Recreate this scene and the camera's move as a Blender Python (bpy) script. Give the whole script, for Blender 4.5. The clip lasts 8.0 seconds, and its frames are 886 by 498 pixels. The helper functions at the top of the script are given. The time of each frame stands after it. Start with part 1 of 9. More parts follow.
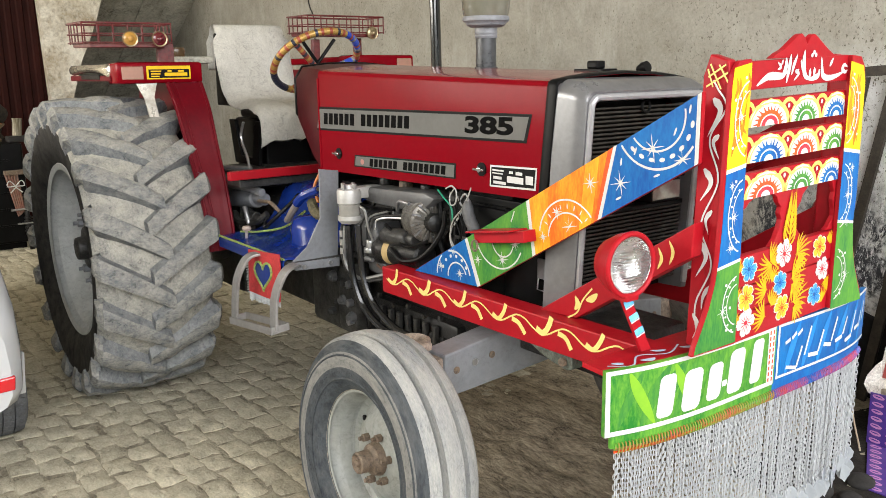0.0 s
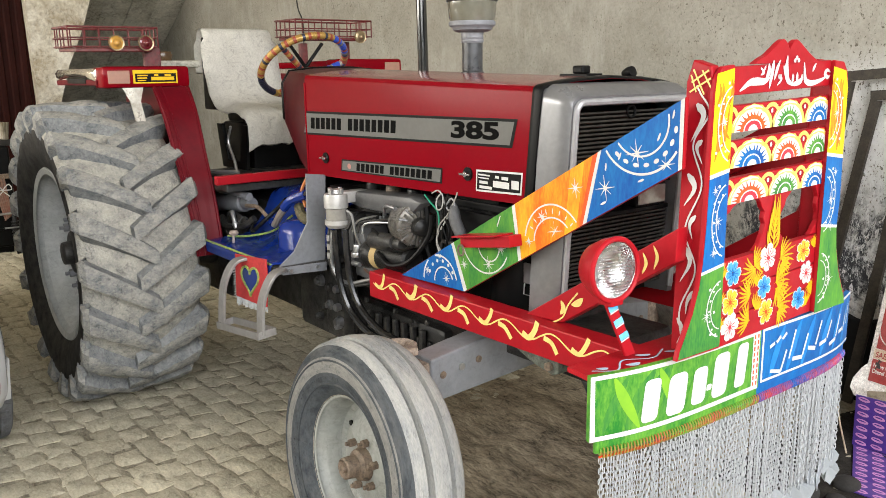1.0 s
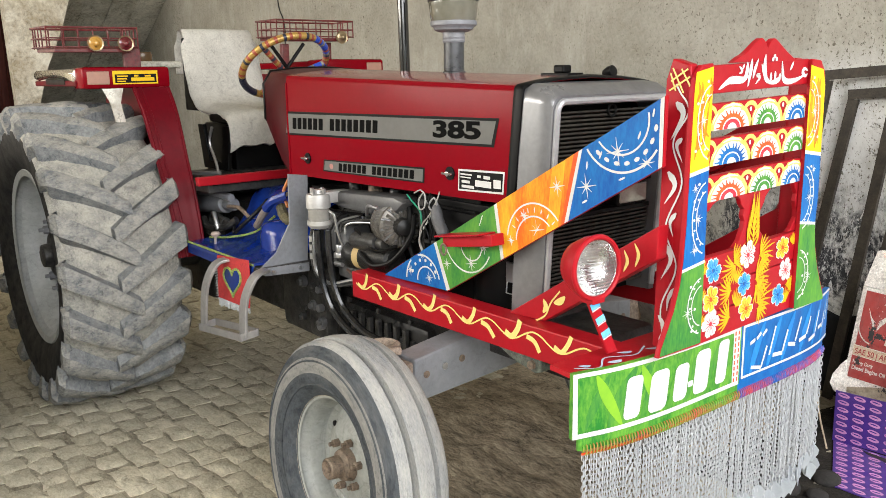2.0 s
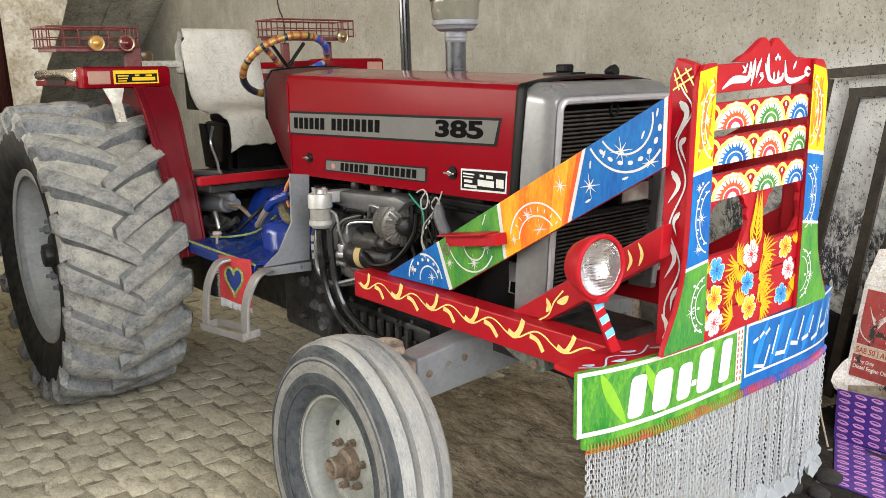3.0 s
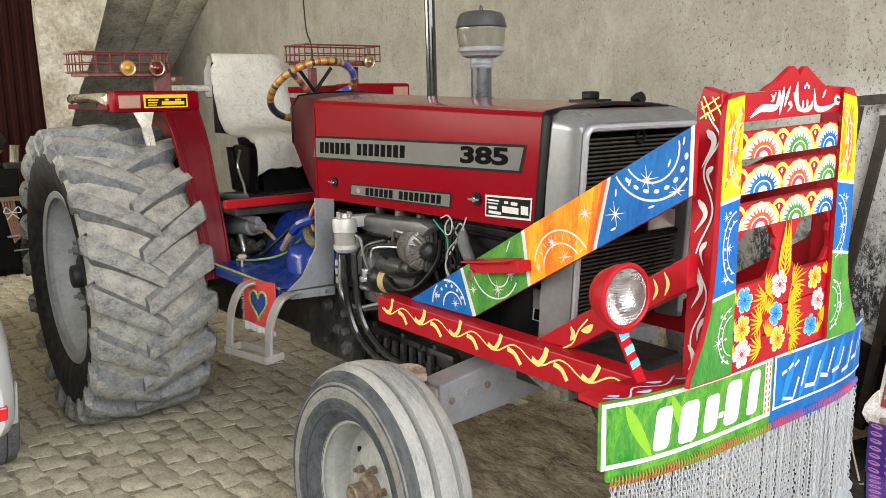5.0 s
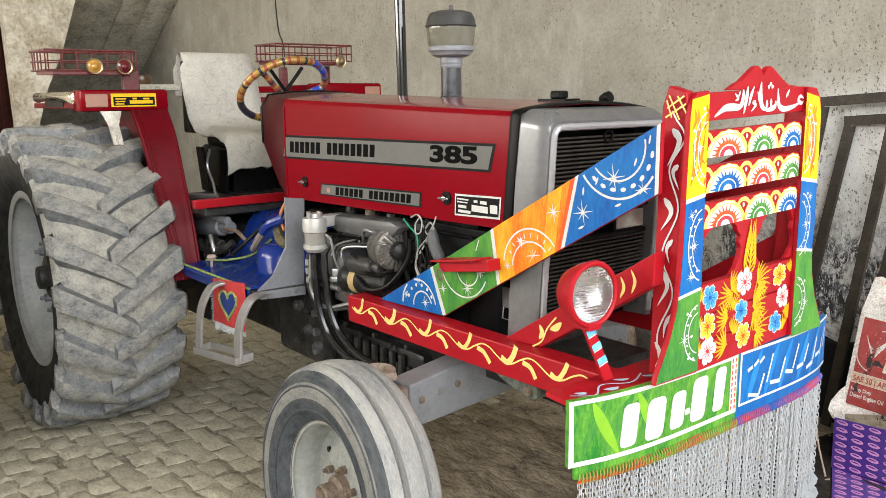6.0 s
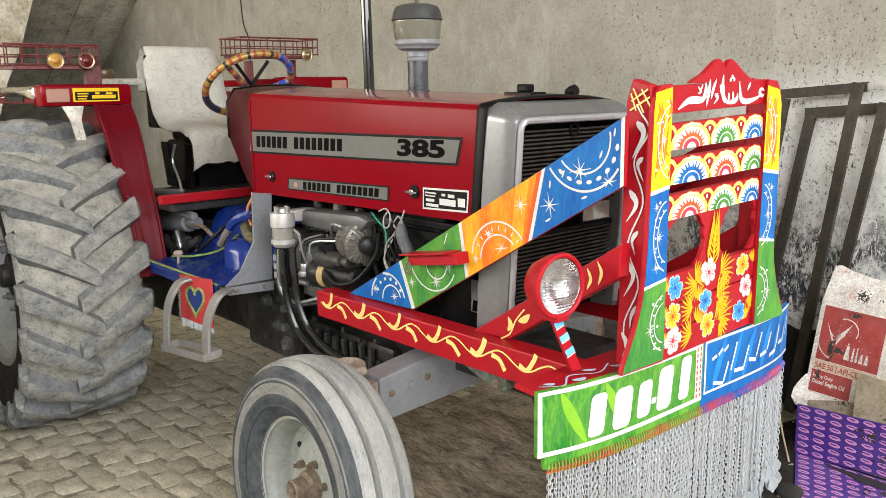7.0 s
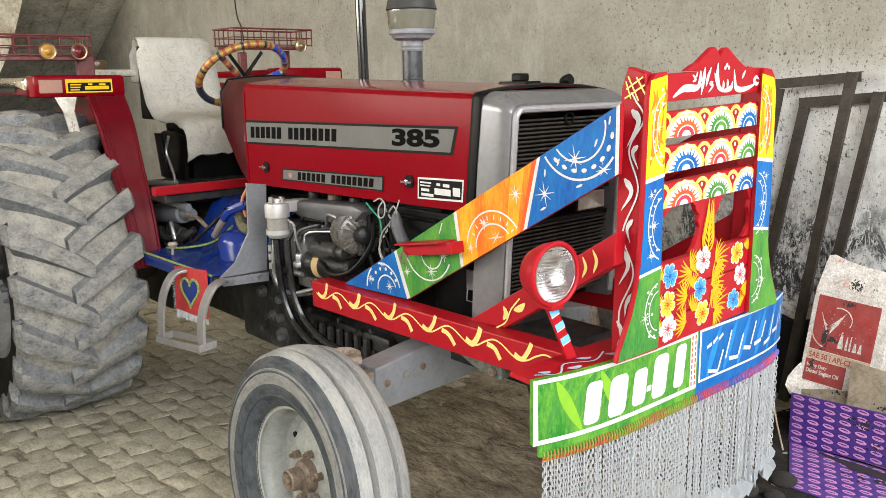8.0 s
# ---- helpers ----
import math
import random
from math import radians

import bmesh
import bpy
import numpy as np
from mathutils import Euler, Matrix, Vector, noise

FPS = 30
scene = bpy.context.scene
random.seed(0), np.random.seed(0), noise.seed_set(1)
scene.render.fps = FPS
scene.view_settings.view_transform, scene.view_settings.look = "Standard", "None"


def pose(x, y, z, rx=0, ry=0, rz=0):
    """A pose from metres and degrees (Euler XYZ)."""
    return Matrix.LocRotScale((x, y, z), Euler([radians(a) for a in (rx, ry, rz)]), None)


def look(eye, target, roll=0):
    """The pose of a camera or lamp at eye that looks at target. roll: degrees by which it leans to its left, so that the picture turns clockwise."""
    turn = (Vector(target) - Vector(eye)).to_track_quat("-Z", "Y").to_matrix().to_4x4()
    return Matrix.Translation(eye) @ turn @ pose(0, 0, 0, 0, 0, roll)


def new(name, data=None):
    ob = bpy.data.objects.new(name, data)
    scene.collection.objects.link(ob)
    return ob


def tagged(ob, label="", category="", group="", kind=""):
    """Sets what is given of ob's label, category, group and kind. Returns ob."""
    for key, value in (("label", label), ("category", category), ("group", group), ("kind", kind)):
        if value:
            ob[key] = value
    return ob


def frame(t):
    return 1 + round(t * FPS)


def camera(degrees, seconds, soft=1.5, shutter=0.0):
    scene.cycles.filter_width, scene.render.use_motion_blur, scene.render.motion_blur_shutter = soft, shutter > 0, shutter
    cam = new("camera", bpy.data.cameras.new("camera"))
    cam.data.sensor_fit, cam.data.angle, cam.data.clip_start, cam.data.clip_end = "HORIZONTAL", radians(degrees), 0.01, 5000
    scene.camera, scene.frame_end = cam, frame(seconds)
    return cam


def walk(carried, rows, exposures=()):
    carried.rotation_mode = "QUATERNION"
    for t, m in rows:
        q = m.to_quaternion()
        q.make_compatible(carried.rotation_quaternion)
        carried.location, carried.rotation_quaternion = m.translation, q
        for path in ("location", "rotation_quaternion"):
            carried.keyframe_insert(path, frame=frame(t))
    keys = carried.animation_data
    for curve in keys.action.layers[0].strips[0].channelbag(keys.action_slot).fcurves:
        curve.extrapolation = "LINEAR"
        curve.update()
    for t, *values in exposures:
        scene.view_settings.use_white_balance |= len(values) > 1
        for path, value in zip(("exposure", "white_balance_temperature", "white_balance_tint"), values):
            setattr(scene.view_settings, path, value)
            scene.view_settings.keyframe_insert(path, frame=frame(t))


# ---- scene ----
cam = camera(56.2, 8.0, soft=0.8)
PATH = [
    (0, (4.316, -1.975, 1.581), (2.748, -0.809, 1.156), -0.9),
    (0.5, (4.319, -1.969, 1.581), (2.751, -0.801, 1.158), -0.9),
    (1, (4.324, -1.962, 1.587), (2.768, -0.778, 1.168), -0.9),
    (1.5, (4.329, -1.959, 1.583), (2.791, -0.75, 1.168), -0.9),
    (3, (4.321, -1.972, 1.586), (2.791, -0.754, 1.165), -1.1),
    (3.5, (4.314, -1.976, 1.592), (2.758, -0.786, 1.19), -1.2),
    (4, (4.311, -1.978, 1.601), (2.737, -0.802, 1.227), -1.0),
    (5.5, (4.319, -1.956, 1.592), (2.748, -0.772, 1.228), -0.8),
    (6, (4.325, -1.951, 1.589), (2.788, -0.725, 1.224), -0.7),
    (6.5, (4.33, -1.948, 1.591), (2.824, -0.686, 1.217), -0.7),
    (7, (4.332, -1.953, 1.591), (2.844, -0.672, 1.209), -0.9),
    (7.5, (4.332, -1.953, 1.58), (2.852, -0.665, 1.19), -0.9),
    (8, (4.332, -1.955, 1.581), (2.855, -0.667, 1.182), -1.0),
]
walk(cam, [(t, look(eye, aim, roll)) for t, eye, aim, roll in PATH], [(0.0, 0.0), (8.0, 0.0)])

# ---- light: an overcast sky that comes in through the open side of the shed ----
world = bpy.data.worlds.new("sky")
scene.world = world
world.use_nodes = True
wn = world.node_tree
sky = wn.nodes.new("ShaderNodeTexSky")
sky.sky_type = 'NISHITA'
sky.sun_disc = False
sky.sun_elevation = radians(50)
sky.sun_rotation = radians(160)
wn.nodes["Background"].inputs["Strength"].default_value = 0.12
wn.links.new(sky.outputs[0], wn.nodes["Background"].inputs["Color"])

sun_data = bpy.data.lights.new("sun", 'SUN')
sun_data.energy, sun_data.angle, sun_data.color = 2.5, radians(0.5), (1.0, 0.96, 0.9)
sun = new("sun", sun_data)
sun.matrix_basis = look((2.0, -30.0, 50.0), (1.0, -8.0, 0.0))

sky_data = bpy.data.lights.new("open_side_skylight", 'AREA')
sky_data.shape, sky_data.size, sky_data.size_y, sky_data.energy = 'RECTANGLE', 13.0, 4.6, 1800
sky_data.color = (0.995, 0.99, 0.985)
sky_lamp = new("open_side_skylight", sky_data)
sky_lamp.matrix_basis = look((8.8, -3.2, 4.7), (0.8, -0.2, 0.6))

# the second open bay, beyond the parked car
side_data = bpy.data.lights.new("side_bay_skylight", 'AREA')
side_data.shape, side_data.size, side_data.size_y, side_data.energy = 'RECTANGLE', 6.5, 1.3, 500
side_data.color = (1.0, 0.94, 0.84)
side_lamp = new("side_bay_skylight", side_data)
side_lamp.matrix_basis = look((-1.7, -5.9, 2.8), (-0.8, -2.4, 0.0))

# ---- materials ----
def mat(name, a, b=None, rough=0.5, metal=0.0, scale=6.0, fine=60.0, bump=0.0, dust=0.0, dust_col=(0.30, 0.27, 0.22),
        coat=0.0, rand=0.0, world=False, stretch=(1, 1, 1), spread=0.5, emit=None, rvar=0.15, spec=0.5, depth=0.004, polar=False, grit=0.8, crease=0.0):
    """A painted, worn or dusty surface: two colours mixed by coarse and fine noise, dust on top, fine relief."""
    m = bpy.data.materials.new(name)
    m.use_nodes = True
    nt = m.node_tree
    N, L = nt.nodes, nt.links
    bsdf = N["Principled BSDF"]
    b = b or tuple(min(1, c * 0.8) for c in a)
    tc = N.new("ShaderNodeTexCoord")
    mp = N.new("ShaderNodeMapping")
    mp.inputs["Scale"].default_value = stretch
    if world:
        L.new(N.new("ShaderNodeNewGeometry").outputs["Position"], mp.inputs["Vector"])
    else:
        L.new(tc.outputs["Object"], mp.inputs["Vector"])
    src = mp.outputs[0]
    if polar:
        # grime drawn out round the wheel's own axle
        sx = N.new("ShaderNodeSeparateXYZ")
        L.new(tc.outputs["Object"], sx.inputs[0])
        an = N.new("ShaderNodeMath")
        an.operation = 'ARCTAN2'
        L.new(sx.outputs["Y"], an.inputs[0])
        L.new(sx.outputs["X"], an.inputs[1])
        am = N.new("ShaderNodeMath")
        am.operation = 'MULTIPLY'
        am.inputs[1].default_value = 0.11
        L.new(an.outputs[0], am.inputs[0])
        sq = [N.new("ShaderNodeMath") for _ in range(3)]
        for node, op in zip(sq, ('MULTIPLY', 'MULTIPLY_ADD', 'SQRT')):
            node.operation = op
        L.new(sx.outputs["X"], sq[0].inputs[0])
        L.new(sx.outputs["X"], sq[0].inputs[1])
        L.new(sx.outputs["Y"], sq[1].inputs[0])
        L.new(sx.outputs["Y"], sq[1].inputs[1])
        L.new(sq[0].outputs[0], sq[1].inputs[2])
        L.new(sq[1].outputs[0], sq[2].inputs[0])
        cx = N.new("ShaderNodeCombineXYZ")
        L.new(sq[2].outputs[0], cx.inputs["X"])
        L.new(am.outputs[0], cx.inputs["Y"])
        L.new(sx.outputs["Z"], cx.inputs["Z"])
        src = cx.outputs[0]
    n1 = N.new("ShaderNodeTexNoise")
    n1.inputs["Scale"].default_value, n1.inputs["Detail"].default_value, n1.inputs["Roughness"].default_value = scale, 9, 0.70
    L.new(src, n1.inputs["Vector"])
    n2 = N.new("ShaderNodeTexNoise")
    n2.inputs["Scale"].default_value, n2.inputs["Detail"].default_value = fine, 4
    L.new(src, n2.inputs["Vector"])
    add = N.new("ShaderNodeMath")
    add.operation = 'MULTIPLY_ADD'
    add.inputs[1].default_value = 0.35
    L.new(n2.outputs["Fac"], add.inputs[0])
    L.new(n1.outputs["Fac"], add.inputs[2])
    ramp = N.new("ShaderNodeMapRange")
    ramp.inputs["From Min"].default_value, ramp.inputs["From Max"].default_value = 0.68 - spread / 2, 0.68 + spread / 2
    L.new(add.outputs[0], ramp.inputs["Value"])
    mix = N.new("ShaderNodeMix")
    mix.data_type = 'RGBA'
    mix.inputs["A"].default_value, mix.inputs["B"].default_value = (*a, 1), (*b, 1)
    L.new(ramp.outputs[0], mix.inputs["Factor"])
    col = mix.outputs["Result"]
    if rough > 0.6 and metal < 0.5 and grit:
        # coarse grit: dark specks and pale dust grains
        ng = N.new("ShaderNodeTexNoise")
        ng.inputs["Scale"].default_value, ng.inputs["Detail"].default_value, ng.inputs["Roughness"].default_value = fine * 1.9, 6, 0.75
        L.new(src, ng.inputs["Vector"])
        gr = N.new("ShaderNodeMapRange")
        gr.inputs["From Min"].default_value, gr.inputs["From Max"].default_value = 0.34, 0.66
        gr.inputs["To Min"].default_value, gr.inputs["To Max"].default_value = 0.55, 1.35
        L.new(ng.outputs["Fac"], gr.inputs["Value"])
        gm = N.new("ShaderNodeMix")
        gm.data_type, gm.blend_type = 'RGBA', 'MULTIPLY'
        gm.inputs["Factor"].default_value = grit
        L.new(col, gm.inputs["A"])
        L.new(gr.outputs[0], gm.inputs["B"])
        col = gm.outputs["Result"]
    if crease:
        # fine dark cracks and scratches, two sizes, broken up by the coarse noise
        for sc, wide, amount in ((fine * 0.16, 0.020, crease), (fine * 0.5, 0.028, crease * 0.7)):
            nc = N.new("ShaderNodeTexNoise")
            nc.inputs["Scale"].default_value, nc.inputs["Detail"].default_value, nc.inputs["Distortion"].default_value = sc, 5, 0.9
            L.new(src, nc.inputs["Vector"])
            off = N.new("ShaderNodeMath")
            off.operation = 'SUBTRACT'
            off.inputs[1].default_value = 0.5
            L.new(nc.outputs["Fac"], off.inputs[0])
            ab = N.new("ShaderNodeMath")
            ab.operation = 'ABSOLUTE'
            L.new(off.outputs[0], ab.inputs[0])
            cr = N.new("ShaderNodeMapRange")
            cr.inputs["From Max"].default_value = wide
            cr.inputs["To Min"].default_value = 1 - amount
            L.new(ab.outputs[0], cr.inputs["Value"])
            cm = N.new("ShaderNodeMix")
            cm.data_type, cm.blend_type = 'RGBA', 'MULTIPLY'
            L.new(ramp.outputs[0], cm.inputs["Factor"])
            L.new(col, cm.inputs["A"])
            L.new(cr.outputs[0], cm.inputs["B"])
            col = cm.outputs["Result"]
    if rand:
        oi = N.new("ShaderNodeObjectInfo")
        hs = N.new("ShaderNodeHueSaturation")
        mr = N.new("ShaderNodeMapRange")
        mr.inputs["To Min"].default_value, mr.inputs["To Max"].default_value = 1 - rand, 1 + rand
        L.new(oi.outputs["Random"], mr.inputs["Value"])
        L.new(mr.outputs[0], hs.inputs["Value"])
        L.new(col, hs.inputs["Color"])
        col = hs.outputs[0]
    if dust:
        geo = N.new("ShaderNodeNewGeometry")
        sep = N.new("ShaderNodeSeparateXYZ")
        L.new(geo.outputs["Normal"], sep.inputs[0])
        up = N.new("ShaderNodeMapRange")
        up.inputs["From Min"].default_value, up.inputs["From Max"].default_value = -0.4, 1.0
        up.inputs["To Min"].default_value, up.inputs["To Max"].default_value = 0.25, 1.0
        L.new(sep.outputs["Z"], up.inputs["Value"])
        n3 = N.new("ShaderNodeTexNoise")
        n3.inputs["Scale"].default_value, n3.inputs["Detail"].default_value = scale * 1.7, 8
        L.new(src, n3.inputs["Vector"])
        pw = N.new("ShaderNodeMapRange")
        pw.inputs["From Min"].default_value, pw.inputs["From Max"].default_value = 0.3, 0.7
        pw.inputs["To Max"].default_value = dust
        L.new(n3.outputs["Fac"], pw.inputs["Value"])
        ml = N.new("ShaderNodeMath")
        ml.operation = 'MULTIPLY'
        L.new(up.outputs[0], ml.inputs[0])
        L.new(pw.outputs[0], ml.inputs[1])
        md = N.new("ShaderNodeMix")
        md.data_type = 'RGBA'
        md.inputs["B"].default_value = (*dust_col, 1)
        L.new(ml.outputs[0], md.inputs["Factor"])
        L.new(col, md.inputs["A"])
        col = md.outputs["Result"]
    L.new(col, bsdf.inputs["Base Color"])
    rr = N.new("ShaderNodeMapRange")
    rr.inputs["To Min"].default_value, rr.inputs["To Max"].default_value = max(0.02, rough - rvar), min(1, rough + rvar)
    L.new(n1.outputs["Fac"], rr.inputs["Value"])
    L.new(rr.outputs[0], bsdf.inputs["Roughness"])
    bsdf.inputs["Metallic"].default_value = metal
    bsdf.inputs["Specular IOR Level"].default_value = spec
    bsdf.inputs["Coat Weight"].default_value = coat
    bsdf.inputs["Coat Roughness"].default_value = 0.12
    if bump:
        bp = N.new("ShaderNodeBump")
        bp.inputs["Strength"].default_value, bp.inputs["Distance"].default_value = min(1, bump), depth
        L.new(add.outputs[0], bp.inputs["Height"])
        L.new(bp.outputs[0], bsdf.inputs["Normal"])
    if emit:
        bsdf.inputs["Emission Color"].default_value = (*emit, 1)
        bsdf.inputs["Emission Strength"].default_value = 1.0
    return m


HOOD_RED = mat("hood_red_paint", (0.205, 0.0024, 0.0080), (0.170, 0.0021, 0.0068), 0.22, scale=3, dust=0.008, coat=0.0, bump=0.04, spec=0.05)
# the bonnet's red again, darkened to put the mudguards' shade into the colour
FENDER_RED = mat("shaded_mudguard_red_paint", (0.14, 0.003, 0.009), (0.085, 0.003, 0.007), 0.35, scale=5, dust=0.01, coat=0.0, spec=0.08)
FRONT_SIDE = mat("blue_grey_front_sidewall", (0.062, 0.072, 0.082), (0.020, 0.026, 0.034), 0.8, scale=34, fine=190, bump=0.5, dust=0.25, dust_col=(0.33, 0.315, 0.28), spread=0.42, spec=0.2, polar=True, grit=0.3, crease=0.4)
FRONT_DUST = mat("dust_caked_sidewall", (0.24, 0.235, 0.22), (0.115, 0.12, 0.122), 0.9, scale=34, fine=190, bump=0.5, dust=0.4, dust_col=(0.38, 0.36, 0.31), spread=0.4, spec=0.1, polar=True, grit=0.3, crease=0.5)
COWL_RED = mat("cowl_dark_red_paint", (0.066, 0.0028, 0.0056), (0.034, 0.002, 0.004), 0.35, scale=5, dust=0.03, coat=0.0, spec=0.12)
BRIGHT_RED = mat("guard_red_paint", (0.40, 0.006, 0.014), (0.30, 0.005, 0.011), 0.40, scale=9, dust=0.02, bump=0.15, spec=0.22)
SILVER = mat("silver_grey_paint", (0.235, 0.235, 0.24), (0.15, 0.15, 0.155), 0.32, scale=5, dust=0.03, metal=0.5)
GREY_PAINT = mat("chassis_grey_paint", (0.23, 0.24, 0.26), (0.155, 0.16, 0.175), 0.42, scale=6, dust=0.2, bump=0.15, spread=0.4, crease=0.2)
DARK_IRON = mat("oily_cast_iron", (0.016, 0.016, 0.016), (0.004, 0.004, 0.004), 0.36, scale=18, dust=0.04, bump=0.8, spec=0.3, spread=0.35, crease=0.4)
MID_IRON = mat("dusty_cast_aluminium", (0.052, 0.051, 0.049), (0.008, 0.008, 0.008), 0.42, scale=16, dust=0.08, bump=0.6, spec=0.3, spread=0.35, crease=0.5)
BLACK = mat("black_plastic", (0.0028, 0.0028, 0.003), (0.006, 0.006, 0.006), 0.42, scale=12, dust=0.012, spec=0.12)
BLACK_GLOSS = mat("black_gloss_enamel", (0.008, 0.008, 0.009), (0.012, 0.012, 0.012), 0.12, scale=8, coat=0.6, rvar=0.05)
RUBBER = mat("dusty_tractor_rubber", (0.345, 0.335, 0.305), (0.145, 0.158, 0.172), 0.9, scale=17, fine=95, bump=1.0, dust=0.55, spread=0.3, world=True, spec=0.12, depth=0.012, stretch=(1, 0.8, 1.2), grit=0.35, crease=0.6, dust_col=(0.39, 0.365, 0.305))
CAKED_RUBBER = mat("mud_caked_rubber", (0.42, 0.402, 0.352), (0.235, 0.235, 0.222), 0.95, scale=16, fine=95, bump=1.0, dust=0.5, dust_col=(0.50, 0.465, 0.385), spread=0.26, world=True, spec=0.08, depth=0.014, grit=0.35, crease=0.5)
BARE_RUBBER = mat("bare_blue_grey_rubber", (0.28, 0.287, 0.285), (0.13, 0.143, 0.157), 0.8, scale=16, fine=80, bump=0.9, dust=0.3, dust_col=(0.33, 0.31, 0.27), spread=0.32, world=True, spec=0.2, grit=0.35, crease=0.5)
SIDEWALL = mat("black_tyre_sidewall", (0.030, 0.030, 0.030), (0.012, 0.012, 0.013), 0.7, scale=12, bump=0.3, dust=0.25, spec=0.1, crease=0.4)
FRONT_RUBBER = mat("grey_worn_front_tyre_rubber", (0.365, 0.358, 0.332), (0.205, 0.216, 0.228), 0.9, scale=18, fine=190, bump=0.6, dust=0.45, dust_col=(0.43, 0.41, 0.36), spread=0.34, spec=0.12, polar=True, grit=0.3, crease=0.45)
RIM = mat("grey_wheel_rim_paint", (0.50, 0.515, 0.505), (0.35, 0.365, 0.36), 0.5, scale=6, fine=50, dust=0.35, bump=0.1, dust_col=(0.40, 0.375, 0.32), spread=0.35, crease=0.25)
RIM_FRONT = mat("grey_green_rim_paint", (0.34, 0.355, 0.335), (0.215, 0.23, 0.215), 0.5, scale=7, fine=60, dust=0.30, bump=0.15, dust_col=(0.36, 0.31, 0.24), spread=0.35, crease=0.35)
RUST = mat("rusty_iron", (0.24, 0.17, 0.12), (0.06, 0.042, 0.03), 0.65, scale=45, bump=0.6, dust=0.35, dust_col=(0.32, 0.27, 0.19), crease=0.5)
CHROME = mat("chrome", (0.75, 0.75, 0.74), (0.6, 0.6, 0.58), 0.14, metal=1.0, rvar=0.08)
TIN = mat("bright_tin", (0.44, 0.47, 0.50), (0.30, 0.325, 0.355), 0.38, metal=0.25, scale=20)
STEEL = mat("bare_steel", (0.50, 0.50, 0.50), (0.38, 0.38, 0.38), 0.35, metal=0.85, scale=20)
CHAIN = mat("zinc_chain", (0.56, 0.58, 0.60), (0.42, 0.435, 0.455), 0.40, metal=0.35, scale=40)
WHITE_PAINT = mat("white_paint", (0.64, 0.64, 0.625), (0.52, 0.52, 0.505), 0.45, scale=20, spec=0.22)
YELLOW = mat("yellow_paint", (0.84, 0.57, 0.012), (0.80, 0.45, 0.008), 0.45, scale=12, stretch=(2, 2, 0.7), spread=0.35, world=True, spec=0.22)
PALE_YELLOW = mat("pale_yellow_paint", (0.80, 0.66, 0.24), (0.70, 0.54, 0.16), 0.5, scale=30, spec=0.22)
ORANGE = mat("orange_paint", (0.70, 0.12, 0.008), (0.80, 0.33, 0.014), 0.42, scale=5, stretch=(3.2, 3.2, 0.9), spread=0.3, world=True, spec=0.22)
BLUE = mat("blue_paint", (0.003, 0.062, 0.28), (0.007, 0.16, 0.45), 0.40, scale=6, stretch=(2.5, 2.5, 0.8), spread=0.4, world=True, spec=0.22)
LIGHT_BLUE = mat("light_blue_paint", (0.06, 0.36, 0.75), (0.25, 0.58, 0.85), 0.42, scale=25, spec=0.22)
GREEN = mat("green_paint", (0.014, 0.15, 0.036), (0.115, 0.32, 0.035), 0.42, scale=7, stretch=(2.5, 2.5, 0.8), spread=0.4, world=True, spec=0.22)
LIME = mat("lime_green_paint", (0.018, 0.17, 0.022), (0.17, 0.40, 0.045), 0.42, scale=5, stretch=(2.2, 2.2, 0.9), spread=0.3, world=True, spec=0.22)
MID_RED = mat("red_orange_paint", (0.75, 0.06, 0.015), (0.72, 0.13, 0.02), 0.45, scale=10, spec=0.22)
DARK_GREY_TXT = mat("black_lettering", (0.004, 0.004, 0.004), (0.006, 0.006, 0.006), 0.7, spec=0.03)
PLATE_GREY = mat("grey_badge_foil", (0.150, 0.148, 0.140), (0.120, 0.118, 0.110), 0.45, scale=4, metal=0.0, spec=0.15)
SEAT_CLOTH = mat("cream_seat_cloth", (0.62, 0.60, 0.54), (0.50, 0.475, 0.42), 0.9, scale=9, fine=70, bump=0.7, depth=0.008, grit=0.3, crease=0.35)
BLUE_VINYL = mat("blue_vinyl", (0.008, 0.035, 0.25), (0.005, 0.022, 0.16), 0.22, scale=10, bump=0.25, rvar=0.08)
RED_CLOTH = mat("red_felt", (0.55, 0.04, 0.04), (0.42, 0.03, 0.035), 0.9, scale=20, bump=0.2)
PLASTER = None
CONCRETE_GREY = mat("grey_vault_concrete", (0.62, 0.60, 0.52), (0.31, 0.295, 0.245), 0.9, scale=3.5, fine=30, bump=1.0, spread=0.34, spec=0.1, depth=0.008, grit=0.3, crease=0.6)
WHITE_WALL = mat("whitewashed_plaster", (0.82, 0.78, 0.68), (0.44, 0.37, 0.26), 0.9, scale=4.5, fine=25, bump=0.5, grit=0.3, spread=0.3, crease=0.35)
RED_DOOR = mat("dark_red_door_sheet", (0.036, 0.0085, 0.006), (0.016, 0.0045, 0.0035), 0.5, scale=5, stretch=(1, 3, 0.4), spec=0.06)
ANGLE_IRON = mat("brown_angle_iron", (0.050, 0.039, 0.026), (0.018, 0.0145, 0.0105), 0.62, scale=14, bump=0.6, dust=0.06, crease=0.4, spread=0.5)
EARTH = mat("dry_mud", (0.47, 0.425, 0.325), (0.22, 0.195, 0.145), 0.95, scale=9, fine=45, bump=1.0, world=True, spread=0.36, spec=0.08, stretch=(1, 1.6, 1), depth=0.022, grit=0.35, crease=0.38)
YARD = mat("pale_bounce_yard", (0.46, 0.41, 0.33), (0.36, 0.32, 0.25), 0.95, scale=0.7, fine=14)
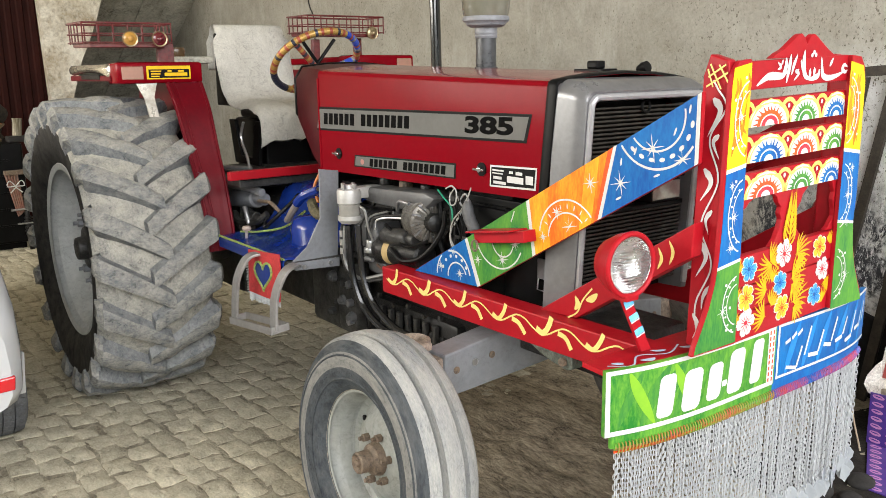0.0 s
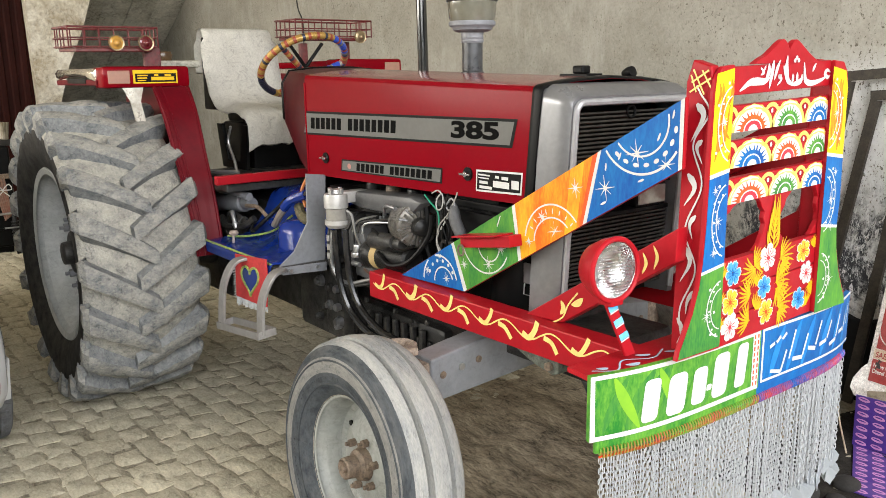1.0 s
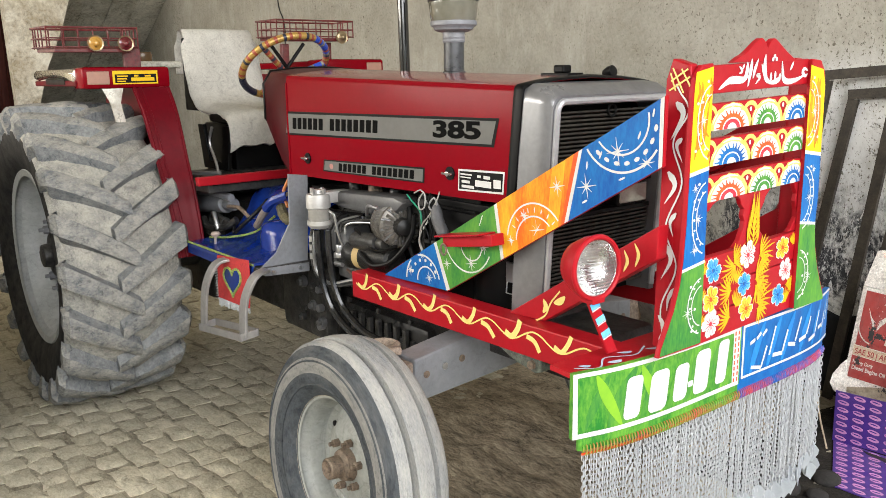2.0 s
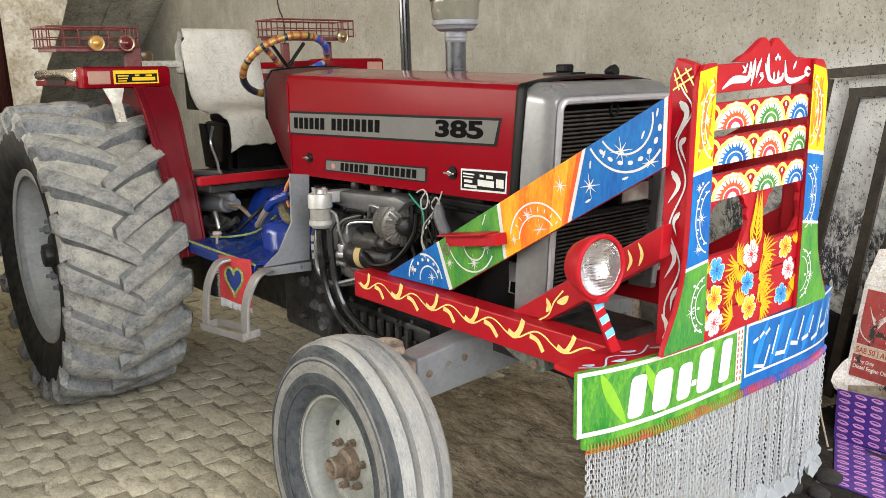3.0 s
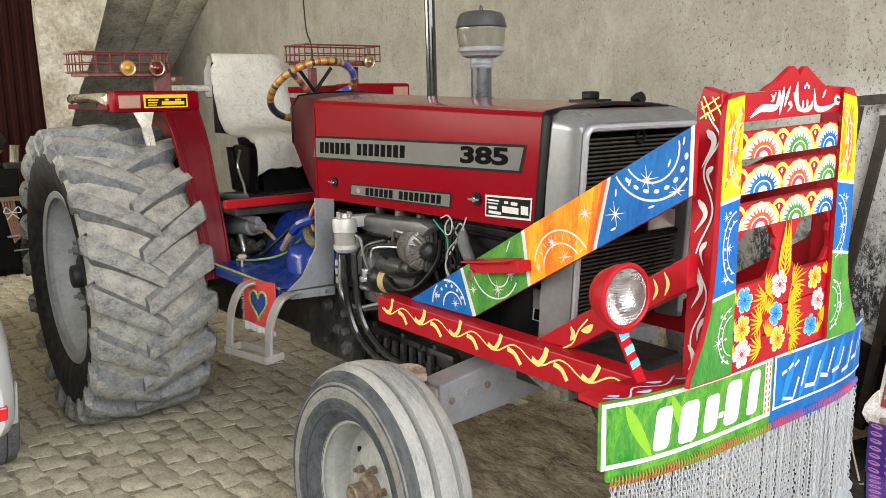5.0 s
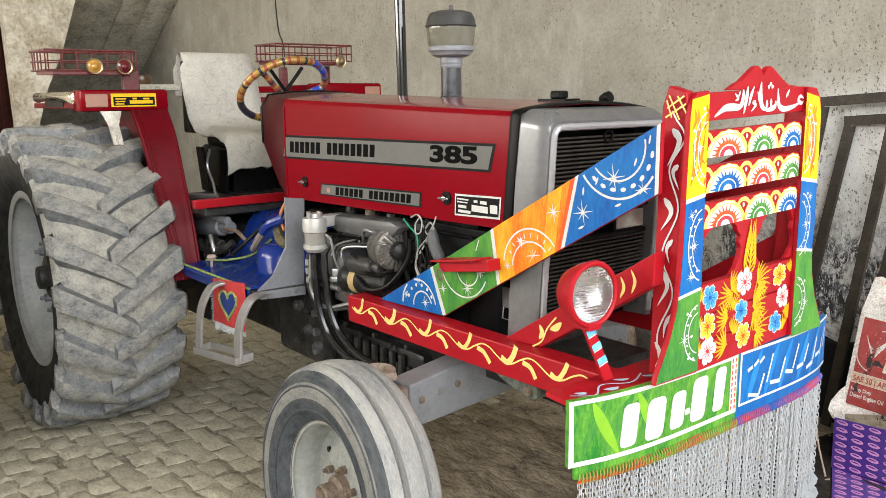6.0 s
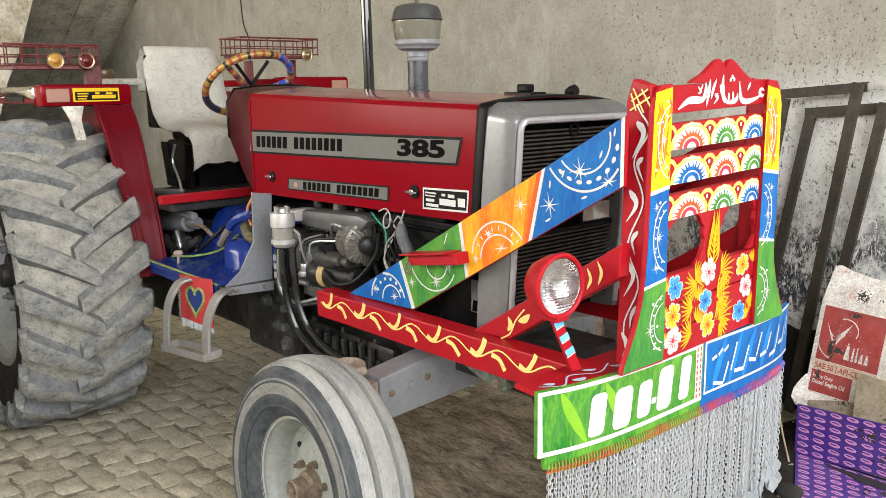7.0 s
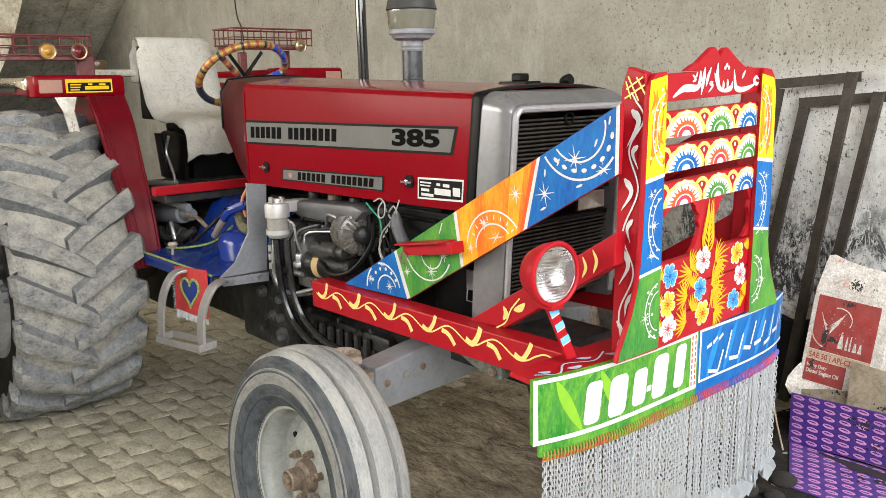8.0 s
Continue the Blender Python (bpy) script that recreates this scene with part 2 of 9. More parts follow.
TILE = mat("mud_worn_floor_brick", (0.66, 0.605, 0.465), (0.385, 0.35, 0.262), 0.95, scale=9, fine=50, bump=0.8, rand=0.14, world=True, spread=0.44, spec=0.08, stretch=(1, 1.6, 1), depth=0.012, grit=0.35, crease=0.38)

# ---- shape helpers ----
V = Vector


def part(name, bm, material, parent=None, label="", m=None, smooth=False):
    """Link a bmesh as one mesh object under a thing or under a part."""
    me = bpy.data.meshes.new(name)
    bm.normal_update()
    bm.to_mesh(me)
    bm.free()
    if smooth:
        me.shade_smooth()
        if smooth != 'all':
            me.set_sharp_from_angle(angle=radians(38))
    for k in (material if isinstance(material, (list, tuple)) else [material]):
        me.materials.append(k)
    ob = new(name, me)
    if parent is not None:
        ob.parent = parent
    if m is not None:
        ob.matrix_basis = m
    if label:
        ob["label"] = label
    return ob


def pieces(name, bm, material, parent, label="", near=0.003):
    """Link every loose group of a bmesh as a part of its own."""
    seen, groups = set(), []
    for v in bm.verts:
        if v in seen:
            continue
        isle, todo = [], [v]
        seen.add(v)
        while todo:
            q = todo.pop()
            isle.append(q)
            for e in q.link_edges:
                o = e.other_vert(q)
                if o not in seen:
                    seen.add(o)
                    todo.append(o)
        at = np.array([q.co[:] for q in isle])
        hit = [g for g in groups if np.min(((at[:, None, :] - g[0][None, :, :]) ** 2).sum(2)) < near * near]
        groups = [g for g in groups if not any(g is o for o in hit)]
        for g in hit:
            isle += g[1]
            at = np.concatenate((at, g[0]))
        groups.append((at, isle))
    out = []
    for at, isle in groups:
        b = bmesh.new()
        to = {v: b.verts.new(v.co) for v in isle}
        for f in {f for v in isle for f in v.link_faces}:
            b.faces.new([to[v] for v in f.verts])
        out.append(part(name, b, material, parent, label))
    bm.free()
    return out


def again(ob, name, m, parent):
    """Another object on the same mesh."""
    o = new(name, ob.data)
    o.parent = parent
    o.matrix_basis = m
    return o


def thing(name, label, category, group="", at=(0, 0, 0), kind=""):
    e = new(name)
    e.empty_display_size = 0.1
    e.location = at
    return tagged(e, label, category, group, kind)


def box(bm, a, b, bevel=0.0, m=None):
    """A box between two corners, with its edges rounded off."""
    lo, hi = V([min(p, q) for p, q in zip(a, b)]), V([max(p, q) for p, q in zip(a, b)])
    vs = bmesh.ops.create_cube(bm, size=1)["verts"]
    bmesh.ops.scale(bm, vec=hi - lo, verts=vs)
    bmesh.ops.translate(bm, vec=(lo + hi) / 2, verts=vs)
    if m is not None:
        bmesh.ops.transform(bm, matrix=m, verts=vs)
    if bevel:
        es = list({e for v in vs for e in v.link_edges})
        bmesh.ops.bevel(bm, geom=es, offset=bevel, segments=2, affect='EDGES', profile=0.5)
    return bm


def prism(bm, pts, vec, bevel=0.0):
    """A flat outline pushed along a vector, closed on both sides."""
    vec = V(vec)
    lo = [bm.verts.new(V(p)) for p in pts]
    hi = [bm.verts.new(V(p) + vec) for p in pts]
    n = len(pts)
    fs = [bm.faces.new(lo), bm.faces.new(hi[::-1])]
    for i in range(n):
        fs.append(bm.faces.new((lo[i], hi[i], hi[(i + 1) % n], lo[(i + 1) % n])))
    bmesh.ops.recalc_face_normals(bm, faces=fs)
    if bevel:
        es = list({e for f in fs for e in f.edges})
        bmesh.ops.bevel(bm, geom=es, offset=bevel, segments=2, affect='EDGES', profile=0.5)
    return bm


def cyl(bm, p, q, r, r2=None, seg=20, bevel=0.0):
    p, q = V(p), V(q)
    d = q - p
    m = Matrix.Translation((p + q) / 2) @ d.to_track_quat('Z', 'Y').to_matrix().to_4x4()
    vs = bmesh.ops.create_cone(bm, cap_ends=True, segments=seg, radius1=r, radius2=r if r2 is None else r2, depth=d.length, matrix=m)["verts"]
    if bevel:
        es = [e for e in {e for v in vs for e in v.link_edges} if any(len(f.verts) > 4 for f in e.link_faces)]
        bmesh.ops.bevel(bm, geom=es, offset=bevel, segments=2, affect='EDGES', profile=0.5)
    return bm


def tube(bm, pts, r, seg=8, closed=False, cap=True):
    """A round bar along a line of points; r is one radius or one for each point."""
    pts = [V(p) for p in pts]
    n = len(pts)
    rs = r if isinstance(r, (list, tuple)) else [r] * n
    rings, ref = [], None
    for i, p in enumerate(pts):
        a = pts[i - 1] if i or closed else pts[i]
        b = pts[(i + 1) % n] if i < n - 1 or closed else pts[i]
        t = (b - a).normalized()
        if ref is None:
            ref = t.orthogonal().normalized()
        ref = (ref - t * ref.dot(t)).normalized()
        w = t.cross(ref)
        rings.append([bm.verts.new(p + rs[i] * (math.cos(k) * ref + math.sin(k) * w)) for k in [2 * math.pi * j / seg for j in range(seg)]])
    for i in range(n if closed else n - 1):
        A, B = rings[i], rings[(i + 1) % n]
        for j in range(seg):
            bm.faces.new((A[j], A[(j + 1) % seg], B[(j + 1) % seg], B[j]))
    if cap and not closed:
        bm.faces.new(rings[0][::-1])
        bm.faces.new(rings[-1])
    return bm


def curve(ctrl, n=24):
    """Points along a smooth line through the given points."""
    P = [V(p) for p in ctrl]
    P = [2 * P[0] - P[1]] + P + [2 * P[-1] - P[-2]]
    out, k = [], len(P) - 3
    for i in range(n + 1):
        u = i / n * k
        j = min(int(u), k - 1)
        t = u - j
        a, b, c, d = P[j:j + 4]
        out.append(0.5 * (2 * b + (c - a) * t + (2 * a - 5 * b + 4 * c - d) * t * t + (3 * b - a - 3 * c + d) * t ** 3))
    return out


def lathe(bm, profile, seg=48, m=None, closed=False):
    """A profile of (radius, height) turned round the z axis, then posed by m."""
    rings = []
    for r, h in profile:
        if r < 1e-6:
            rings.append([bm.verts.new((0, 0, h))])
        else:
            rings.append([bm.verts.new((r * math.cos(2 * math.pi * j / seg), r * math.sin(2 * math.pi * j / seg), h)) for j in range(seg)])
    pairs = list(zip(rings, rings[1:])) + ([(rings[-1], rings[0])] if closed else [])
    for A, B in pairs:
        for j in range(seg):
            k = (j + 1) % seg
            q = [A[j % len(A)], A[k % len(A)], B[k % len(B)], B[j % len(B)]]
            q = [v for i, v in enumerate(q) if v not in q[:i]]
            if len(q) > 2:
                bm.faces.new(q)
    bmesh.ops.recalc_face_normals(bm, faces=bm.faces)
    if m is not None:
        bmesh.ops.transform(bm, matrix=m, verts=bm.verts)
    return bm


def loft(bm, rings, cap=True, closed=True):
    """Skin over rings of equally many points."""
    R = [[bm.verts.new(V(p)) for p in ring] for ring in rings]
    n = len(R[0])
    for A, B in zip(R, R[1:]):
        for j in range(n if closed else n - 1):
            k = (j + 1) % n
            bm.faces.new((A[j], A[k], B[k], B[j]))
    if cap and closed:
        bm.faces.new(R[0][::-1])
        bm.faces.new(R[-1])
    bmesh.ops.recalc_face_normals(bm, faces=bm.faces)
    return bm


BM = bmesh.new


class Face:
    """A flat face of a board, on which paint is laid: origin, its two directions and the way out."""

    def __init__(self, o, u, v, out=None):
        self.o, self.u, self.v = V(o), V(u).normalized(), V(v).normalized()
        self.n = self.u.cross(self.v).normalized()
        if out is not None and self.n.dot(V(out)) < 0:
            self.n = -self.n
        self.inside, self.coat = None, 0

    def at(self, a, b, h=0.0):
        return self.o + self.u * a + self.v * b + self.n * h

    def fill(self, bm, pts, h=0.0015):
        f = bm.faces.new([bm.verts.new(self.at(a, b, h)) for a, b in pts])
        f.normal_update()
        if f.normal.dot(self.n) < 0:
            f.normal_flip()
        return bm

    def stroke(self, bm, pts, w, h=0.002, n=None, taper=False):
        """A brush stroke of width w along points, smooth when n is given."""
        P = [V((*p, 0)) for p in pts]
        if n:
            P = curve(P, n)
        if self.inside:
            run = []
            for p in P + [None]:
                if p is not None and self.inside(p.x, p.y):
                    run.append(p)
                elif len(run) > 1:
                    keep, self.inside = self.inside, None
                    self.stroke(bm, [(q.x, q.y) for q in run], w, h, None, taper)
                    self.inside = keep
                    run = []
                else:
                    run = []
            return bm
        self.coat = (self.coat + 1) % 8
        h += 0.00003 * self.coat
        k = len(P)
        L, R = [], []
        for i, p in enumerate(P):
            t = (P[min(i + 1, k - 1)] - P[max(i - 1, 0)]).normalized()
            s = V((-t.y, t.x, 0))
            q = w / 2
            if taper:
                q *= max(0.12, math.sin(math.pi * (0.04 + 0.92 * i / (k - 1))) ** 0.8)
            L.append(bm.verts.new(self.at(p.x + s.x * q, p.y + s.y * q, h)))
            R.append(bm.verts.new(self.at(p.x - s.x * q, p.y - s.y * q, h)))
        for i in range(k - 1):
            f = bm.faces.new((L[i], R[i], R[i + 1], L[i + 1]))
            f.normal_update()
            if f.normal.dot(self.n) < 0:
                f.normal_flip()
        return bm

    def arc(self, bm, c, r, a0, a1, w, h=0.002, n=18, r2=None):
        r2 = r2 or r
        return self.stroke(bm, [(c[0] + r * math.cos(radians(a0 + (a1 - a0) * i / n)), c[1] + r2 * math.sin(radians(a0 + (a1 - a0) * i / n))) for i in range(n + 1)], w, h)

    def dot(self, bm, c, r, h=0.002, r2=None, turn=0.0, n=10):
        if self.inside and not self.inside(*c):
            return bm
        r2 = r2 or r
        self.coat = (self.coat + 1) % 8
        h += 0.00003 * self.coat
        ca, sa = math.cos(turn), math.sin(turn)
        return self.fill(bm, [(c[0] + r * math.cos(t) * ca - r2 * math.sin(t) * sa, c[1] + r * math.cos(t) * sa + r2 * math.sin(t) * ca) for t in [2 * math.pi * i / n for i in range(n)]], h)

    def star(self, bm, c, r, w=0.0035, h=0.0022, k=4):
        for i in range(k):
            t = math.pi * i / k + 0.2
            q = r if i % 2 == 0 else r * 0.72
            self.stroke(bm, [(c[0] - q * math.cos(t), c[1] - q * math.sin(t)), c, (c[0] + q * math.cos(t), c[1] + q * math.sin(t))], w, h + i * 0.00004, taper=True)
        return bm

# ---- the shed ----
def plaster_material():
    m = mat("old_cement_plaster", (0.40, 0.383, 0.335), (0.285, 0.268, 0.225), 0.95, scale=3.4, fine=40, bump=1.0, spread=0.40, spec=0.1, depth=0.012, grit=0.22, crease=0.14)
    nt = m.node_tree
    N, L = nt.nodes, nt.links
    bsdf = N["Principled BSDF"]
    tc = N.new("ShaderNodeTexCoord")
    sep = N.new("ShaderNodeSeparateXYZ")
    L.new(tc.outputs["Object"], sep.inputs[0])

    def grain(scale, lo, hi, stretch=(1, 1, 1), turn=0.0, detail=8, rough=0.65, twist=0.0, top=1.0):
        """A noise cut to the stretch between lo and hi."""
        mp = N.new("ShaderNodeMapping")
        mp.inputs["Scale"].default_value, mp.inputs["Rotation"].default_value = stretch, (0, radians(turn), 0)
        L.new(tc.outputs["Object"], mp.inputs["Vector"])
        n = N.new("ShaderNodeTexNoise")
        n.inputs["Scale"].default_value, n.inputs["Detail"].default_value = scale, detail
        n.inputs["Roughness"].default_value, n.inputs["Distortion"].default_value = rough, twist
        L.new(mp.outputs[0], n.inputs["Vector"])
        r = N.new("ShaderNodeMapRange")
        r.inputs["From Min"].default_value, r.inputs["From Max"].default_value, r.inputs["To Max"].default_value = lo, hi, top
        L.new(n.outputs["Fac"], r.inputs["Value"])
        return r.outputs[0]

    def ramp(axis, lo, hi):
        r = N.new("ShaderNodeMapRange")
        r.interpolation_type = 'SMOOTHSTEP'
        r.inputs["From Min"].default_value, r.inputs["From Max"].default_value = lo, hi
        L.new(sep.outputs[axis], r.inputs["Value"])
        return r.outputs[0]

    def times(*socks, op='MULTIPLY'):
        out = socks[0]
        for k in socks[1:]:
            n = N.new("ShaderNodeMath")
            n.operation = op
            L.new(out, n.inputs[0])
            L.new(k, n.inputs[1])
            out = n.outputs[0]
        return out

    def over(base, col, fac):
        n = N.new("ShaderNodeMix")
        n.data_type = 'RGBA'
        n.inputs["B"].default_value = (*col, 1)
        L.new(base, n.inputs["A"])
        L.new(fac, n.inputs["Factor"])
        return n.outputs["Result"]

    col = bsdf.inputs["Base Color"].links[0].from_socket
    # cloudy damp stains and upright trowel streaks
    col = over(col, (0.33, 0.31, 0.26), grain(1.3, 0.52, 0.72, detail=10, rough=0.7, top=0.55))
    col = over(col, (0.50, 0.49, 0.45), grain(7, 0.52, 0.74, (1, 1, 0.32), 8, 12, 0.75, 0.3, 0.6))
    col = over(col, (0.27, 0.25, 0.20), grain(26, 0.60, 0.72, (1, 1, 0.25), 6, 8, 0.7, 0.2, 0.5))
    # a whitewashed, rubbed patch behind the leaning frames
    pale = times(ramp("X", 1.7, 2.5), ramp("Z", 1.72, 1.42), grain(5, 0.30, 0.56, (1, 1, 0.5), 10, 12, 0.75))
    col = over(col, (0.70, 0.70, 0.685), pale)
    # pock marks, small and smaller, drawn out upwards
    pits = grain(72, 0.598, 0.632, (1, 1, 0.75), 25, 6, 0.65, 0.0, 0.9)
    col = over(col, (0.12, 0.105, 0.08), times(pits, times(grain(1.9, 0.47, 0.58, detail=3), times(ramp("X", 0.6, 1.8), grain(3.1, 0.36, 0.50, detail=3)), op='MAXIMUM')))
    col = over(col, (0.16, 0.145, 0.11), times(grain(115, 0.61, 0.67, (1, 1, 0.6), 20, 4, 0.6), grain(2.6, 0.46, 0.56, detail=4)))
    # soot rubbed low on the wall, scratched pale again
    marks = times(ramp("X", 1.2, 2.2), ramp("Z", 1.50, 1.30), grain(9.0, 0.60, 0.645, (1, 1, 0.7), 30, 14, 0.78, 0.6))
    col = over(col, (0.035, 0.035, 0.036), marks)
    soot = times(ramp("X", 0.9, 1.9), ramp("X", 3.7, 2.7), ramp("Z", 1.14, 0.80), grain(6.0, 0.42, 0.53, (1, 1, 0.8), 0, 14, 0.75, 0.4))
    col = over(col, (0.045, 0.046, 0.05), times(soot, grain(26, 0.575, 0.535, (1, 1, 0.35), 40, 10, 0.75, 2.5)))
    L.new(col, bsdf.inputs["Base Color"])
    return m


PLASTER = plaster_material()


def structure(name, bm, material, label, smooth=False):
    return tagged(part(name, bm, material, smooth=smooth), label, kind="structure")


WALL_Y = 1.95
# long wall behind the machine
bm = BM()
box(bm, (-10.6, WALL_Y, -0.1), (6.2, WALL_Y + 0.3, 5.2))
wall_side = structure("wall_side", bm, PLASTER, "pitted grey-beige cement plaster wall with soot stains")
# end wall: whitewashed pier beside a dark red sheet door
bm = BM()
prism(bm, [(-5.4, 0.09, 0), (-5.4, 0.25, 0), (-5.4, 0.25, 1.18), (-5.4, 0.326, 1.43), (-5.4, 0.418, 1.72), (-5.4, 0.517, 1.93), (-5.4, 0.612, 2.154), (-5.4, 0.75, 2.57), (-5.4, 1.38, 4.6), (-5.4, 0.05, 4.6), (-5.4, 0.05, 2.35), (-5.4, 0.075, 1.34)], (-0.2, 0, 0))
# unseen inner wall, added to block stray light behind the door
box(bm, (-10.6, -0.06, 0), (-5.63, 0.04, 4.72))
box(bm, (-5.75, -6.0, 2.75), (-5.4, 0.09, 4.6))
box(bm, (-5.75, -6.0, 0), (-5.4, -2.2, 2.75))
wall_end = structure("wall_end", bm, WHITE_WALL, "whitewashed plaster pier with peeling stained edge")
door = tagged(new("door_1"), "dark red ribbed metal sheet door", kind="structure")
bm = BM()
box(bm, (-5.62, -2.19, 0.0), (-5.58, 0.088, 2.74))
part("door_leaf", bm, RED_DOOR, door)
for i in range(19):
    bm = BM()
    y = -2.10 + i * 0.115
    prism(bm, [(-5.58, y, 0.02), (-5.58, y + 0.075, 0.02), (-5.562, y + 0.06, 0.02), (-5.562, y + 0.015, 0.02)], (0, 0, 2.70))
    part("rib", bm, RED_DOOR, door)


# the barrel vault over the bay
def vault_ring(y, t0=0.0, t1=180.0, n=40, grow=0.0):
    return [(-0.2 + (5.95 + grow) * -math.cos(radians(t0 + (t1 - t0) * i / n)), y, 0.4 + (4.3 + grow) * math.sin(radians(t0 + (t1 - t0) * i / n))) for i in range(n + 1)]


bm = BM()
for y0, y1, t0, t1 in ((0.66, WALL_Y - 0.003, 90, 118), (-6.0, 0.66, 62, 118)):
    a, b, c, d = vault_ring(y0, t0, t1), vault_ring(y1, t0, t1), vault_ring(y1, t0, t1, grow=0.25), vault_ring(y0, t0, t1, grow=0.25)
    loft(bm, [a, b, c, d, a], cap=False, closed=False)
# the haunch, cast against boards of uneven level
haunch = curve([(-10.5, 0, -0.02), (-8.3, 0, 1.16), (-6.4, 0, 2.203), (-5.584, 0, 2.65), (-4.6, 0, 3.15), (-3.4, 0, 3.75), (-2.0, 0, 4.4), (-0.2, 0, 4.7)], 60)
for y0, y1, lift in ((0.70, 1.02, 0.004), (1.024, 1.33, 0.012), (1.334, 1.62, 0.002), (1.624, WALL_Y - 0.003, 0.009)):
    rows = [[(p.x + dx, y, p.z + lift + dz) for p in haunch] for y, dx, dz in ((y0, 0, 0.004), (y0 + 0.006, 0, 0), (y1 - 0.006, 0, 0), (y1, 0, 0.004), (y1, -0.1, 0.25), (y0, -0.1, 0.25))]
    loft(bm, rows + rows[:1], cap=False, closed=False)
box(bm, (-10.6, -6.0, 4.72), (6.2, WALL_Y - 0.003, 4.95))
ceiling = structure("ceiling", bm, CONCRETE_GREY, "rough grey concrete vault above the bay", smooth=True)
# the far side wall behind the camera and the lintel over the open front
# both are unseen and added to close the shed round the light
bm = BM()
box(bm, (1.7, -6.3, 0), (6.2, -6.0, 4.72))
box(bm, (-7.2, -6.3, 3.5), (1.7, -6.0, 4.72))
box(bm, (-7.2, -6.3, 0), (-5.0, -6.0, 3.5))
structure("wall_back", bm, PLASTER, "unseen plain plaster wall with an open bay, added to bound the light")
bm = BM()
box(bm, (5.95, -6.0, 4.45), (6.2, WALL_Y - 0.003, 4.71))
structure("lintel", bm, PLASTER, "unseen plain plaster lintel over the open front, added to bound the light")

# floor
bm = BM()
bmesh.ops.create_grid(bm, x_segments=2, y_segments=2, size=400, matrix=Matrix.Translation((0, 0, -0.032)))
ground = structure("ground", bm, EARTH, "dry brown earth floor")
# unseen pale sheet outside, added to bounce light into the shed
bm = BM()
prism(bm, [(6.25, -40, -0.008), (60, -40, -0.008), (60, 40, -0.008), (6.25, 40, -0.008)], (0, 0, 0.006))
structure("yard", bm, YARD, "unseen pale yard in front of the shed, added to bounce light in")

# ---- the tractor ----
tractor = thing("tractor", "red farm tractor with hand-painted wooden front guard on earthen floor", "tractor")


def rot_y(deg):
    return Matrix.Rotation(radians(deg), 4, 'Y')


# --- rear wheels: turned round the local z axis, outer side towards +z ---
R_TYRE = 0.735
TO_RIGHT = Matrix(((1, 0, 0, 0), (0, 0, -1, 0), (0, 1, 0, 0), (0, 0, 0, 1)))   # local z to -y
TO_LEFT = Matrix(((1, 0, 0, 0), (0, 0, 1, 0), (0, -1, 0, 0), (0, 0, 0, 1)))    # local z to +y


def lug_mesh(side):
    """One worn tread bar: from past the middle of the tread out over the shoulder and down the sidewall."""
    bm = BM()
    rings = []
    n = 10
    rows = []
    for i in range(n + 1):
        u = i / n
        wear = 0.010 * noise.noise(V((u * 3.1, side, 0.4)))
        rows.append((0.275 * u ** 0.92, -0.045 + u * 0.310, R_TYRE - 0.075 - 0.03 * u * u, R_TYRE + 0.004 - 0.016 * u * u + wear * 0.5, 0.046 + 0.016 * u, 0.030 + 0.016 * u))
    rows.append((0.292, 0.285, 0.665, 0.690, 0.052, 0.035))
    rows.append((0.300, 0.281, 0.625, 0.645, 0.045, 0.030))
    rows.append((0.303, 0.268, 0.585, 0.600, 0.036, 0.022))
    for ang, z, base, top, w0, w1 in rows:
        zb = min(z, 0.245)
        ring = []
        for r, w, zz in ((base, -w0, zb), (top - 0.006, -w1 - 0.004, z), (top, -w1 * 0.6, z), (top, w1 * 0.6, z), (top - 0.008, w1 + 0.006, z), (base + 0.012, w0 * 1.25, zb)):
            a = ang + w / R_TYRE
            ring.append((r * math.cos(a), r * math.sin(a), side * zz))
        rings.append(ring)
    loft(bm, rings)
    bmesh.ops.subdivide_edges(bm, edges=[e for e in bm.edges if e.calc_length() > 0.03], cuts=1, use_grid_fill=True)
    for v in bm.verts:
        v.co *= 1 + 0.009 * noise.noise(v.co * 17 + V((0, 0, side))) + 0.005 * noise.noise(v.co * 45)
    bm.normal_update()
    for f in bm.faces:
        c = f.calc_center_median()
        up = f.normal.dot(V((c.x, c.y, 0)).normalized())
        f.material_index = 0 if up > 0.70 or abs(c.z) > 0.262 else 1
    return bm


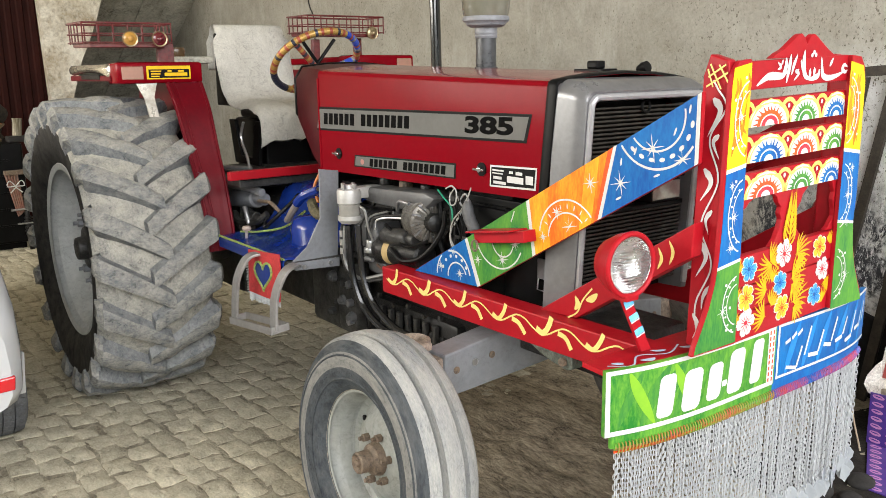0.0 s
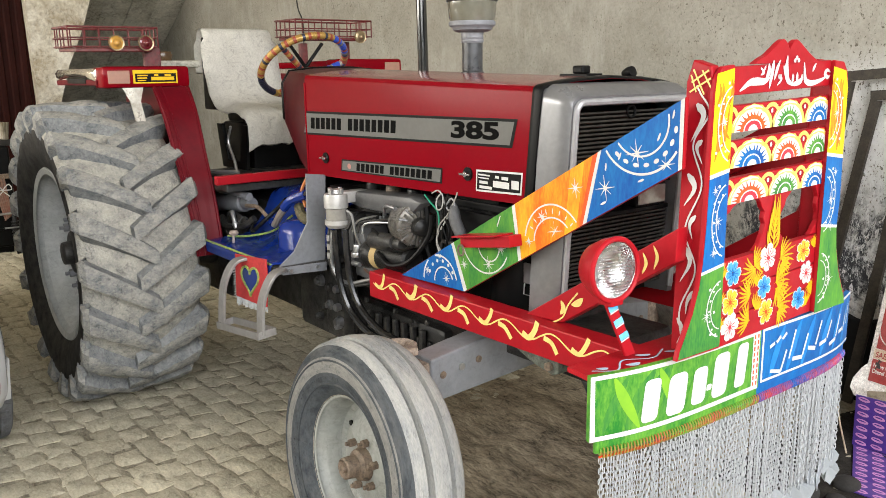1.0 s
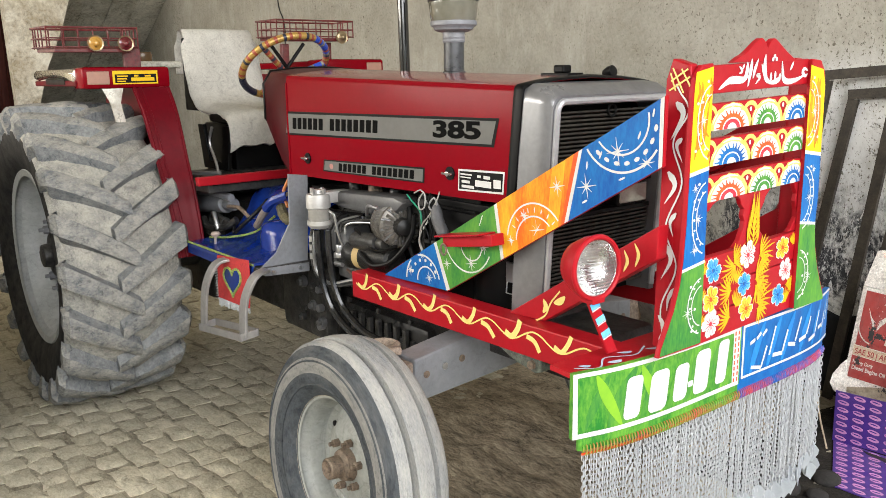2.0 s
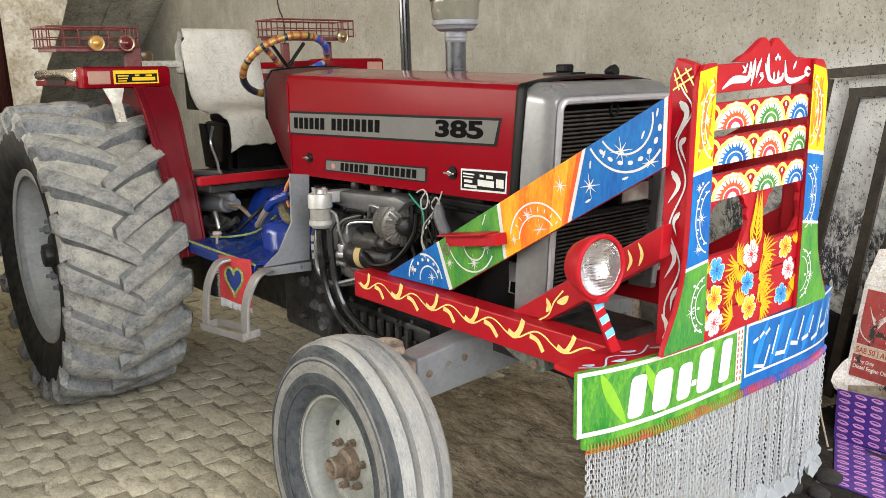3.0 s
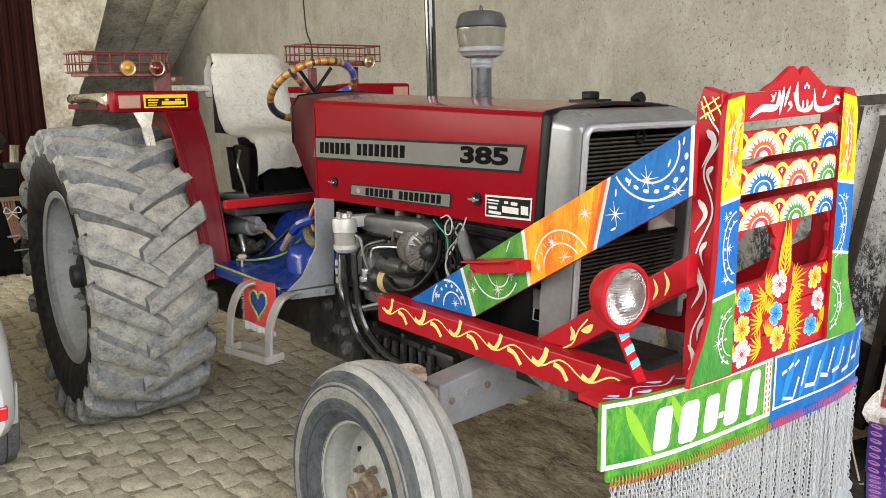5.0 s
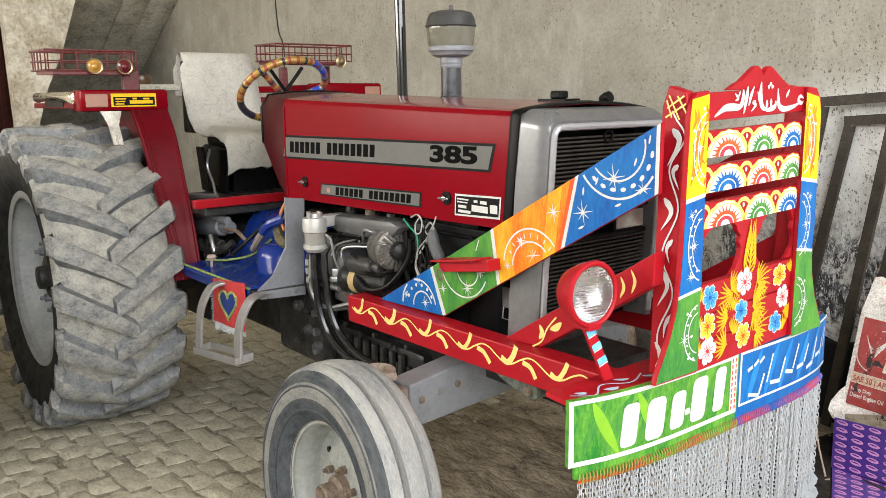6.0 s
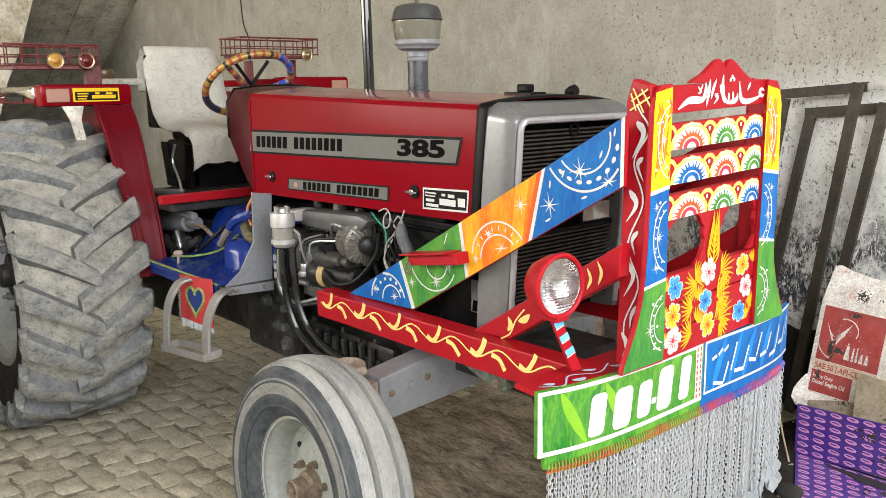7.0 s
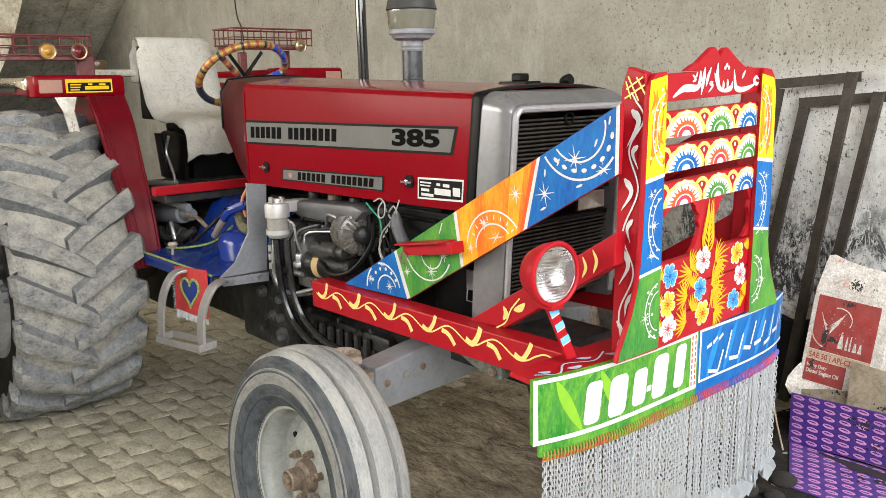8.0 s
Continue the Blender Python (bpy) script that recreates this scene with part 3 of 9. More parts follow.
def rear_wheel(m, sign):
    bm = BM()
    lathe(bm, [(0.395, 0.218), (0.425, 0.226), (0.432, 0.214), (0.405, 0.185), (0.385, 0.165), (0.374, 0.09), (0.368, 0.055),
               (0.30, 0.06), (0.22, 0.105), (0.19, 0.11), (0.0, 0.11), (0.0, 0.04), (0.365, -0.01), (0.385, -0.15), (0.43, -0.21), (0.40, -0.205), (0.375, -0.15),
               (0.355, -0.03), (0.355, 0.02), (0.36, 0.15), (0.38, 0.19)], 72)
    wheel = part("rear_wheel", bm, RIM, tractor, "grey painted wheel rim with heavy ribbed tyre", m, smooth=True)
    bm = BM()
    lathe(bm, [(0.418, 0.214), (0.44, 0.226), (0.50, 0.250), (0.57, 0.262), (0.598, 0.264), (0.612, 0.262)], 96)
    part("sidewall", bm, SIDEWALL, wheel, "black rubber sidewall", smooth='all')
    bm = BM()
    lathe(bm, [(0.612, 0.262), (0.638, 0.245), (0.664, 0.18), (0.682, 0.09), (0.688, 0.0), (0.682, -0.09), (0.664, -0.18), (0.638, -0.245), (0.612, -0.262), (0.58, -0.28), (0.50, -0.275), (0.41, -0.19)], 240)
    for v in bm.verts:
        k = 1 + 0.010 * noise.noise(v.co * 9) + 0.006 * noise.noise(v.co * 24)
        v.co.x, v.co.y = v.co.x * k, v.co.y * k
    part("tyre", bm, CAKED_RUBBER, wheel, "dusty grey rubber tyre", smooth='all')
    a, b = lug_mesh(1), lug_mesh(-1)
    first = [part("lug", a, [RUBBER, BARE_RUBBER], wheel, smooth=True), part("lug", b, [RUBBER, BARE_RUBBER], wheel, smooth=True)]
    n = 20
    for k in range(n):
        for s in (0, 1):
            mm = Matrix.Rotation(2 * math.pi * (k + 0.5 * s) / n, 4, 'Z')
            if sign < 0:
                mm = mm @ Matrix.Rotation(math.pi, 4, 'X')
            if k == 0:
                first[s].matrix_basis = mm
            else:
                again(first[s], "lug", mm, wheel)
    bm = BM()
    cyl(bm, (0, 0, 0.11), (0, 0, 0.145), 0.115, 0.105, 32, 0.006)
    cyl(bm, (0, 0, 0.14), (0, 0, 0.19), 0.062, 0.055, 24, 0.006)
    hub = part("hub", bm, MID_IRON, wheel, "greasy grey cast wheel hub", smooth=True)
    for k in range(8):
        t = 2 * math.pi * k / 8
        bm = BM()
        cyl(bm, (0.165 * math.cos(t), 0.165 * math.sin(t), 0.11), (0.165 * math.cos(t), 0.165 * math.sin(t), 0.145), 0.021, seg=6, bevel=0.003)
        cyl(bm, (0.165 * math.cos(t), 0.165 * math.sin(t), 0.14), (0.165 * math.cos(t), 0.165 * math.sin(t), 0.165), 0.010, seg=8)
        part("wheel_nut", bm, GREY_PAINT, wheel)
    for k in range(8):
        t = 2 * math.pi * (k + 0.5) / 8
        bm = BM()
        box(bm, (0.30, -0.03, 0.02), (0.372, 0.03, 0.07), 0.006, Matrix.Rotation(t, 4, 'Z'))
        part("rim_lug", bm, RIM, wheel)
    return wheel


WHEEL_Y = -0.84
rear_wheel(Matrix.Translation((0, WHEEL_Y, 0.735)) @ TO_RIGHT @ Matrix.Rotation(0.084, 4, 'Z'), 1)
rear_wheel(Matrix.Translation((0, -WHEEL_Y, 0.735)) @ TO_LEFT @ Matrix.Rotation(0.3, 4, 'Z'), 1)


# --- front wheels ---
def front_wheel(m):
    bm = BM()
    lathe(bm, [(0.214, 0.062), (0.226, 0.066), (0.230, 0.058), (0.222, 0.05), (0.205, 0.03), (0.196, 0.005), (0.19, -0.02), (0.17, -0.03),
               (0.12, 0.005), (0.105, 0.012), (0.0, 0.012), (0.0, 0.0), (0.12, -0.01), (0.20, -0.04), (0.226, -0.066), (0.215, -0.062),
               (0.195, -0.035), (0.19, 0.0), (0.20, 0.03)], 64)
    wheel = part("front_wheel", bm, RIM_FRONT, tractor, "pale grey rim with worn ribbed front tyre", m, smooth=True)
    bm = BM()
    lathe(bm, [(0.222, 0.0668), (0.2265, 0.0685), (0.2315, 0.064), (0.2325, 0.056), (0.228, 0.058), (0.224, 0.064)], 64)
    part("rim_edge", bm, mat("rust_stained_rim_edge", (0.42, 0.38, 0.31), (0.22, 0.17, 0.11), 0.7, scale=20, spread=0.4), wheel, "rust-stained tan rim edge", smooth=True)
    bm = BM()
    prof = [(0.218, 0.060), (0.236, 0.085), (0.258, 0.098), (0.275, 0.104), (0.298, 0.1075), (0.315, 0.108), (0.334, 0.1055), (0.345, 0.103), (0.366, 0.094), (0.378, 0.084)]
    lathe(bm, prof, 80)
    for f in bm.faces:
        r = f.calc_center_median().xy.length
        f.material_index = 1 if 0.296 < r < 0.345 else 0
    part("sidewall", bm, [FRONT_SIDE, FRONT_DUST], wheel, "grey rubber sidewall with worn moulded marks", smooth='all')
    bm = BM()
    tread = [(0.378, 0.084), (0.390, 0.070), (0.393, 0.052), (0.379, 0.043), (0.373, 0.037), (0.398, 0.033), (0.400, 0.000), (0.398, -0.024),
             (0.379, -0.032), (0.373, -0.039), (0.392, -0.044), (0.388, -0.070), (0.376, -0.086), (0.35, -0.103), (0.30, -0.108), (0.24, -0.085), (0.216, -0.06)]
    lathe(bm, tread, 80)
    for f in bm.faces:
        r = f.calc_center_median().xy.length
        f.material_index = 0 if r > 0.380 else 1
    part("tyre", bm, [FRONT_RUBBER, FRONT_DUST], wheel, "dusty grey three-rib rubber tyre", smooth=True)
    bm = BM()
    for r, h in ((0.262, 0.1005), (0.335, 0.1058)):
        tube(bm, [(r * math.cos(2 * math.pi * i / 64), r * math.sin(2 * math.pi * i / 64), h) for i in range(64)], 0.003, 6, closed=True)
    part("sidewall_bead", bm, FRONT_SIDE, wheel, smooth=True)
    # worn moulded marks round the sidewall, in runs with gaps
    bm = BM()
    for k in range(120):
        if k % 30 > 19:
            continue
        t = 2 * math.pi * k / 120
        box(bm, (0.279, -0.003, 0.1030), (0.289, 0.003, 0.1066), 0.0, Matrix.Rotation(t, 4, 'Z'))
    marks = part("moulded_mark", bm, FRONT_SIDE, wheel, "worn moulded sidewall marks")
    marks["kind"] = "stuff"
    bm = BM()
    lathe(bm, [(0.0, 0.090), (0.010, 0.090), (0.012, 0.078), (0.020, 0.078), (0.028, 0.088), (0.033, 0.084), (0.035, 0.045), (0.048, 0.036), (0.054, 0.012), (0.0, 0.012)], 32)
    part("hub", bm, RUST, wheel, "rusty greasy wheel hub", smooth=True)
    for k in range(6):
        t = 2 * math.pi * k / 6 + 0.3
        c = V((0.075 * math.cos(t), 0.075 * math.sin(t), 0.012))
        bm = BM()
        cyl(bm, c, c + V((0, 0, 0.022)), 0.0135, seg=6, bevel=0.003)
        cyl(bm, c + V((0, 0, 0.022)), c + V((0, 0, 0.034)), 0.007, seg=8)
        part("wheel_nut", bm, RUST, wheel, "rusty wheel nut")
    bm = BM()
    tube(bm, curve([(0.16, 0.03, 0.0), (0.175, 0.035, 0.03), (0.185, 0.04, 0.05)], 8), 0.006, 8)
    part("valve", bm, CHROME, wheel, "steel tyre valve")
    for k in range(4):
        t = 2 * math.pi * k / 4 + 0.9
        bm = BM()
        cyl(bm, (0.145 * math.cos(t), 0.145 * math.sin(t), -0.012), (0.145 * math.cos(t), 0.145 * math.sin(t), -0.006), 0.009, seg=12)
        part("rim_hole", bm, BLACK, wheel)
    return wheel


front_wheel(Matrix.Translation((2.28, -0.715, 0.402)) @ Matrix.Rotation(radians(-4), 4, 'X') @ TO_RIGHT)
front_wheel(Matrix.Translation((2.255, 0.705, 0.402)) @ Matrix.Rotation(radians(4), 4, 'X') @ TO_LEFT)


# --- bonnet ---
def hood_half(x):
    """Half width and edge height of the bonnet at x."""
    t = (x - 1.2) / 1.4
    return 0.29, 1.578 - 0.040 * t


def hood_ring(x, inset=0.0, low=None):
    w, z = hood_half(x)
    w -= inset
    z -= inset
    bot = low if low is not None else 1.172 + 0.016 * (x - 1.2)
    side = [(-w, bot), (-w, z - 0.016), (-w + 0.003, z - 0.005), (-w + 0.011, z + 0.001), (-w + 0.07, z + 0.010), (-w * 0.5, z + 0.018), (0, z + 0.024)]
    return [(x, y, zz) for y, zz in side] + [(x, -y, zz) for y, zz in side[-2::-1]]


bm = BM()


def lean(x, z):
    """The bonnet's front edge and the nose lean back towards the foot."""
    return x + max(0.0, min(1.0, (x - 2.2) / 0.37)) * (0.020 - 0.115 * max(0.0, 1.52 - z))


xs = [1.2 + 1.375 * i / 12 for i in range(13)]
loft(bm, [hood_ring(x) for x in xs] + [hood_ring(x, 0.006) for x in xs[::-1]] + [hood_ring(xs[0])], cap=False, closed=False)
for v in bm.verts:
    v.co.x = lean(v.co.x, v.co.z)
# upward faces get a pale, glossier red that imitates the reflected light
HOOD_TOP = mat("pale_sheen_red_paint", (0.20, 0.006, 0.012), (0.17, 0.010, 0.014), 0.16, scale=3, dust=0.30, dust_col=(0.36, 0.30, 0.27), spec=0.6, bump=0.04)
bm.normal_update()
for f in bm.faces:
    if f.normal.z > 0.8:
        f.material_index = 1
hood = part("hood", bm, [HOOD_RED, HOOD_TOP], tractor, "glossy red sheet-metal bonnet", smooth=True)
for y in (-0.2905, 0.2905):
    bm = BM()
    box(bm, (1.195, y - 0.004, 1.17), (1.206, y + 0.004, 1.55), 0.002)
    part("hood_seam", bm, HOOD_RED, hood)
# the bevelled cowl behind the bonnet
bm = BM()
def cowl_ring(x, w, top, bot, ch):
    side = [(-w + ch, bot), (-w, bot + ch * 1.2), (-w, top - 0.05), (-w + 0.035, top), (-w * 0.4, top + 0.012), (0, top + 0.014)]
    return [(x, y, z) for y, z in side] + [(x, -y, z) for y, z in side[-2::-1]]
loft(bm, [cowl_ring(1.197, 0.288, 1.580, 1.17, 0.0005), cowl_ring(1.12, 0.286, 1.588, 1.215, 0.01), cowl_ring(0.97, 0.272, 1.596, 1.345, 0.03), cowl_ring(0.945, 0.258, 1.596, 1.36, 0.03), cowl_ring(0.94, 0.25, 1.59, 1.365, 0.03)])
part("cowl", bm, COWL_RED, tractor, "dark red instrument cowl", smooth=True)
bm = BM()
tube(bm, [(0.938, y, z) for _, y, z in cowl_ring(0, 0.258, 1.596, 1.36, 0.03)], 0.008, 8)
part("cowl_trim", bm, BLACK, tractor, "black rubber cowl edging", smooth=True)

# --- nose: silver surround with a black grille ---
TRIM_SILVER = mat("pale_silver_trim", (0.46, 0.46, 0.47), (0.34, 0.34, 0.35), 0.35, metal=0.4, scale=20)

def nose_ring(x, w, top, bot, r=0.05):
    pts = []
    for cy, cz, a0 in ((-w + r, bot + 0.01, 180), (-w + r, top - r, 180), (w - r, top - r, 90), (w - r, bot + 0.01, 0)):
        if cz < top - r - 0.01:
            pts.append((x, -w if a0 == 180 else w, bot))
        else:
            for i in range(7):
                a = radians(a0 - 90 * i / 6)
                pts.append((x, cy + r * math.cos(a), cz + r * math.sin(a)))
    return pts


bm = BM()
rings = [[(lean(2.57, z) + 0.003 if z > 1.0 else 2.595, y, z) for _, y, z in nose_ring(2.578, 0.288, 1.548, 0.86)], nose_ring(2.655, 0.284, 1.540, 0.86), nose_ring(2.69, 0.272, 1.520, 0.86, 0.035), nose_ring(2.698, 0.266, 1.512, 0.86, 0.03), nose_ring(2.694, 0.246, 1.490, 0.86, 0.025), nose_ring(2.60, 0.232, 1.48, 0.86, 0.035)]
loft(bm, rings, cap=False, closed=False)
for v in bm.verts:
    if v.co.x > 2.59:
        v.co.x -= 0.07 * max(0.0, 1.52 - v.co.z)
part("grille_surround", bm, SILVER, tractor, "silver-grey painted grille surround", smooth=True)
bm = BM()
tube(bm, [(p[0] + 0.004 - 0.07 * max(0.0, 1.52 - p[2]), p[1], p[2]) for p in nose_ring(2.695, 0.250, 1.495, 0.88, 0.028)], 0.0105, 8)
part("grille_trim", bm, TRIM_SILVER, tractor, "bright metal grille trim", smooth=True)
bm = BM()
loft(bm, [hood_ring(x, d) for x, d in ((2.546, 0.0005), (2.546, -0.003), (2.552, -0.005), (2.572, -0.005), (2.580, -0.002), (2.580, 0.004))], cap=False, closed=False)
for v in bm.verts:
    v.co.x = lean(v.co.x, v.co.z)
part("hood_seal", bm, BLACK, tractor, "black rubber seal", smooth=True)
bm = BM()
box(bm, (2.54, -0.235, 0.86), (2.565, 0.235, 1.475))
part("grille_back", bm, BLACK, tractor, "black grille mesh backing")
slat = None
GRILLE_BLACK = mat("dusty_black_grille", (0.009, 0.0088, 0.008), (0.032, 0.028, 0.022), 0.55, scale=22, fine=120, spread=0.3, spec=0.25, dust=0.10)
for i in range(46):
    z = 0.900 + i * 0.0124
    if 1.145 < z < 1.235:
        continue
    m = Matrix.Translation((2.662 - 0.07 * (1.52 - z), 0, z)) @ rot_y(-24)
    if slat is None:
        bm = BM()
        box(bm, (-0.011, -0.232, -0.0032), (0.011, 0.232, 0.0032), 0.0012)
        slat = part("grille_slat", bm, GRILLE_BLACK, tractor, "black plastic grille bar", m)
    else:
        again(slat, "grille_slat", m, tractor)

# --- rear mudguards, one a side (s = -1: right, +1: left) ---
def fender(s):
    bm = BM()
    yi, yo = 0.475, 0.595
    arc = [(0.668, 0.765), (0.640, 0.90), (0.592, 1.075), (0.545, 1.19), (0.483, 1.365), (0.44, 1.45), (0.375, 1.535)]
    arc = [(p.x, p.z) for p in curve([(a, 0, b) for a, b in arc], 18)]
    rings = []
    for y0, y1 in ((yi, yo),):
        for x, z in arc:
            k = V((x, z - 0.72)).normalized() * 0.006
            o = y1 + 0.07 * max(0, z - 0.9)
            rings.append([(x, s * y0, z), (x - 0.012, s * (y0 + 0.03), z), (x - 0.020, s * o, z), (x - 0.020 - k.x, s * o, z - k.y), (x - k.x, s * y0, z - k.y)])
    loft(bm, rings)
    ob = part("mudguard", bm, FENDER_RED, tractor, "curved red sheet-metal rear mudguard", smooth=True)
    for d in (0.012, 0.040):
        bm = BM()
        tube(bm, [(x - 0.018, s * (yo + 0.07 * max(0, z - 0.9) - d), z) for x, z in arc], 0.007, 8)
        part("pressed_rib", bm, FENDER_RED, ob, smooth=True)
    # inner cheek that closes the mudguard towards the seat
    bm = BM()
    prism(bm, [(x, s * yi, z) for x, z in arc] + [(-0.55, s * yi, 1.56), (-0.62, s * yi, 1.0), (0.35, s * yi, 0.80)], (0, s * 0.008, 0))
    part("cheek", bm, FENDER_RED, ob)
    bm = BM()
    tube(bm, [(x, s * yi, z) for x, z in arc], 0.007, 8)
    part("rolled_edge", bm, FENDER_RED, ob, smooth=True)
    # top shelf with a lamp box at its front
    bm = BM()
    box(bm, (-0.60, s * 0.43, 1.585), (0.275, s * 0.83, 1.625), 0.012)
    part("shelf", bm, HOOD_RED, ob, smooth=True)
    bm = BM()
    box(bm, (0.12, s * 0.425, 1.532), (0.284, s * 0.835, 1.632), 0.016)
    lamp_box = part("lamp_box", bm, HOOD_RED, ob, "rounded red rear lamp housing", smooth=True)
    bm = BM()
    box(bm, (0.284, s * 0.715, 1.552), (0.291, s * 0.815, 1.612), 0.004)
    part("lens", bm, mat("clouded_amber_lens", (0.42, 0.22, 0.16), (0.34, 0.18, 0.13), 0.35, scale=20), lamp_box, "faded pink-brown plastic lamp lens")
    bm = BM()
    loft(bm, [[(x, s * (0.832 + d), 1.572 + l), (x, s * (0.850 + d), 1.585 + l), (x, s * (0.853 + d), 1.606), (x, s * (0.838 + d), 1.626), (x, s * (0.826 + d), 1.620), (x, s * (0.824 + d), 1.576 + l)]
              for x, d, l in [(-0.58, -0.012, 0.0), (-0.50, 0.0, 0.0), (-0.30, 0.006, 0.012), (-0.10, 0.006, 0.014), (0.06, 0.004, 0.004), (0.13, 0.0, -0.012), (0.17, -0.006, -0.018)]])
    bmesh.ops.bevel(bm, geom=[e for e in bm.edges if e.is_manifold and e.calc_face_angle(0) > 0.5], offset=0.003, segments=2, affect='EDGES', profile=0.5)
    part("side_trim", bm, mat("dented_bright_strip", (0.72, 0.68, 0.58), (0.50, 0.46, 0.38), 0.16, metal=0.9, scale=14, bump=0.5, depth=0.006), ob, "dented bright metal strip along the mudguard", smooth=True)
    bm = BM()
    box(bm, (-0.56, s * 0.822, 1.545), (0.19, s * 0.842, 1.572), 0.005)
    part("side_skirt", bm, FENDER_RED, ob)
    bm = BM()
    box(bm, (-0.32, s * 0.838, 1.553), (0.02, s * 0.846, 1.578), 0.003)
    part("slot", bm, BLACK, ob, "dark slot in the mudguard edge")
    return ob


right_guard = fender(-1)
left_guard = fender(1)
left_guard.location.z = 0.03
# sticker on the right lamp housing
F = Face((0.2845, -0.70, 1.552), (0, 1, 0), (0, 0, 1), (1, 0, 0))
bm = BM()
F.fill(bm, [(0, 0), (0.212, 0), (0.212, 0.062), (0, 0.062)], 0.001)
sticker = part("sticker", bm, YELLOW, right_guard, "yellow and black shop sticker with unreadable writing")
bm = BM()
F.fill(bm, [(0.01, 0.006), (0.205, 0.006), (0.205, 0.046), (0.01, 0.046)], 0.0016)
part("panel", bm, BLACK, sticker)
for a, b, w, h in ((0.02, 0.034, 0.05, 0.006), (0.02, 0.022, 0.045, 0.006), (0.02, 0.011, 0.04, 0.005), (0.085, 0.014, 0.11, 0.016), (0.10, 0.034, 0.02, 0.008), (0.15, 0.033, 0.03, 0.008)):
    bm = BM()
    F.fill(bm, [(a, b), (a + w, b), (a + w, b + h), (a, b + h)], 0.0022)
    part("writing_bar", bm, YELLOW, sticker)


# --- front guard frame ---
def rail(s):
    bm = BM()
    prism(bm, [(1.80, s * 0.385, 0.778), (3.06, s * 0.385, 0.790), (3.06, s * 0.385, 0.885), (1.80, s * 0.385, 0.874)], (0, -s * 0.075, 0), 0.004)
    return part("side_rail", bm, BRIGHT_RED, tractor, "red wooden side rail with yellow painted vine")


rail_right, rail_left = rail(-1), rail(1)
DIAG = [(1.935, 0.876), (2.30, 0.888), (3.121, 1.354), (3.123, 1.522)]


def diagonal(s):
    bm = BM()
    prism(bm, [(x, s * 0.335, z) for x, z in DIAG], (0, -s * 0.011, 0), 0.002)
    box(bm, (2.35, s * 0.300, 1.0), (3.09, s * 0.325, 1.03), 0.002, Matrix.Translation((2.35, 0, 1.0)) @ rot_y(-28.5) @ Matrix.Translation((-2.35, 0, -1.0)))
    return part("diagonal_board", bm, BRIGHT_RED, tractor, "slanted wooden board painted blue, green and orange")


diag_right, diag_left = diagonal(-1), diagonal(1)


def brace(s):
    bm = BM()
    prism(bm, [(2.585, s * 0.335, 0.878), (2.735, s * 0.335, 0.886), (3.112, s * 0.335, 1.127), (3.116, s * 0.335, 1.212)], (0, -s * 0.04, 0), 0.003)
    return part("lower_brace", bm, BRIGHT_RED, tractor, "red wooden lower brace with yellow strokes")


brace_right, brace_left = brace(-1), brace(1)


COLUMN = [(0.392, 0.902), (0.386, 0.925), (0.368, 0.958), (0.342, 1.01), (0.322, 1.07), (0.312, 1.13), (0.306, 1.22), (0.303, 1.33), (0.300, 1.45), (0.298, 1.53)]
SHIFT = {-1: 0.0, 1: 0.008}


def guard_post(s):
    """A side board and, on its front, a painted column that flares out at the foot."""
    bm = BM()
    prism(bm, [(3.075, s * 0.292, 0.89), (3.105, s * 0.292, 0.89), (3.112, s * 0.292, 0.92), (3.158, s * 0.292, 0.924), (3.158, s * 0.292, 1.55), (3.15, s * 0.285, 1.59), (3.10, s * 0.285, 1.605), (3.088, s * 0.292, 1.555)], (0, -s * 0.03, 0), 0.004)
    post = part("guard_post", bm, BRIGHT_RED, tractor, "red side board with white painted vine")
    bm = BM()
    out = COLUMN + [(0.290, 1.562), (0.268, 1.588), (0.222, 1.592), (0.222, 0.900)]
    prism(bm, [(3.156, s * y + (0.010 if s > 0 and z > 1.2 else 0.0), z + SHIFT[s]) for y, z in out], (0.014, 0, 0), 0.003)
    col = part("column", bm, BRIGHT_RED, post, "painted front column, yellow over blue over green")
    return post, col


post_right, col_right = guard_post(-1)
post_left, col_left = guard_post(1)
YL, YR = -0.2215, 0.2375
SLOPE = 0.031


def guard_board(name, z0, z1, label, x=3.157, t=0.022):
    """A sawn board across the guard; the whole guard stands a little higher on its left side."""
    bm = BM()
    prism(bm, [(x, YL, z0 + SLOPE * YL), (x, YR, z0 + SLOPE * YR), (x, YR, z1 + SLOPE * YR), (x, YL, z1 + SLOPE * YL)], (-t, 0, 0), 0.003)
    return part(name, bm, BRIGHT_RED, tractor, label)


top_board = guard_board("top_board", 1.526, 1.593, "red top board with white painted inscription")
b1 = guard_board("scallop_board", 1.437, 1.502, "board painted with scalloped rainbow arches")
b2 = guard_board("scallop_board", 1.351, 1.418, "board painted with scalloped rainbow arches")
b3 = guard_board("scallop_board", 1.263, 1.327, "board painted with scalloped rainbow arches")
bm = BM()
crest = curve([(0, -0.125, 1.592), (0, -0.095, 1.606), (0, -0.07, 1.6145), (0, -0.04, 1.632), (0, -0.012, 1.648), (0, 0.004, 1.652), (0, 0.019, 1.643)], 18) + [V((0, 0.030, 1.628))]
crest += curve([(0, 0.042, 1.643), (0, 0.058, 1.652), (0, 0.075, 1.647), (0, 0.105, 1.630), (0, 0.135, 1.614), (0, 0.165, 1.601), (0, 0.19, 1.594)], 18)
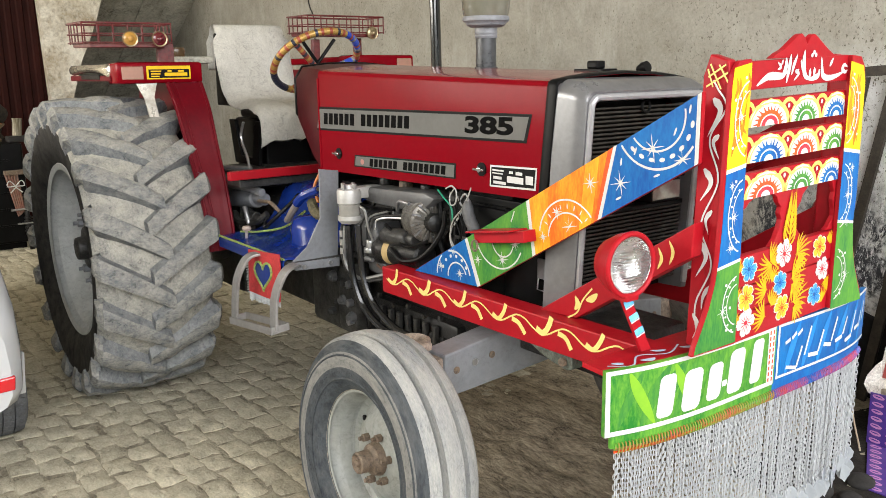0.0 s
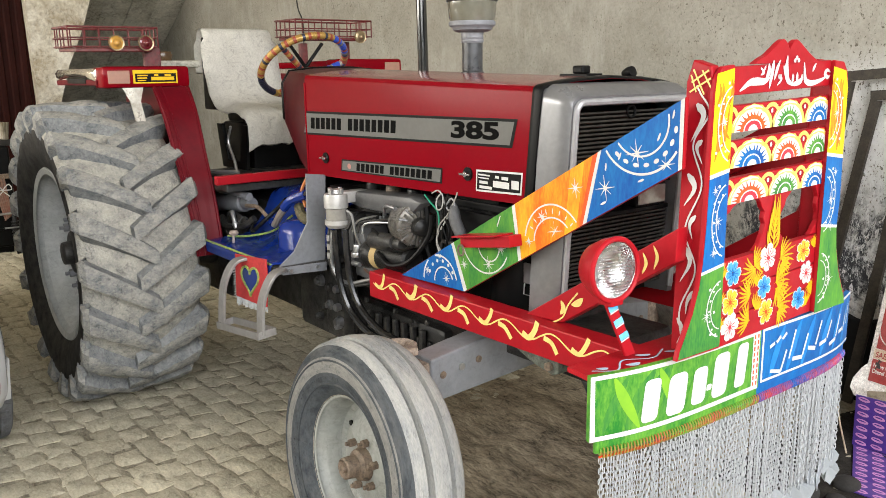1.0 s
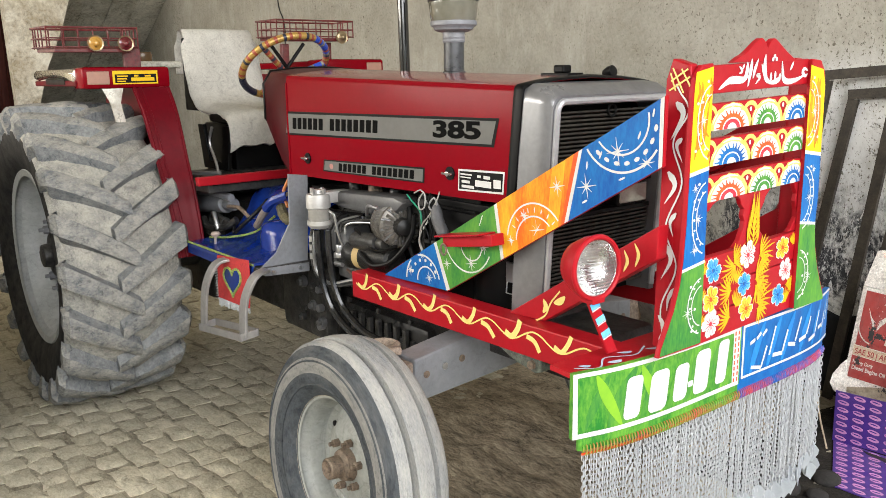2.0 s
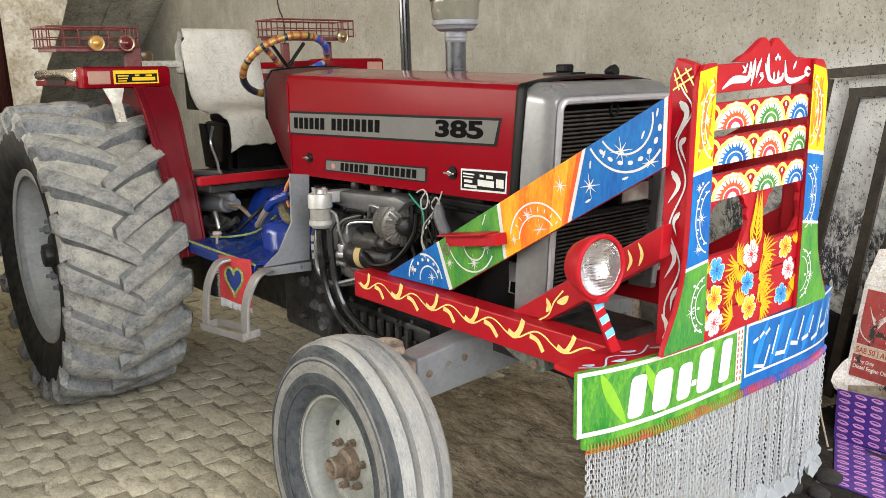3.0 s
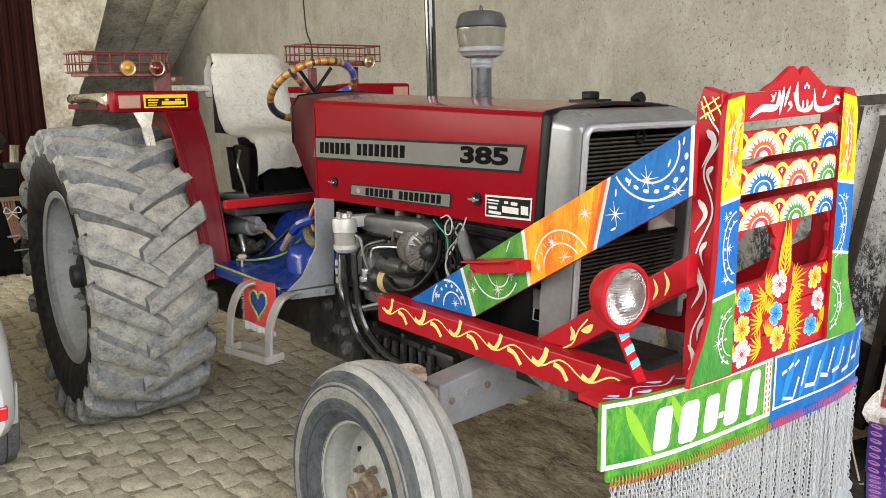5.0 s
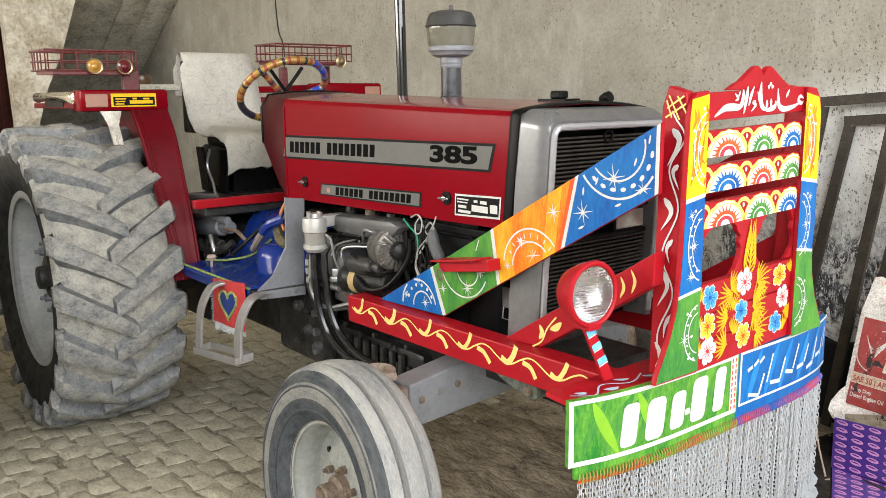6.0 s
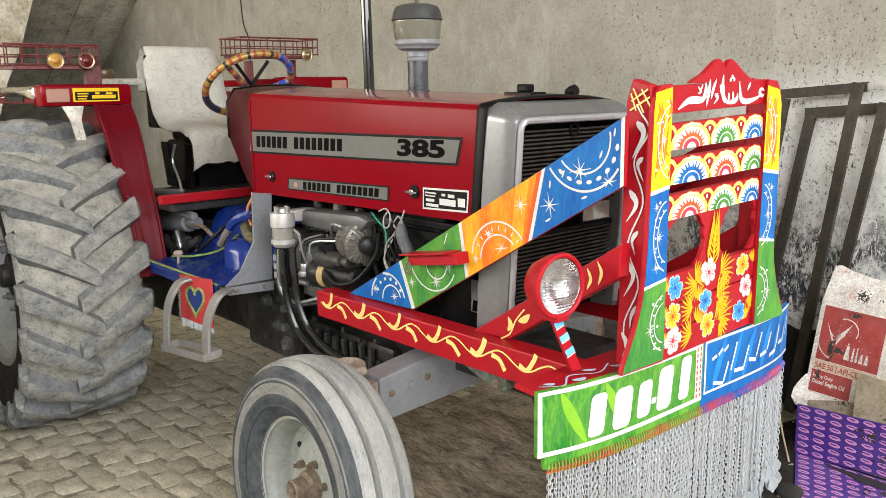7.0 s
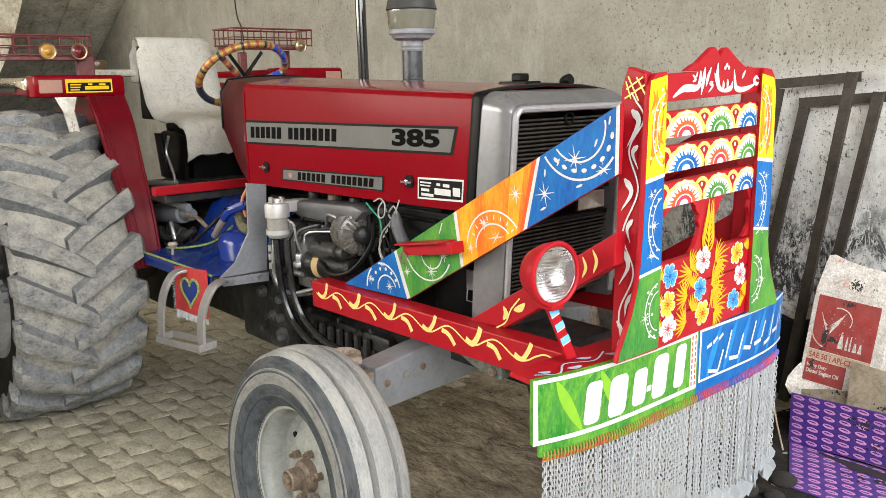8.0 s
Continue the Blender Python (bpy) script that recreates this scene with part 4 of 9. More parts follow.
prism(bm, [(3.156, p.y, p.z) for p in crest], (-0.016, 0, 0), 0.002)
part("crest", bm, BRIGHT_RED, tractor, "red double-lobed wooden crest")

# bumper: two boards, bowed forward and curved back at the ends
HB = 0.164


class Bow(Face):
    """The bowed face of a bumper board: a runs along its curve, b upwards."""

    def __init__(self, s):
        plan = curve([(3.086, s * 0.597, 0), (3.121, s * 0.47, 0), (3.141, s * 0.30, 0), (3.149, 0, 0)], 40)
        if s > 0:
            plan = plan[::-1]
        self.plan, self.run = plan, [0.0]
        for p, q in zip(plan, plan[1:]):
            self.run.append(self.run[-1] + (q - p).length)
        self.length, self.s = self.run[-1], s
        self.n, self.inside, self.coat = V((1, 0, 0)), None, 0

    def at(self, a, b, h=0.0):
        a = max(0.0, min(self.length, a))
        i = max(k for k in range(len(self.run) - 1) if self.run[k] <= a)
        p, q = self.plan[i], self.plan[i + 1]
        d = (q - p).normalized()
        p = p + d * (a - self.run[i])
        f = a / self.length
        z = (0.726 + 0.008 * f) if self.s < 0 else (0.734 - 0.010 * f)
        return V((p.x + d.y * h, p.y - d.x * h, z + b))

    def sheet(self, bm, b0, b1, t, a0=0.0, a1=None, h=0.0, n=28):
        """A bent board between two heights."""
        a1 = self.length if a1 is None else a1
        loft(bm, [[self.at(a, b0, h), self.at(a, b1, h), self.at(a, b1, h - t), self.at(a, b0, h - t)] for a in [a0 + (a1 - a0) * i / n for i in range(n + 1)]])
        return bm


BOW_R, BOW_L = Bow(-1), Bow(1)
LB = BOW_R.length
bump_right = part("bumper_board", BOW_R.sheet(BM(), 0.0, HB, 0.014), LIME, tractor, "green painted bumper board with white border", smooth=True)
bump_left = part("bumper_board", BOW_L.sheet(BM(), 0.0, HB, 0.014), BLUE, tractor, "blue painted bumper board with white border", smooth=True)
part("bumper_lip", BOW_R.sheet(BM(), -0.034, -0.001, 0.010, 0.02, LB, -0.004), LIME, tractor, "painted lower lip of the bumper, green with red ends", smooth=True)
part("bumper_lip", BOW_L.sheet(BM(), -0.030, -0.001, 0.010, 0.0, LB - 0.02, -0.004), BLUE, tractor, "painted lower lip of the bumper, blue with red ends", smooth=True)
bm = BM()
shelf = [BOW_R.at(LB * i / 12, HB - 0.014, -0.0145) for i in range(13)] + [BOW_L.at(LB * i / 12, HB - 0.014, -0.0145) for i in range(1, 13)]
shelf += [V((3.0, 0.585, shelf[-1].z)), V((3.0, -0.585, shelf[0].z))]
prism(bm, shelf, (0, 0, 0.012), 0.0)
part("bumper_top", bm, BRIGHT_RED, tractor, "red bumper shelf with pale blue strokes")
# --- headlights on striped stalks ---
def headlight(s):
    c = V((3.045, s * 0.475, 1.118))
    m = Matrix.Translation(c) @ Matrix.Rotation(radians(s * 4), 4, 'Z') @ rot_y(88)
    bm = BM()
    lathe(bm, [(0.0, -0.085), (0.03, -0.082), (0.058, -0.065), (0.074, -0.03), (0.079, -0.005), (0.079, 0.0), (0.074, 0.0), (0.074, -0.004)], 40)
    bowl = part("headlight", bm, BRIGHT_RED, tractor, "round headlight with red housing and clear lens", m, smooth=True)
    bm = BM()
    tube(bm, [(0.075 * math.cos(2 * math.pi * i / 40), 0.075 * math.sin(2 * math.pi * i / 40), 0.0) for i in range(40)], 0.007, 8, closed=True)
    part("bezel", bm, BRIGHT_RED, bowl, "red painted bezel", smooth=True)
    bm = BM()
    lathe(bm, [(0.0, -0.045), (0.012, -0.044), (0.035, -0.034), (0.055, -0.018), (0.069, 0.0)], 40)
    part("reflector", bm, REFLECTOR, bowl, "bright reflector", smooth='all')
    bm = BM()
    cyl(bm, (0, 0, -0.045), (0, 0, -0.012), 0.008, 0.006, 12)
    part("bulb", bm, WHITE_PAINT, bowl)
    bm = BM()
    lathe(bm, [(0.0, 0.013), (0.02, 0.012), (0.045, 0.008), (0.062, 0.003), (0.0695, -0.002)], 40)
    part("lens", bm, LENS_GLASS, bowl, "ribbed clear glass lens", smooth='all')
    base = V((3.06, s * 0.43, 0.90))
    p = c + V((-0.02, 0, -0.075))
    bm = BM()
    d = (p - base)
    side = V((0, 1, 0)) * 0.017
    fwd = d.cross(side).normalized() * 0.004
    prism(bm, [base - side - fwd, base + side - fwd, p + side - fwd, p - side - fwd], fwd * 2, 0.001)
    stalk = part("stalk", bm, BRIGHT_RED, tractor, "red flat-bar headlight stalk with pale blue bands")
    F2 = Face(base - fwd * 1.0, side, d, (1, 0, 0))
    bm = BM()
    bm2 = BM()
    for k in range(3):
        q = 0.045 + k * 0.038
        F2.fill(bm, [(-0.017, q - 0.004), (0.017, q + 0.004), (0.017, q + 0.020), (-0.017, q + 0.012)], 0.0015)
        F2.fill(bm2, [(-0.017, q - 0.008), (0.017, q), (0.017, q + 0.003), (-0.017, q - 0.005)], 0.0013)
    pieces("band", bm, LIGHT_BLUE, stalk, "pale blue band")
    pieces("band", bm2, WHITE_PAINT, stalk, "white band")
    bm = BM()
    box(bm, (p.x - 0.012, p.y - 0.022, p.z - 0.012), (p.x + 0.03, p.y + 0.022, p.z + 0.004), 0.003)
    part("bracket", bm, BRIGHT_RED, stalk)


g = bpy.data.materials.new("headlight_glass")
g.use_nodes = True
gb = g.node_tree.nodes["Principled BSDF"]
gb.inputs["Transmission Weight"].default_value, gb.inputs["Roughness"].default_value, gb.inputs["IOR"].default_value = 1.0, 0.02, 1.45
gw = g.node_tree.nodes.new("ShaderNodeTexWave")
gw.inputs["Scale"].default_value, gw.inputs["Distortion"].default_value = 38, 0.0
gbp = g.node_tree.nodes.new("ShaderNodeBump")
gbp.inputs["Strength"].default_value, gbp.inputs["Distance"].default_value = 0.8, 0.003
gtc = g.node_tree.nodes.new("ShaderNodeTexCoord")
g.node_tree.links.new(gtc.outputs["Object"], gw.inputs["Vector"])
g.node_tree.links.new(gw.outputs["Fac"], gbp.inputs["Height"])
g.node_tree.links.new(gbp.outputs[0], gb.inputs["Normal"])
LENS_GLASS = g
REFLECTOR = mat("bright_reflector", (0.90, 0.90, 0.89), (0.84, 0.84, 0.83), 0.27, metal=1.0, rvar=0.05)
headlight(-1)
headlight(1)

# --- front axle ---
TAN_RUST = mat("dusty_tan_rust", (0.36, 0.285, 0.225), (0.13, 0.095, 0.07), 0.75, scale=26, bump=0.6, spread=0.4, crease=0.3)
def axle_arm(s):
    bm = BM()
    prism(bm, [(2.36, s * 0.05, 0.60), (2.36, s * 0.475, 0.572), (2.36, s * 0.52, 0.60), (2.36, s * 0.52, 0.712), (2.36, s * 0.30, 0.742), (2.36, s * 0.05, 0.745)], (-0.10, 0, 0), 0.006)
    arm = part("axle_beam", bm, GREY_PAINT, tractor, "grey painted box-section front axle beam")
    for y, z in ((0.475, 0.655), (0.40, 0.665), (0.33, 0.675)):
        bm = BM()
        cyl(bm, (2.352, s * y, z), (2.3625, s * y, z), 0.012, seg=14)
        part("bolt_hole", bm, RUST if y != 0.40 else STEEL, arm)
    bm = BM()
    box(bm, (2.27, s * 0.50, 0.61), (2.35, s * 0.60, 0.70), 0.006)
    part("axle_end", bm, TAN_RUST, arm, "rusty bare inner axle end")
    bm = BM()
    lathe(bm, [(0.0, 0.070), (0.02, 0.070), (0.034, 0.084), (0.046, 0.090), (0.057, 0.084), (0.058, 0.070), (0.050, 0.062), (0.046, 0.040), (0.050, 0.010), (0.058, -0.005), (0.056, -0.1), (0.045, -0.13), (0.0, -0.13)], 20, Matrix.Translation((2.28, s * 0.585, 0.675)))
    box(bm, (2.31, s * 0.585 - 0.02, 0.74), (2.36, s * 0.585 + 0.02, 0.765), 0.006)
    part("kingpin", bm, TAN_RUST, arm, "rusty kingpin housing", smooth=True)
    bm = BM()
    tube(bm, [(2.28, s * 0.585, 0.62), (2.28, s * 0.60, 0.46), (2.28, s * 0.69, 0.405)], 0.035, 12)
    part("stub_axle", bm, DARK_IRON, arm, smooth=True)


axle_arm(-1)
axle_arm(1)
bm = BM()
box(bm, (2.10, -0.17, 0.64), (2.50, 0.17, 0.80), 0.03)
box(bm, (2.40, -0.17, 0.72), (2.74, 0.17, 0.78), 0.02)
part("front_bolster", bm, MID_IRON, tractor, "dusty cast iron axle bolster", smooth=True)

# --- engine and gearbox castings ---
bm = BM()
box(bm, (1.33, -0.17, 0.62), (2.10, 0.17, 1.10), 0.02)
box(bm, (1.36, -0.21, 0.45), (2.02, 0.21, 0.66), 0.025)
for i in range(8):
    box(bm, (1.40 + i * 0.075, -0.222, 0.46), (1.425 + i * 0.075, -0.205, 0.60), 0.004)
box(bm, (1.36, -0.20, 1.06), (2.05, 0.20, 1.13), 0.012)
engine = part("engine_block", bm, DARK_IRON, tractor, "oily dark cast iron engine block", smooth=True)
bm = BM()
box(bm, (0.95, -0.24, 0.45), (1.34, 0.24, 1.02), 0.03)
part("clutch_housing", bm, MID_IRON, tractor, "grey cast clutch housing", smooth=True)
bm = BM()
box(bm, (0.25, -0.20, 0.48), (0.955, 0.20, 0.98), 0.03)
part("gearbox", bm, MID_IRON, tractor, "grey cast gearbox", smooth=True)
bm = BM()
box(bm, (-0.40, -0.28, 0.42), (0.255, 0.28, 1.02), 0.04)
part("axle_housing", bm, MID_IRON, tractor, "grey cast rear axle housing", smooth=True)
bm = BM()
lathe(bm, [(0, -0.80), (0.10, -0.80), (0.10, -0.58), (0.15, -0.50), (0.16, -0.27), (0.16, 0.27), (0.15, 0.50), (0.10, 0.58), (0.10, 0.80), (0, 0.80)], 28, Matrix.Translation((0, 0, 0.735)) @ TO_LEFT)
part("rear_axle", bm, MID_IRON, tractor, "dusty cast axle tube", smooth=True)
bm = BM()
box(bm, (2.12, -0.225, 0.82), (2.34, 0.225, 1.49), 0.015)
part("radiator", bm, BLACK, tractor, "black radiator behind the grille")
bm = BM()
box(bm, (1.30, -0.25, 1.10), (2.56, 0.25, 1.13))
box(bm, (1.21, -0.26, 0.90), (1.24, 0.26, 1.56))
part("inner_panel", bm, BLACK, tractor)

# --- seat ---
SEAT_Y = 0.035
front = curve([(0.40, 0, 1.235), (0.415, 0, 1.30), (0.395, 0, 1.385), (0.30, 0, 1.425), (0.10, 0, 1.43), (0.0, 0, 1.455), (-0.06, 0, 1.53), (-0.10, 0, 1.68), (-0.13, 0, 1.80), (-0.17, 0, 1.835), (-0.215, 0, 1.80), (-0.205, 0, 1.60)], 48)
rings = []
for i, p in enumerate(front):
    ring = []
    for k in range(21):
        u = -1 + 2 * k / 20
        dip = 0.03 * abs(u) ** 5
        w = 0.222 - (0.02 if p.z > 1.78 else 0) * abs(u) ** 3
        fold = 0.009 * noise.noise(V((p.x * 7, u * 2.6, p.z * 7))) + 0.006 * noise.noise(V((p.x * 16 + u * 3, u * 3.2, p.z * 22))) + 0.004 * math.sin(u * 14 + p.z * 9) * (1 if p.x > 0.33 else 0.3) - 0.010 * max(0, 0.16 - abs(noise.noise(V((p.x * 3 + u, u * 2.4 - p.x * 5, p.z * 5 + 3))))) / 0.16
        x, z = p.x + fold * (1 if p.z > 1.46 or p.x > 0.38 else 0), p.z + fold * (1 if p.z <= 1.46 else 0)
        if p.x > 0.36:
            z += (0.4 * max(0, -u - 0.6) + 1.3 * max(0, u + 0.1) ** 1.3) * (1.30 - min(1.30, p.z))
        if p.z > 1.46:
            x -= dip
        else:
            z -= dip
        ring.append((x, SEAT_Y + u * w, z))
    rings.append(ring)
inner = [[(x - 0.010, y, z - 0.006) for x, y, z in r] for r in rings]
bm = BM()
loft(bm, rings + inner[::-1] + [rings[0]], cap=False, closed=False)
seat = part("seat", bm, SEAT_CLOTH, tractor, "padded driver's seat under a cream cloth cover", smooth='all')
bm = BM()
prism(bm, [(-0.205, SEAT_Y - 0.205, 1.40), (-0.03, SEAT_Y - 0.205, 1.40), (-0.085, SEAT_Y - 0.205, 1.53), (-0.125, SEAT_Y - 0.205, 1.68), (-0.155, SEAT_Y - 0.205, 1.79), (-0.20, SEAT_Y - 0.205, 1.79)], (0, 0.41, 0), 0.012)
cushion = part("back_pad", bm, BLACK, seat, "black seat back padding", smooth=True)
bm = BM()
box(bm, (0.0, SEAT_Y - 0.165, 1.34), (0.36, SEAT_Y + 0.20, 1.395), 0.02)
# added black box that darkens the gap under the seat
box(bm, (-0.16, SEAT_Y - 0.13, 1.06), (0.24, SEAT_Y + 0.15, 1.335), 0.02)
part("cushion", bm, BLACK, seat, "black seat padding over an added box that darkens the gap", smooth=True)
for y in (-0.17, 0.17):
    bm = BM()
    prism(bm, [(0.0, y, 1.10), (0.30, y, 1.10), (0.34, y, 1.33), (0.28, y, 1.33), (0.22, y, 1.14), (0.08, y, 1.14), (0.02, y, 1.33), (-0.05, y, 1.33)], (0, 0.02, 0), 0.003)
    part("seat_frame", bm, BLACK, seat, "black seat bracket")
bm = BM()
tube(bm, curve([(0.30, -0.24, 1.33), (0.27, -0.245, 1.25), (0.33, -0.245, 1.16), (0.36, -0.25, 1.11)], 14), 0.008, 8)
part("lever", bm, STEEL, seat, "worn steel seat lever", smooth=True)

# --- seat deck ---
bm = BM()
box(bm, (0.10, -0.47, 1.06), (0.75, 0.47, 1.10), 0.006)
deck = part("deck", bm, MID_IRON, tractor, "dusty steel driver's deck")
bm = BM()
box(bm, (0.75, -0.53, 1.102), (0.785, 0.53, 1.142), 0.005)
part("deck_edge", bm, BRIGHT_RED, deck, "red painted deck edge")

# --- steering wheel, wrapped in coloured tape ---
SW = Matrix.Translation((0.655, 0.0, 1.622)) @ rot_y(-40)
RS = 0.212
TAPES = [mat("gold_tape", (0.55, 0.36, 0.10), (0.35, 0.2, 0.05), 0.3, metal=0.4, scale=60), mat("rust_red_tape", (0.40, 0.07, 0.04), (0.22, 0.05, 0.03), 0.35, scale=60),
         mat("blue_tape", (0.02, 0.05, 0.35), (0.03, 0.08, 0.5), 0.3, scale=40), mat("silver_tape", (0.6, 0.58, 0.52), (0.4, 0.38, 0.34), 0.25, metal=0.6, scale=60), mat("dark_tape", (0.03, 0.035, 0.07), (0.02, 0.02, 0.03), 0.3, scale=40)]


def on_rim(a):
    return (RS * math.cos(a), RS * math.sin(a), 0)


bm = BM()
tube(bm, [on_rim(2 * math.pi * i / 64) for i in range(64)], 0.0155, 10, closed=True)
wheel = part("steering_wheel", bm, BLACK, tractor, "steering wheel wrapped in gold, red and blue tape", SW, smooth='all')
NW = 96
for k in range(NW):
    a0 = 2 * math.pi * k / NW
    deg = math.degrees(a0)
    if 20 < deg < 62:
        tape = (2, 2, 1, 2, 3, 2)[k % 6]
    elif 62 <= deg < 118:
        tape = (1, 1, 4, 1, 0)[k % 5]
    elif 205 < deg < 250:
        tape = 4
    elif 172 < deg < 182 or 140 < deg < 148:
        tape = 3
    else:
        tape = (0, 0, 4, 0, 1, 0, 0, 1)[k % 8]
    bm = BM()
    n = 5
    tube(bm, [on_rim(a0 + 2 * math.pi / NW * i / n) for i in range(n + 1)], [0.0168 + 0.0011 * (1 - abs(2 * i / n - 1)) for i in range(n + 1)], 10)
    part("tape_wrap", bm, TAPES[tape], wheel, smooth=True)
for a, tapes in ((1.45, (2, 3, 2, 2)), (3.45, (1, 0, 1, 1)), (5.4, (1, 4, 1, 0))):
    for j in range(12):
        bm = BM()
        f0, f1 = 1 - 0.8 * j / 12, 1 - 0.8 * (j + 1.02) / 12
        tube(bm, [(RS * f * math.cos(a), RS * f * math.sin(a), -0.07 * (1 - f)) for f in (f0, (f0 + f1) / 2, f1)], [0.0135, 0.0148, 0.0135], 10)
        part("spoke_wrap", bm, TAPES[tapes[j % 4]], wheel, smooth=True)
bm = BM()
lathe(bm, [(0.0, -0.04), (0.03, -0.042), (0.045, -0.055), (0.045, -0.09), (0.0, -0.10)], 24)
part("horn_button", bm, BLACK, wheel, smooth=True)
bm = BM()
tube(bm, [(1.03, 0.0, 1.30), (0.83, 0.0, 1.46), (0.70, 0.0, 1.565)], 0.022, 12)
part("steering_column", bm, BLACK, tractor, "black steering column", smooth=True)
bm = BM()
cyl(bm, (0.95, -0.14, 1.50), (0.86, -0.16, 1.515), 0.017, seg=16, bevel=0.004)
part("throttle_knob", bm, mat("red_plastic_grip", (0.5, 0.03, 0.03), (0.4, 0.02, 0.02), 0.4), tractor, "red plastic throttle grip", smooth=True)

# --- exhaust stack and air intake ---
bm = BM()
cyl(bm, (1.637, 0, 1.575), (1.615, 0, 2.60), 0.0205, seg=28)
part("exhaust_pipe", bm, BLACK_GLOSS, tractor, "glossy black upright exhaust pipe", smooth=True)
IT = Matrix.Translation((1.94, 0, 1.575)) @ Matrix.Diagonal((0.70, 0.70, 1, 1))
bm = BM()
lathe(bm, [(0.0, 0), (0.062, 0), (0.062, 0.008), (0.053, 0.010), (0.053, 0.112), (0.0, 0.112)], 36, IT)
intake = part("air_intake", bm, mat("scuffed_black_pipe", (0.014, 0.015, 0.017), (0.06, 0.063, 0.067), 0.28, scale=14, dust=0.03, spread=0.3, spec=0.5), tractor, "scuffed dark intake pipe with a clear dust bowl", smooth=True)
bm = BM()
lathe(bm, [(0.0, 0.11), (0.056, 0.11), (0.059, 0.116), (0.056, 0.122), (0.059, 0.128), (0.056, 0.134), (0.06, 0.15), (0.0, 0.15)], 36, IT)
part("clamp", bm, GREY_PAINT, intake, "grey sleeve", smooth=True)
bm = BM()
lathe(bm, [(0.0, 0.148), (0.078, 0.148), (0.10, 0.155), (0.104, 0.163), (0.119, 0.170), (0.121, 0.180), (0.117, 0.186), (0.0, 0.186)], 40, IT)
part("bowl_base", bm, GREY_PAINT, intake, "grey ring base", smooth=True)
bm = BM()
lathe(bm, [(0.0, 0.186), (0.114, 0.186), (0.120, 0.20), (0.126, 0.245), (0.126, 0.252), (0.0, 0.252)], 40, IT)
part("dust_bowl", bm, mat("dusty_clear_bowl", (0.17, 0.163, 0.125), (0.11, 0.105, 0.08), 0.15, scale=4, dust=0.0, coat=0.8), intake, "dusty clear plastic bowl", smooth=True)
bm = BM()
lathe(bm, [(0.0, 0.252), (0.128, 0.252), (0.133, 0.256), (0.128, 0.264), (0.122, 0.285), (0.108, 0.302), (0.07, 0.310), (0.012, 0.312), (0.008, 0.33), (0.0, 0.332)], 40, IT)
part("cap", bm, mat("dark_grey_cap", (0.03, 0.032, 0.035), (0.02, 0.021, 0.023), 0.42, scale=10, dust=0.15), intake, "dark grey domed cap", smooth=True)

# ---- painted decoration of the front guard ----
def paint(name, bm, material, parent, label=""):
    return part(name, bm, material, parent, label)


rnd = random.Random(4)




# --- slanted board: four colour fields, white and red dividers ---
F = Face((0, -0.335, 0), (1, 0, 0), (0, 0, 1), (0, -1, 0))


def low_z(x):
    return 0.888 + (x - 2.30) * (1.354 - 0.888) / (3.121 - 2.30) if x > 2.30 else 0.876 + (x - 1.935) * 0.012 / 0.365


def top_z(x):
    return 0.876 + (x - 1.935) * (1.522 - 0.876) / (3.123 - 1.935)


def band(x0t, x0b, x1t, x1b):
    """A field of the board between two slanting cuts (top and bottom x of each)."""
    pts = [(x0b, low_z(x0b) + 0.001), (x1b, low_z(x1b) + 0.001), (x1t, top_z(x1t) - 0.001), (x0t, top_z(x0t) - 0.001)]
    return pts


AMBER_PAINT = mat("amber_brushed_paint", (0.82, 0.42, 0.020), (0.74, 0.21, 0.012), 0.42, scale=6, stretch=(3.0, 3.0, 0.8), spread=0.3, world=True, spec=0.22)
fields = [
    (1.942, 1.942, 2.232, 2.295, BLUE), (2.245, 2.312, 2.525, 2.555, GREEN), (2.538, 2.568, 2.600, 2.63, AMBER_PAINT), (2.600, 2.63, 2.76, 2.74, ORANGE),
    (2.76, 2.74, 2.81, 2.785, AMBER_PAINT), (2.81, 2.785, 2.838, 2.795, ORANGE), (2.838, 2.795, 2.856, 2.808, MID_RED), (2.868, 2.822, 3.108, 3.108, BLUE)]
for k, (a, b, c, d, mt) in enumerate(fields):
    bm = BM()
    if k == 0:
        F.fill(bm, [(1.942, 0.8775), (2.295, 0.889), (2.232, top_z(2.232) - 0.001)], 0.001)
    else:
        F.fill(bm, band(a, b, c, d), 0.001)
    paint("paint_field", bm, mt, diag_right)
for a, b, c, d in ((2.232, 2.295, 2.245, 2.312), (2.525, 2.555, 2.538, 2.568), (2.856, 2.808, 2.868, 2.822), (3.108, 3.108, 3.119, 3.119)):
    bm = BM()
    F.fill(bm, band(a, b, c, d), 0.0013)
    paint("white_divider", bm, WHITE_PAINT, diag_right)
F.inside = lambda x, z: 1.95 < x < 3.106 and low_z(x) + 0.006 < z < top_z(x) - 0.006
bm = BM()
for c, r in (((2.78, 1.275), 0.028), ((2.705, 1.145), 0.030), ((2.60, 1.10), 0.016), ((2.655, 1.18), 0.020), ((2.985, 1.382), 0.036), ((2.885, 1.285), 0.034), ((3.075, 1.36), 0.024),
             ((2.10, 0.925), 0.022), ((2.205, 0.915), 0.022), ((2.17, 0.985), 0.015), ((2.42, 1.0), 0.028), ((2.48, 1.06), 0.022), ((2.30, 0.98), 0.02)):
    F.star(bm, c, r, 0.0045)
F.arc(bm, (2.99, 1.462), 0.132, 200, 372, 0.006, n=40)
F.arc(bm, (2.99, 1.462), 0.088, 200, 372, 0.005, n=40)
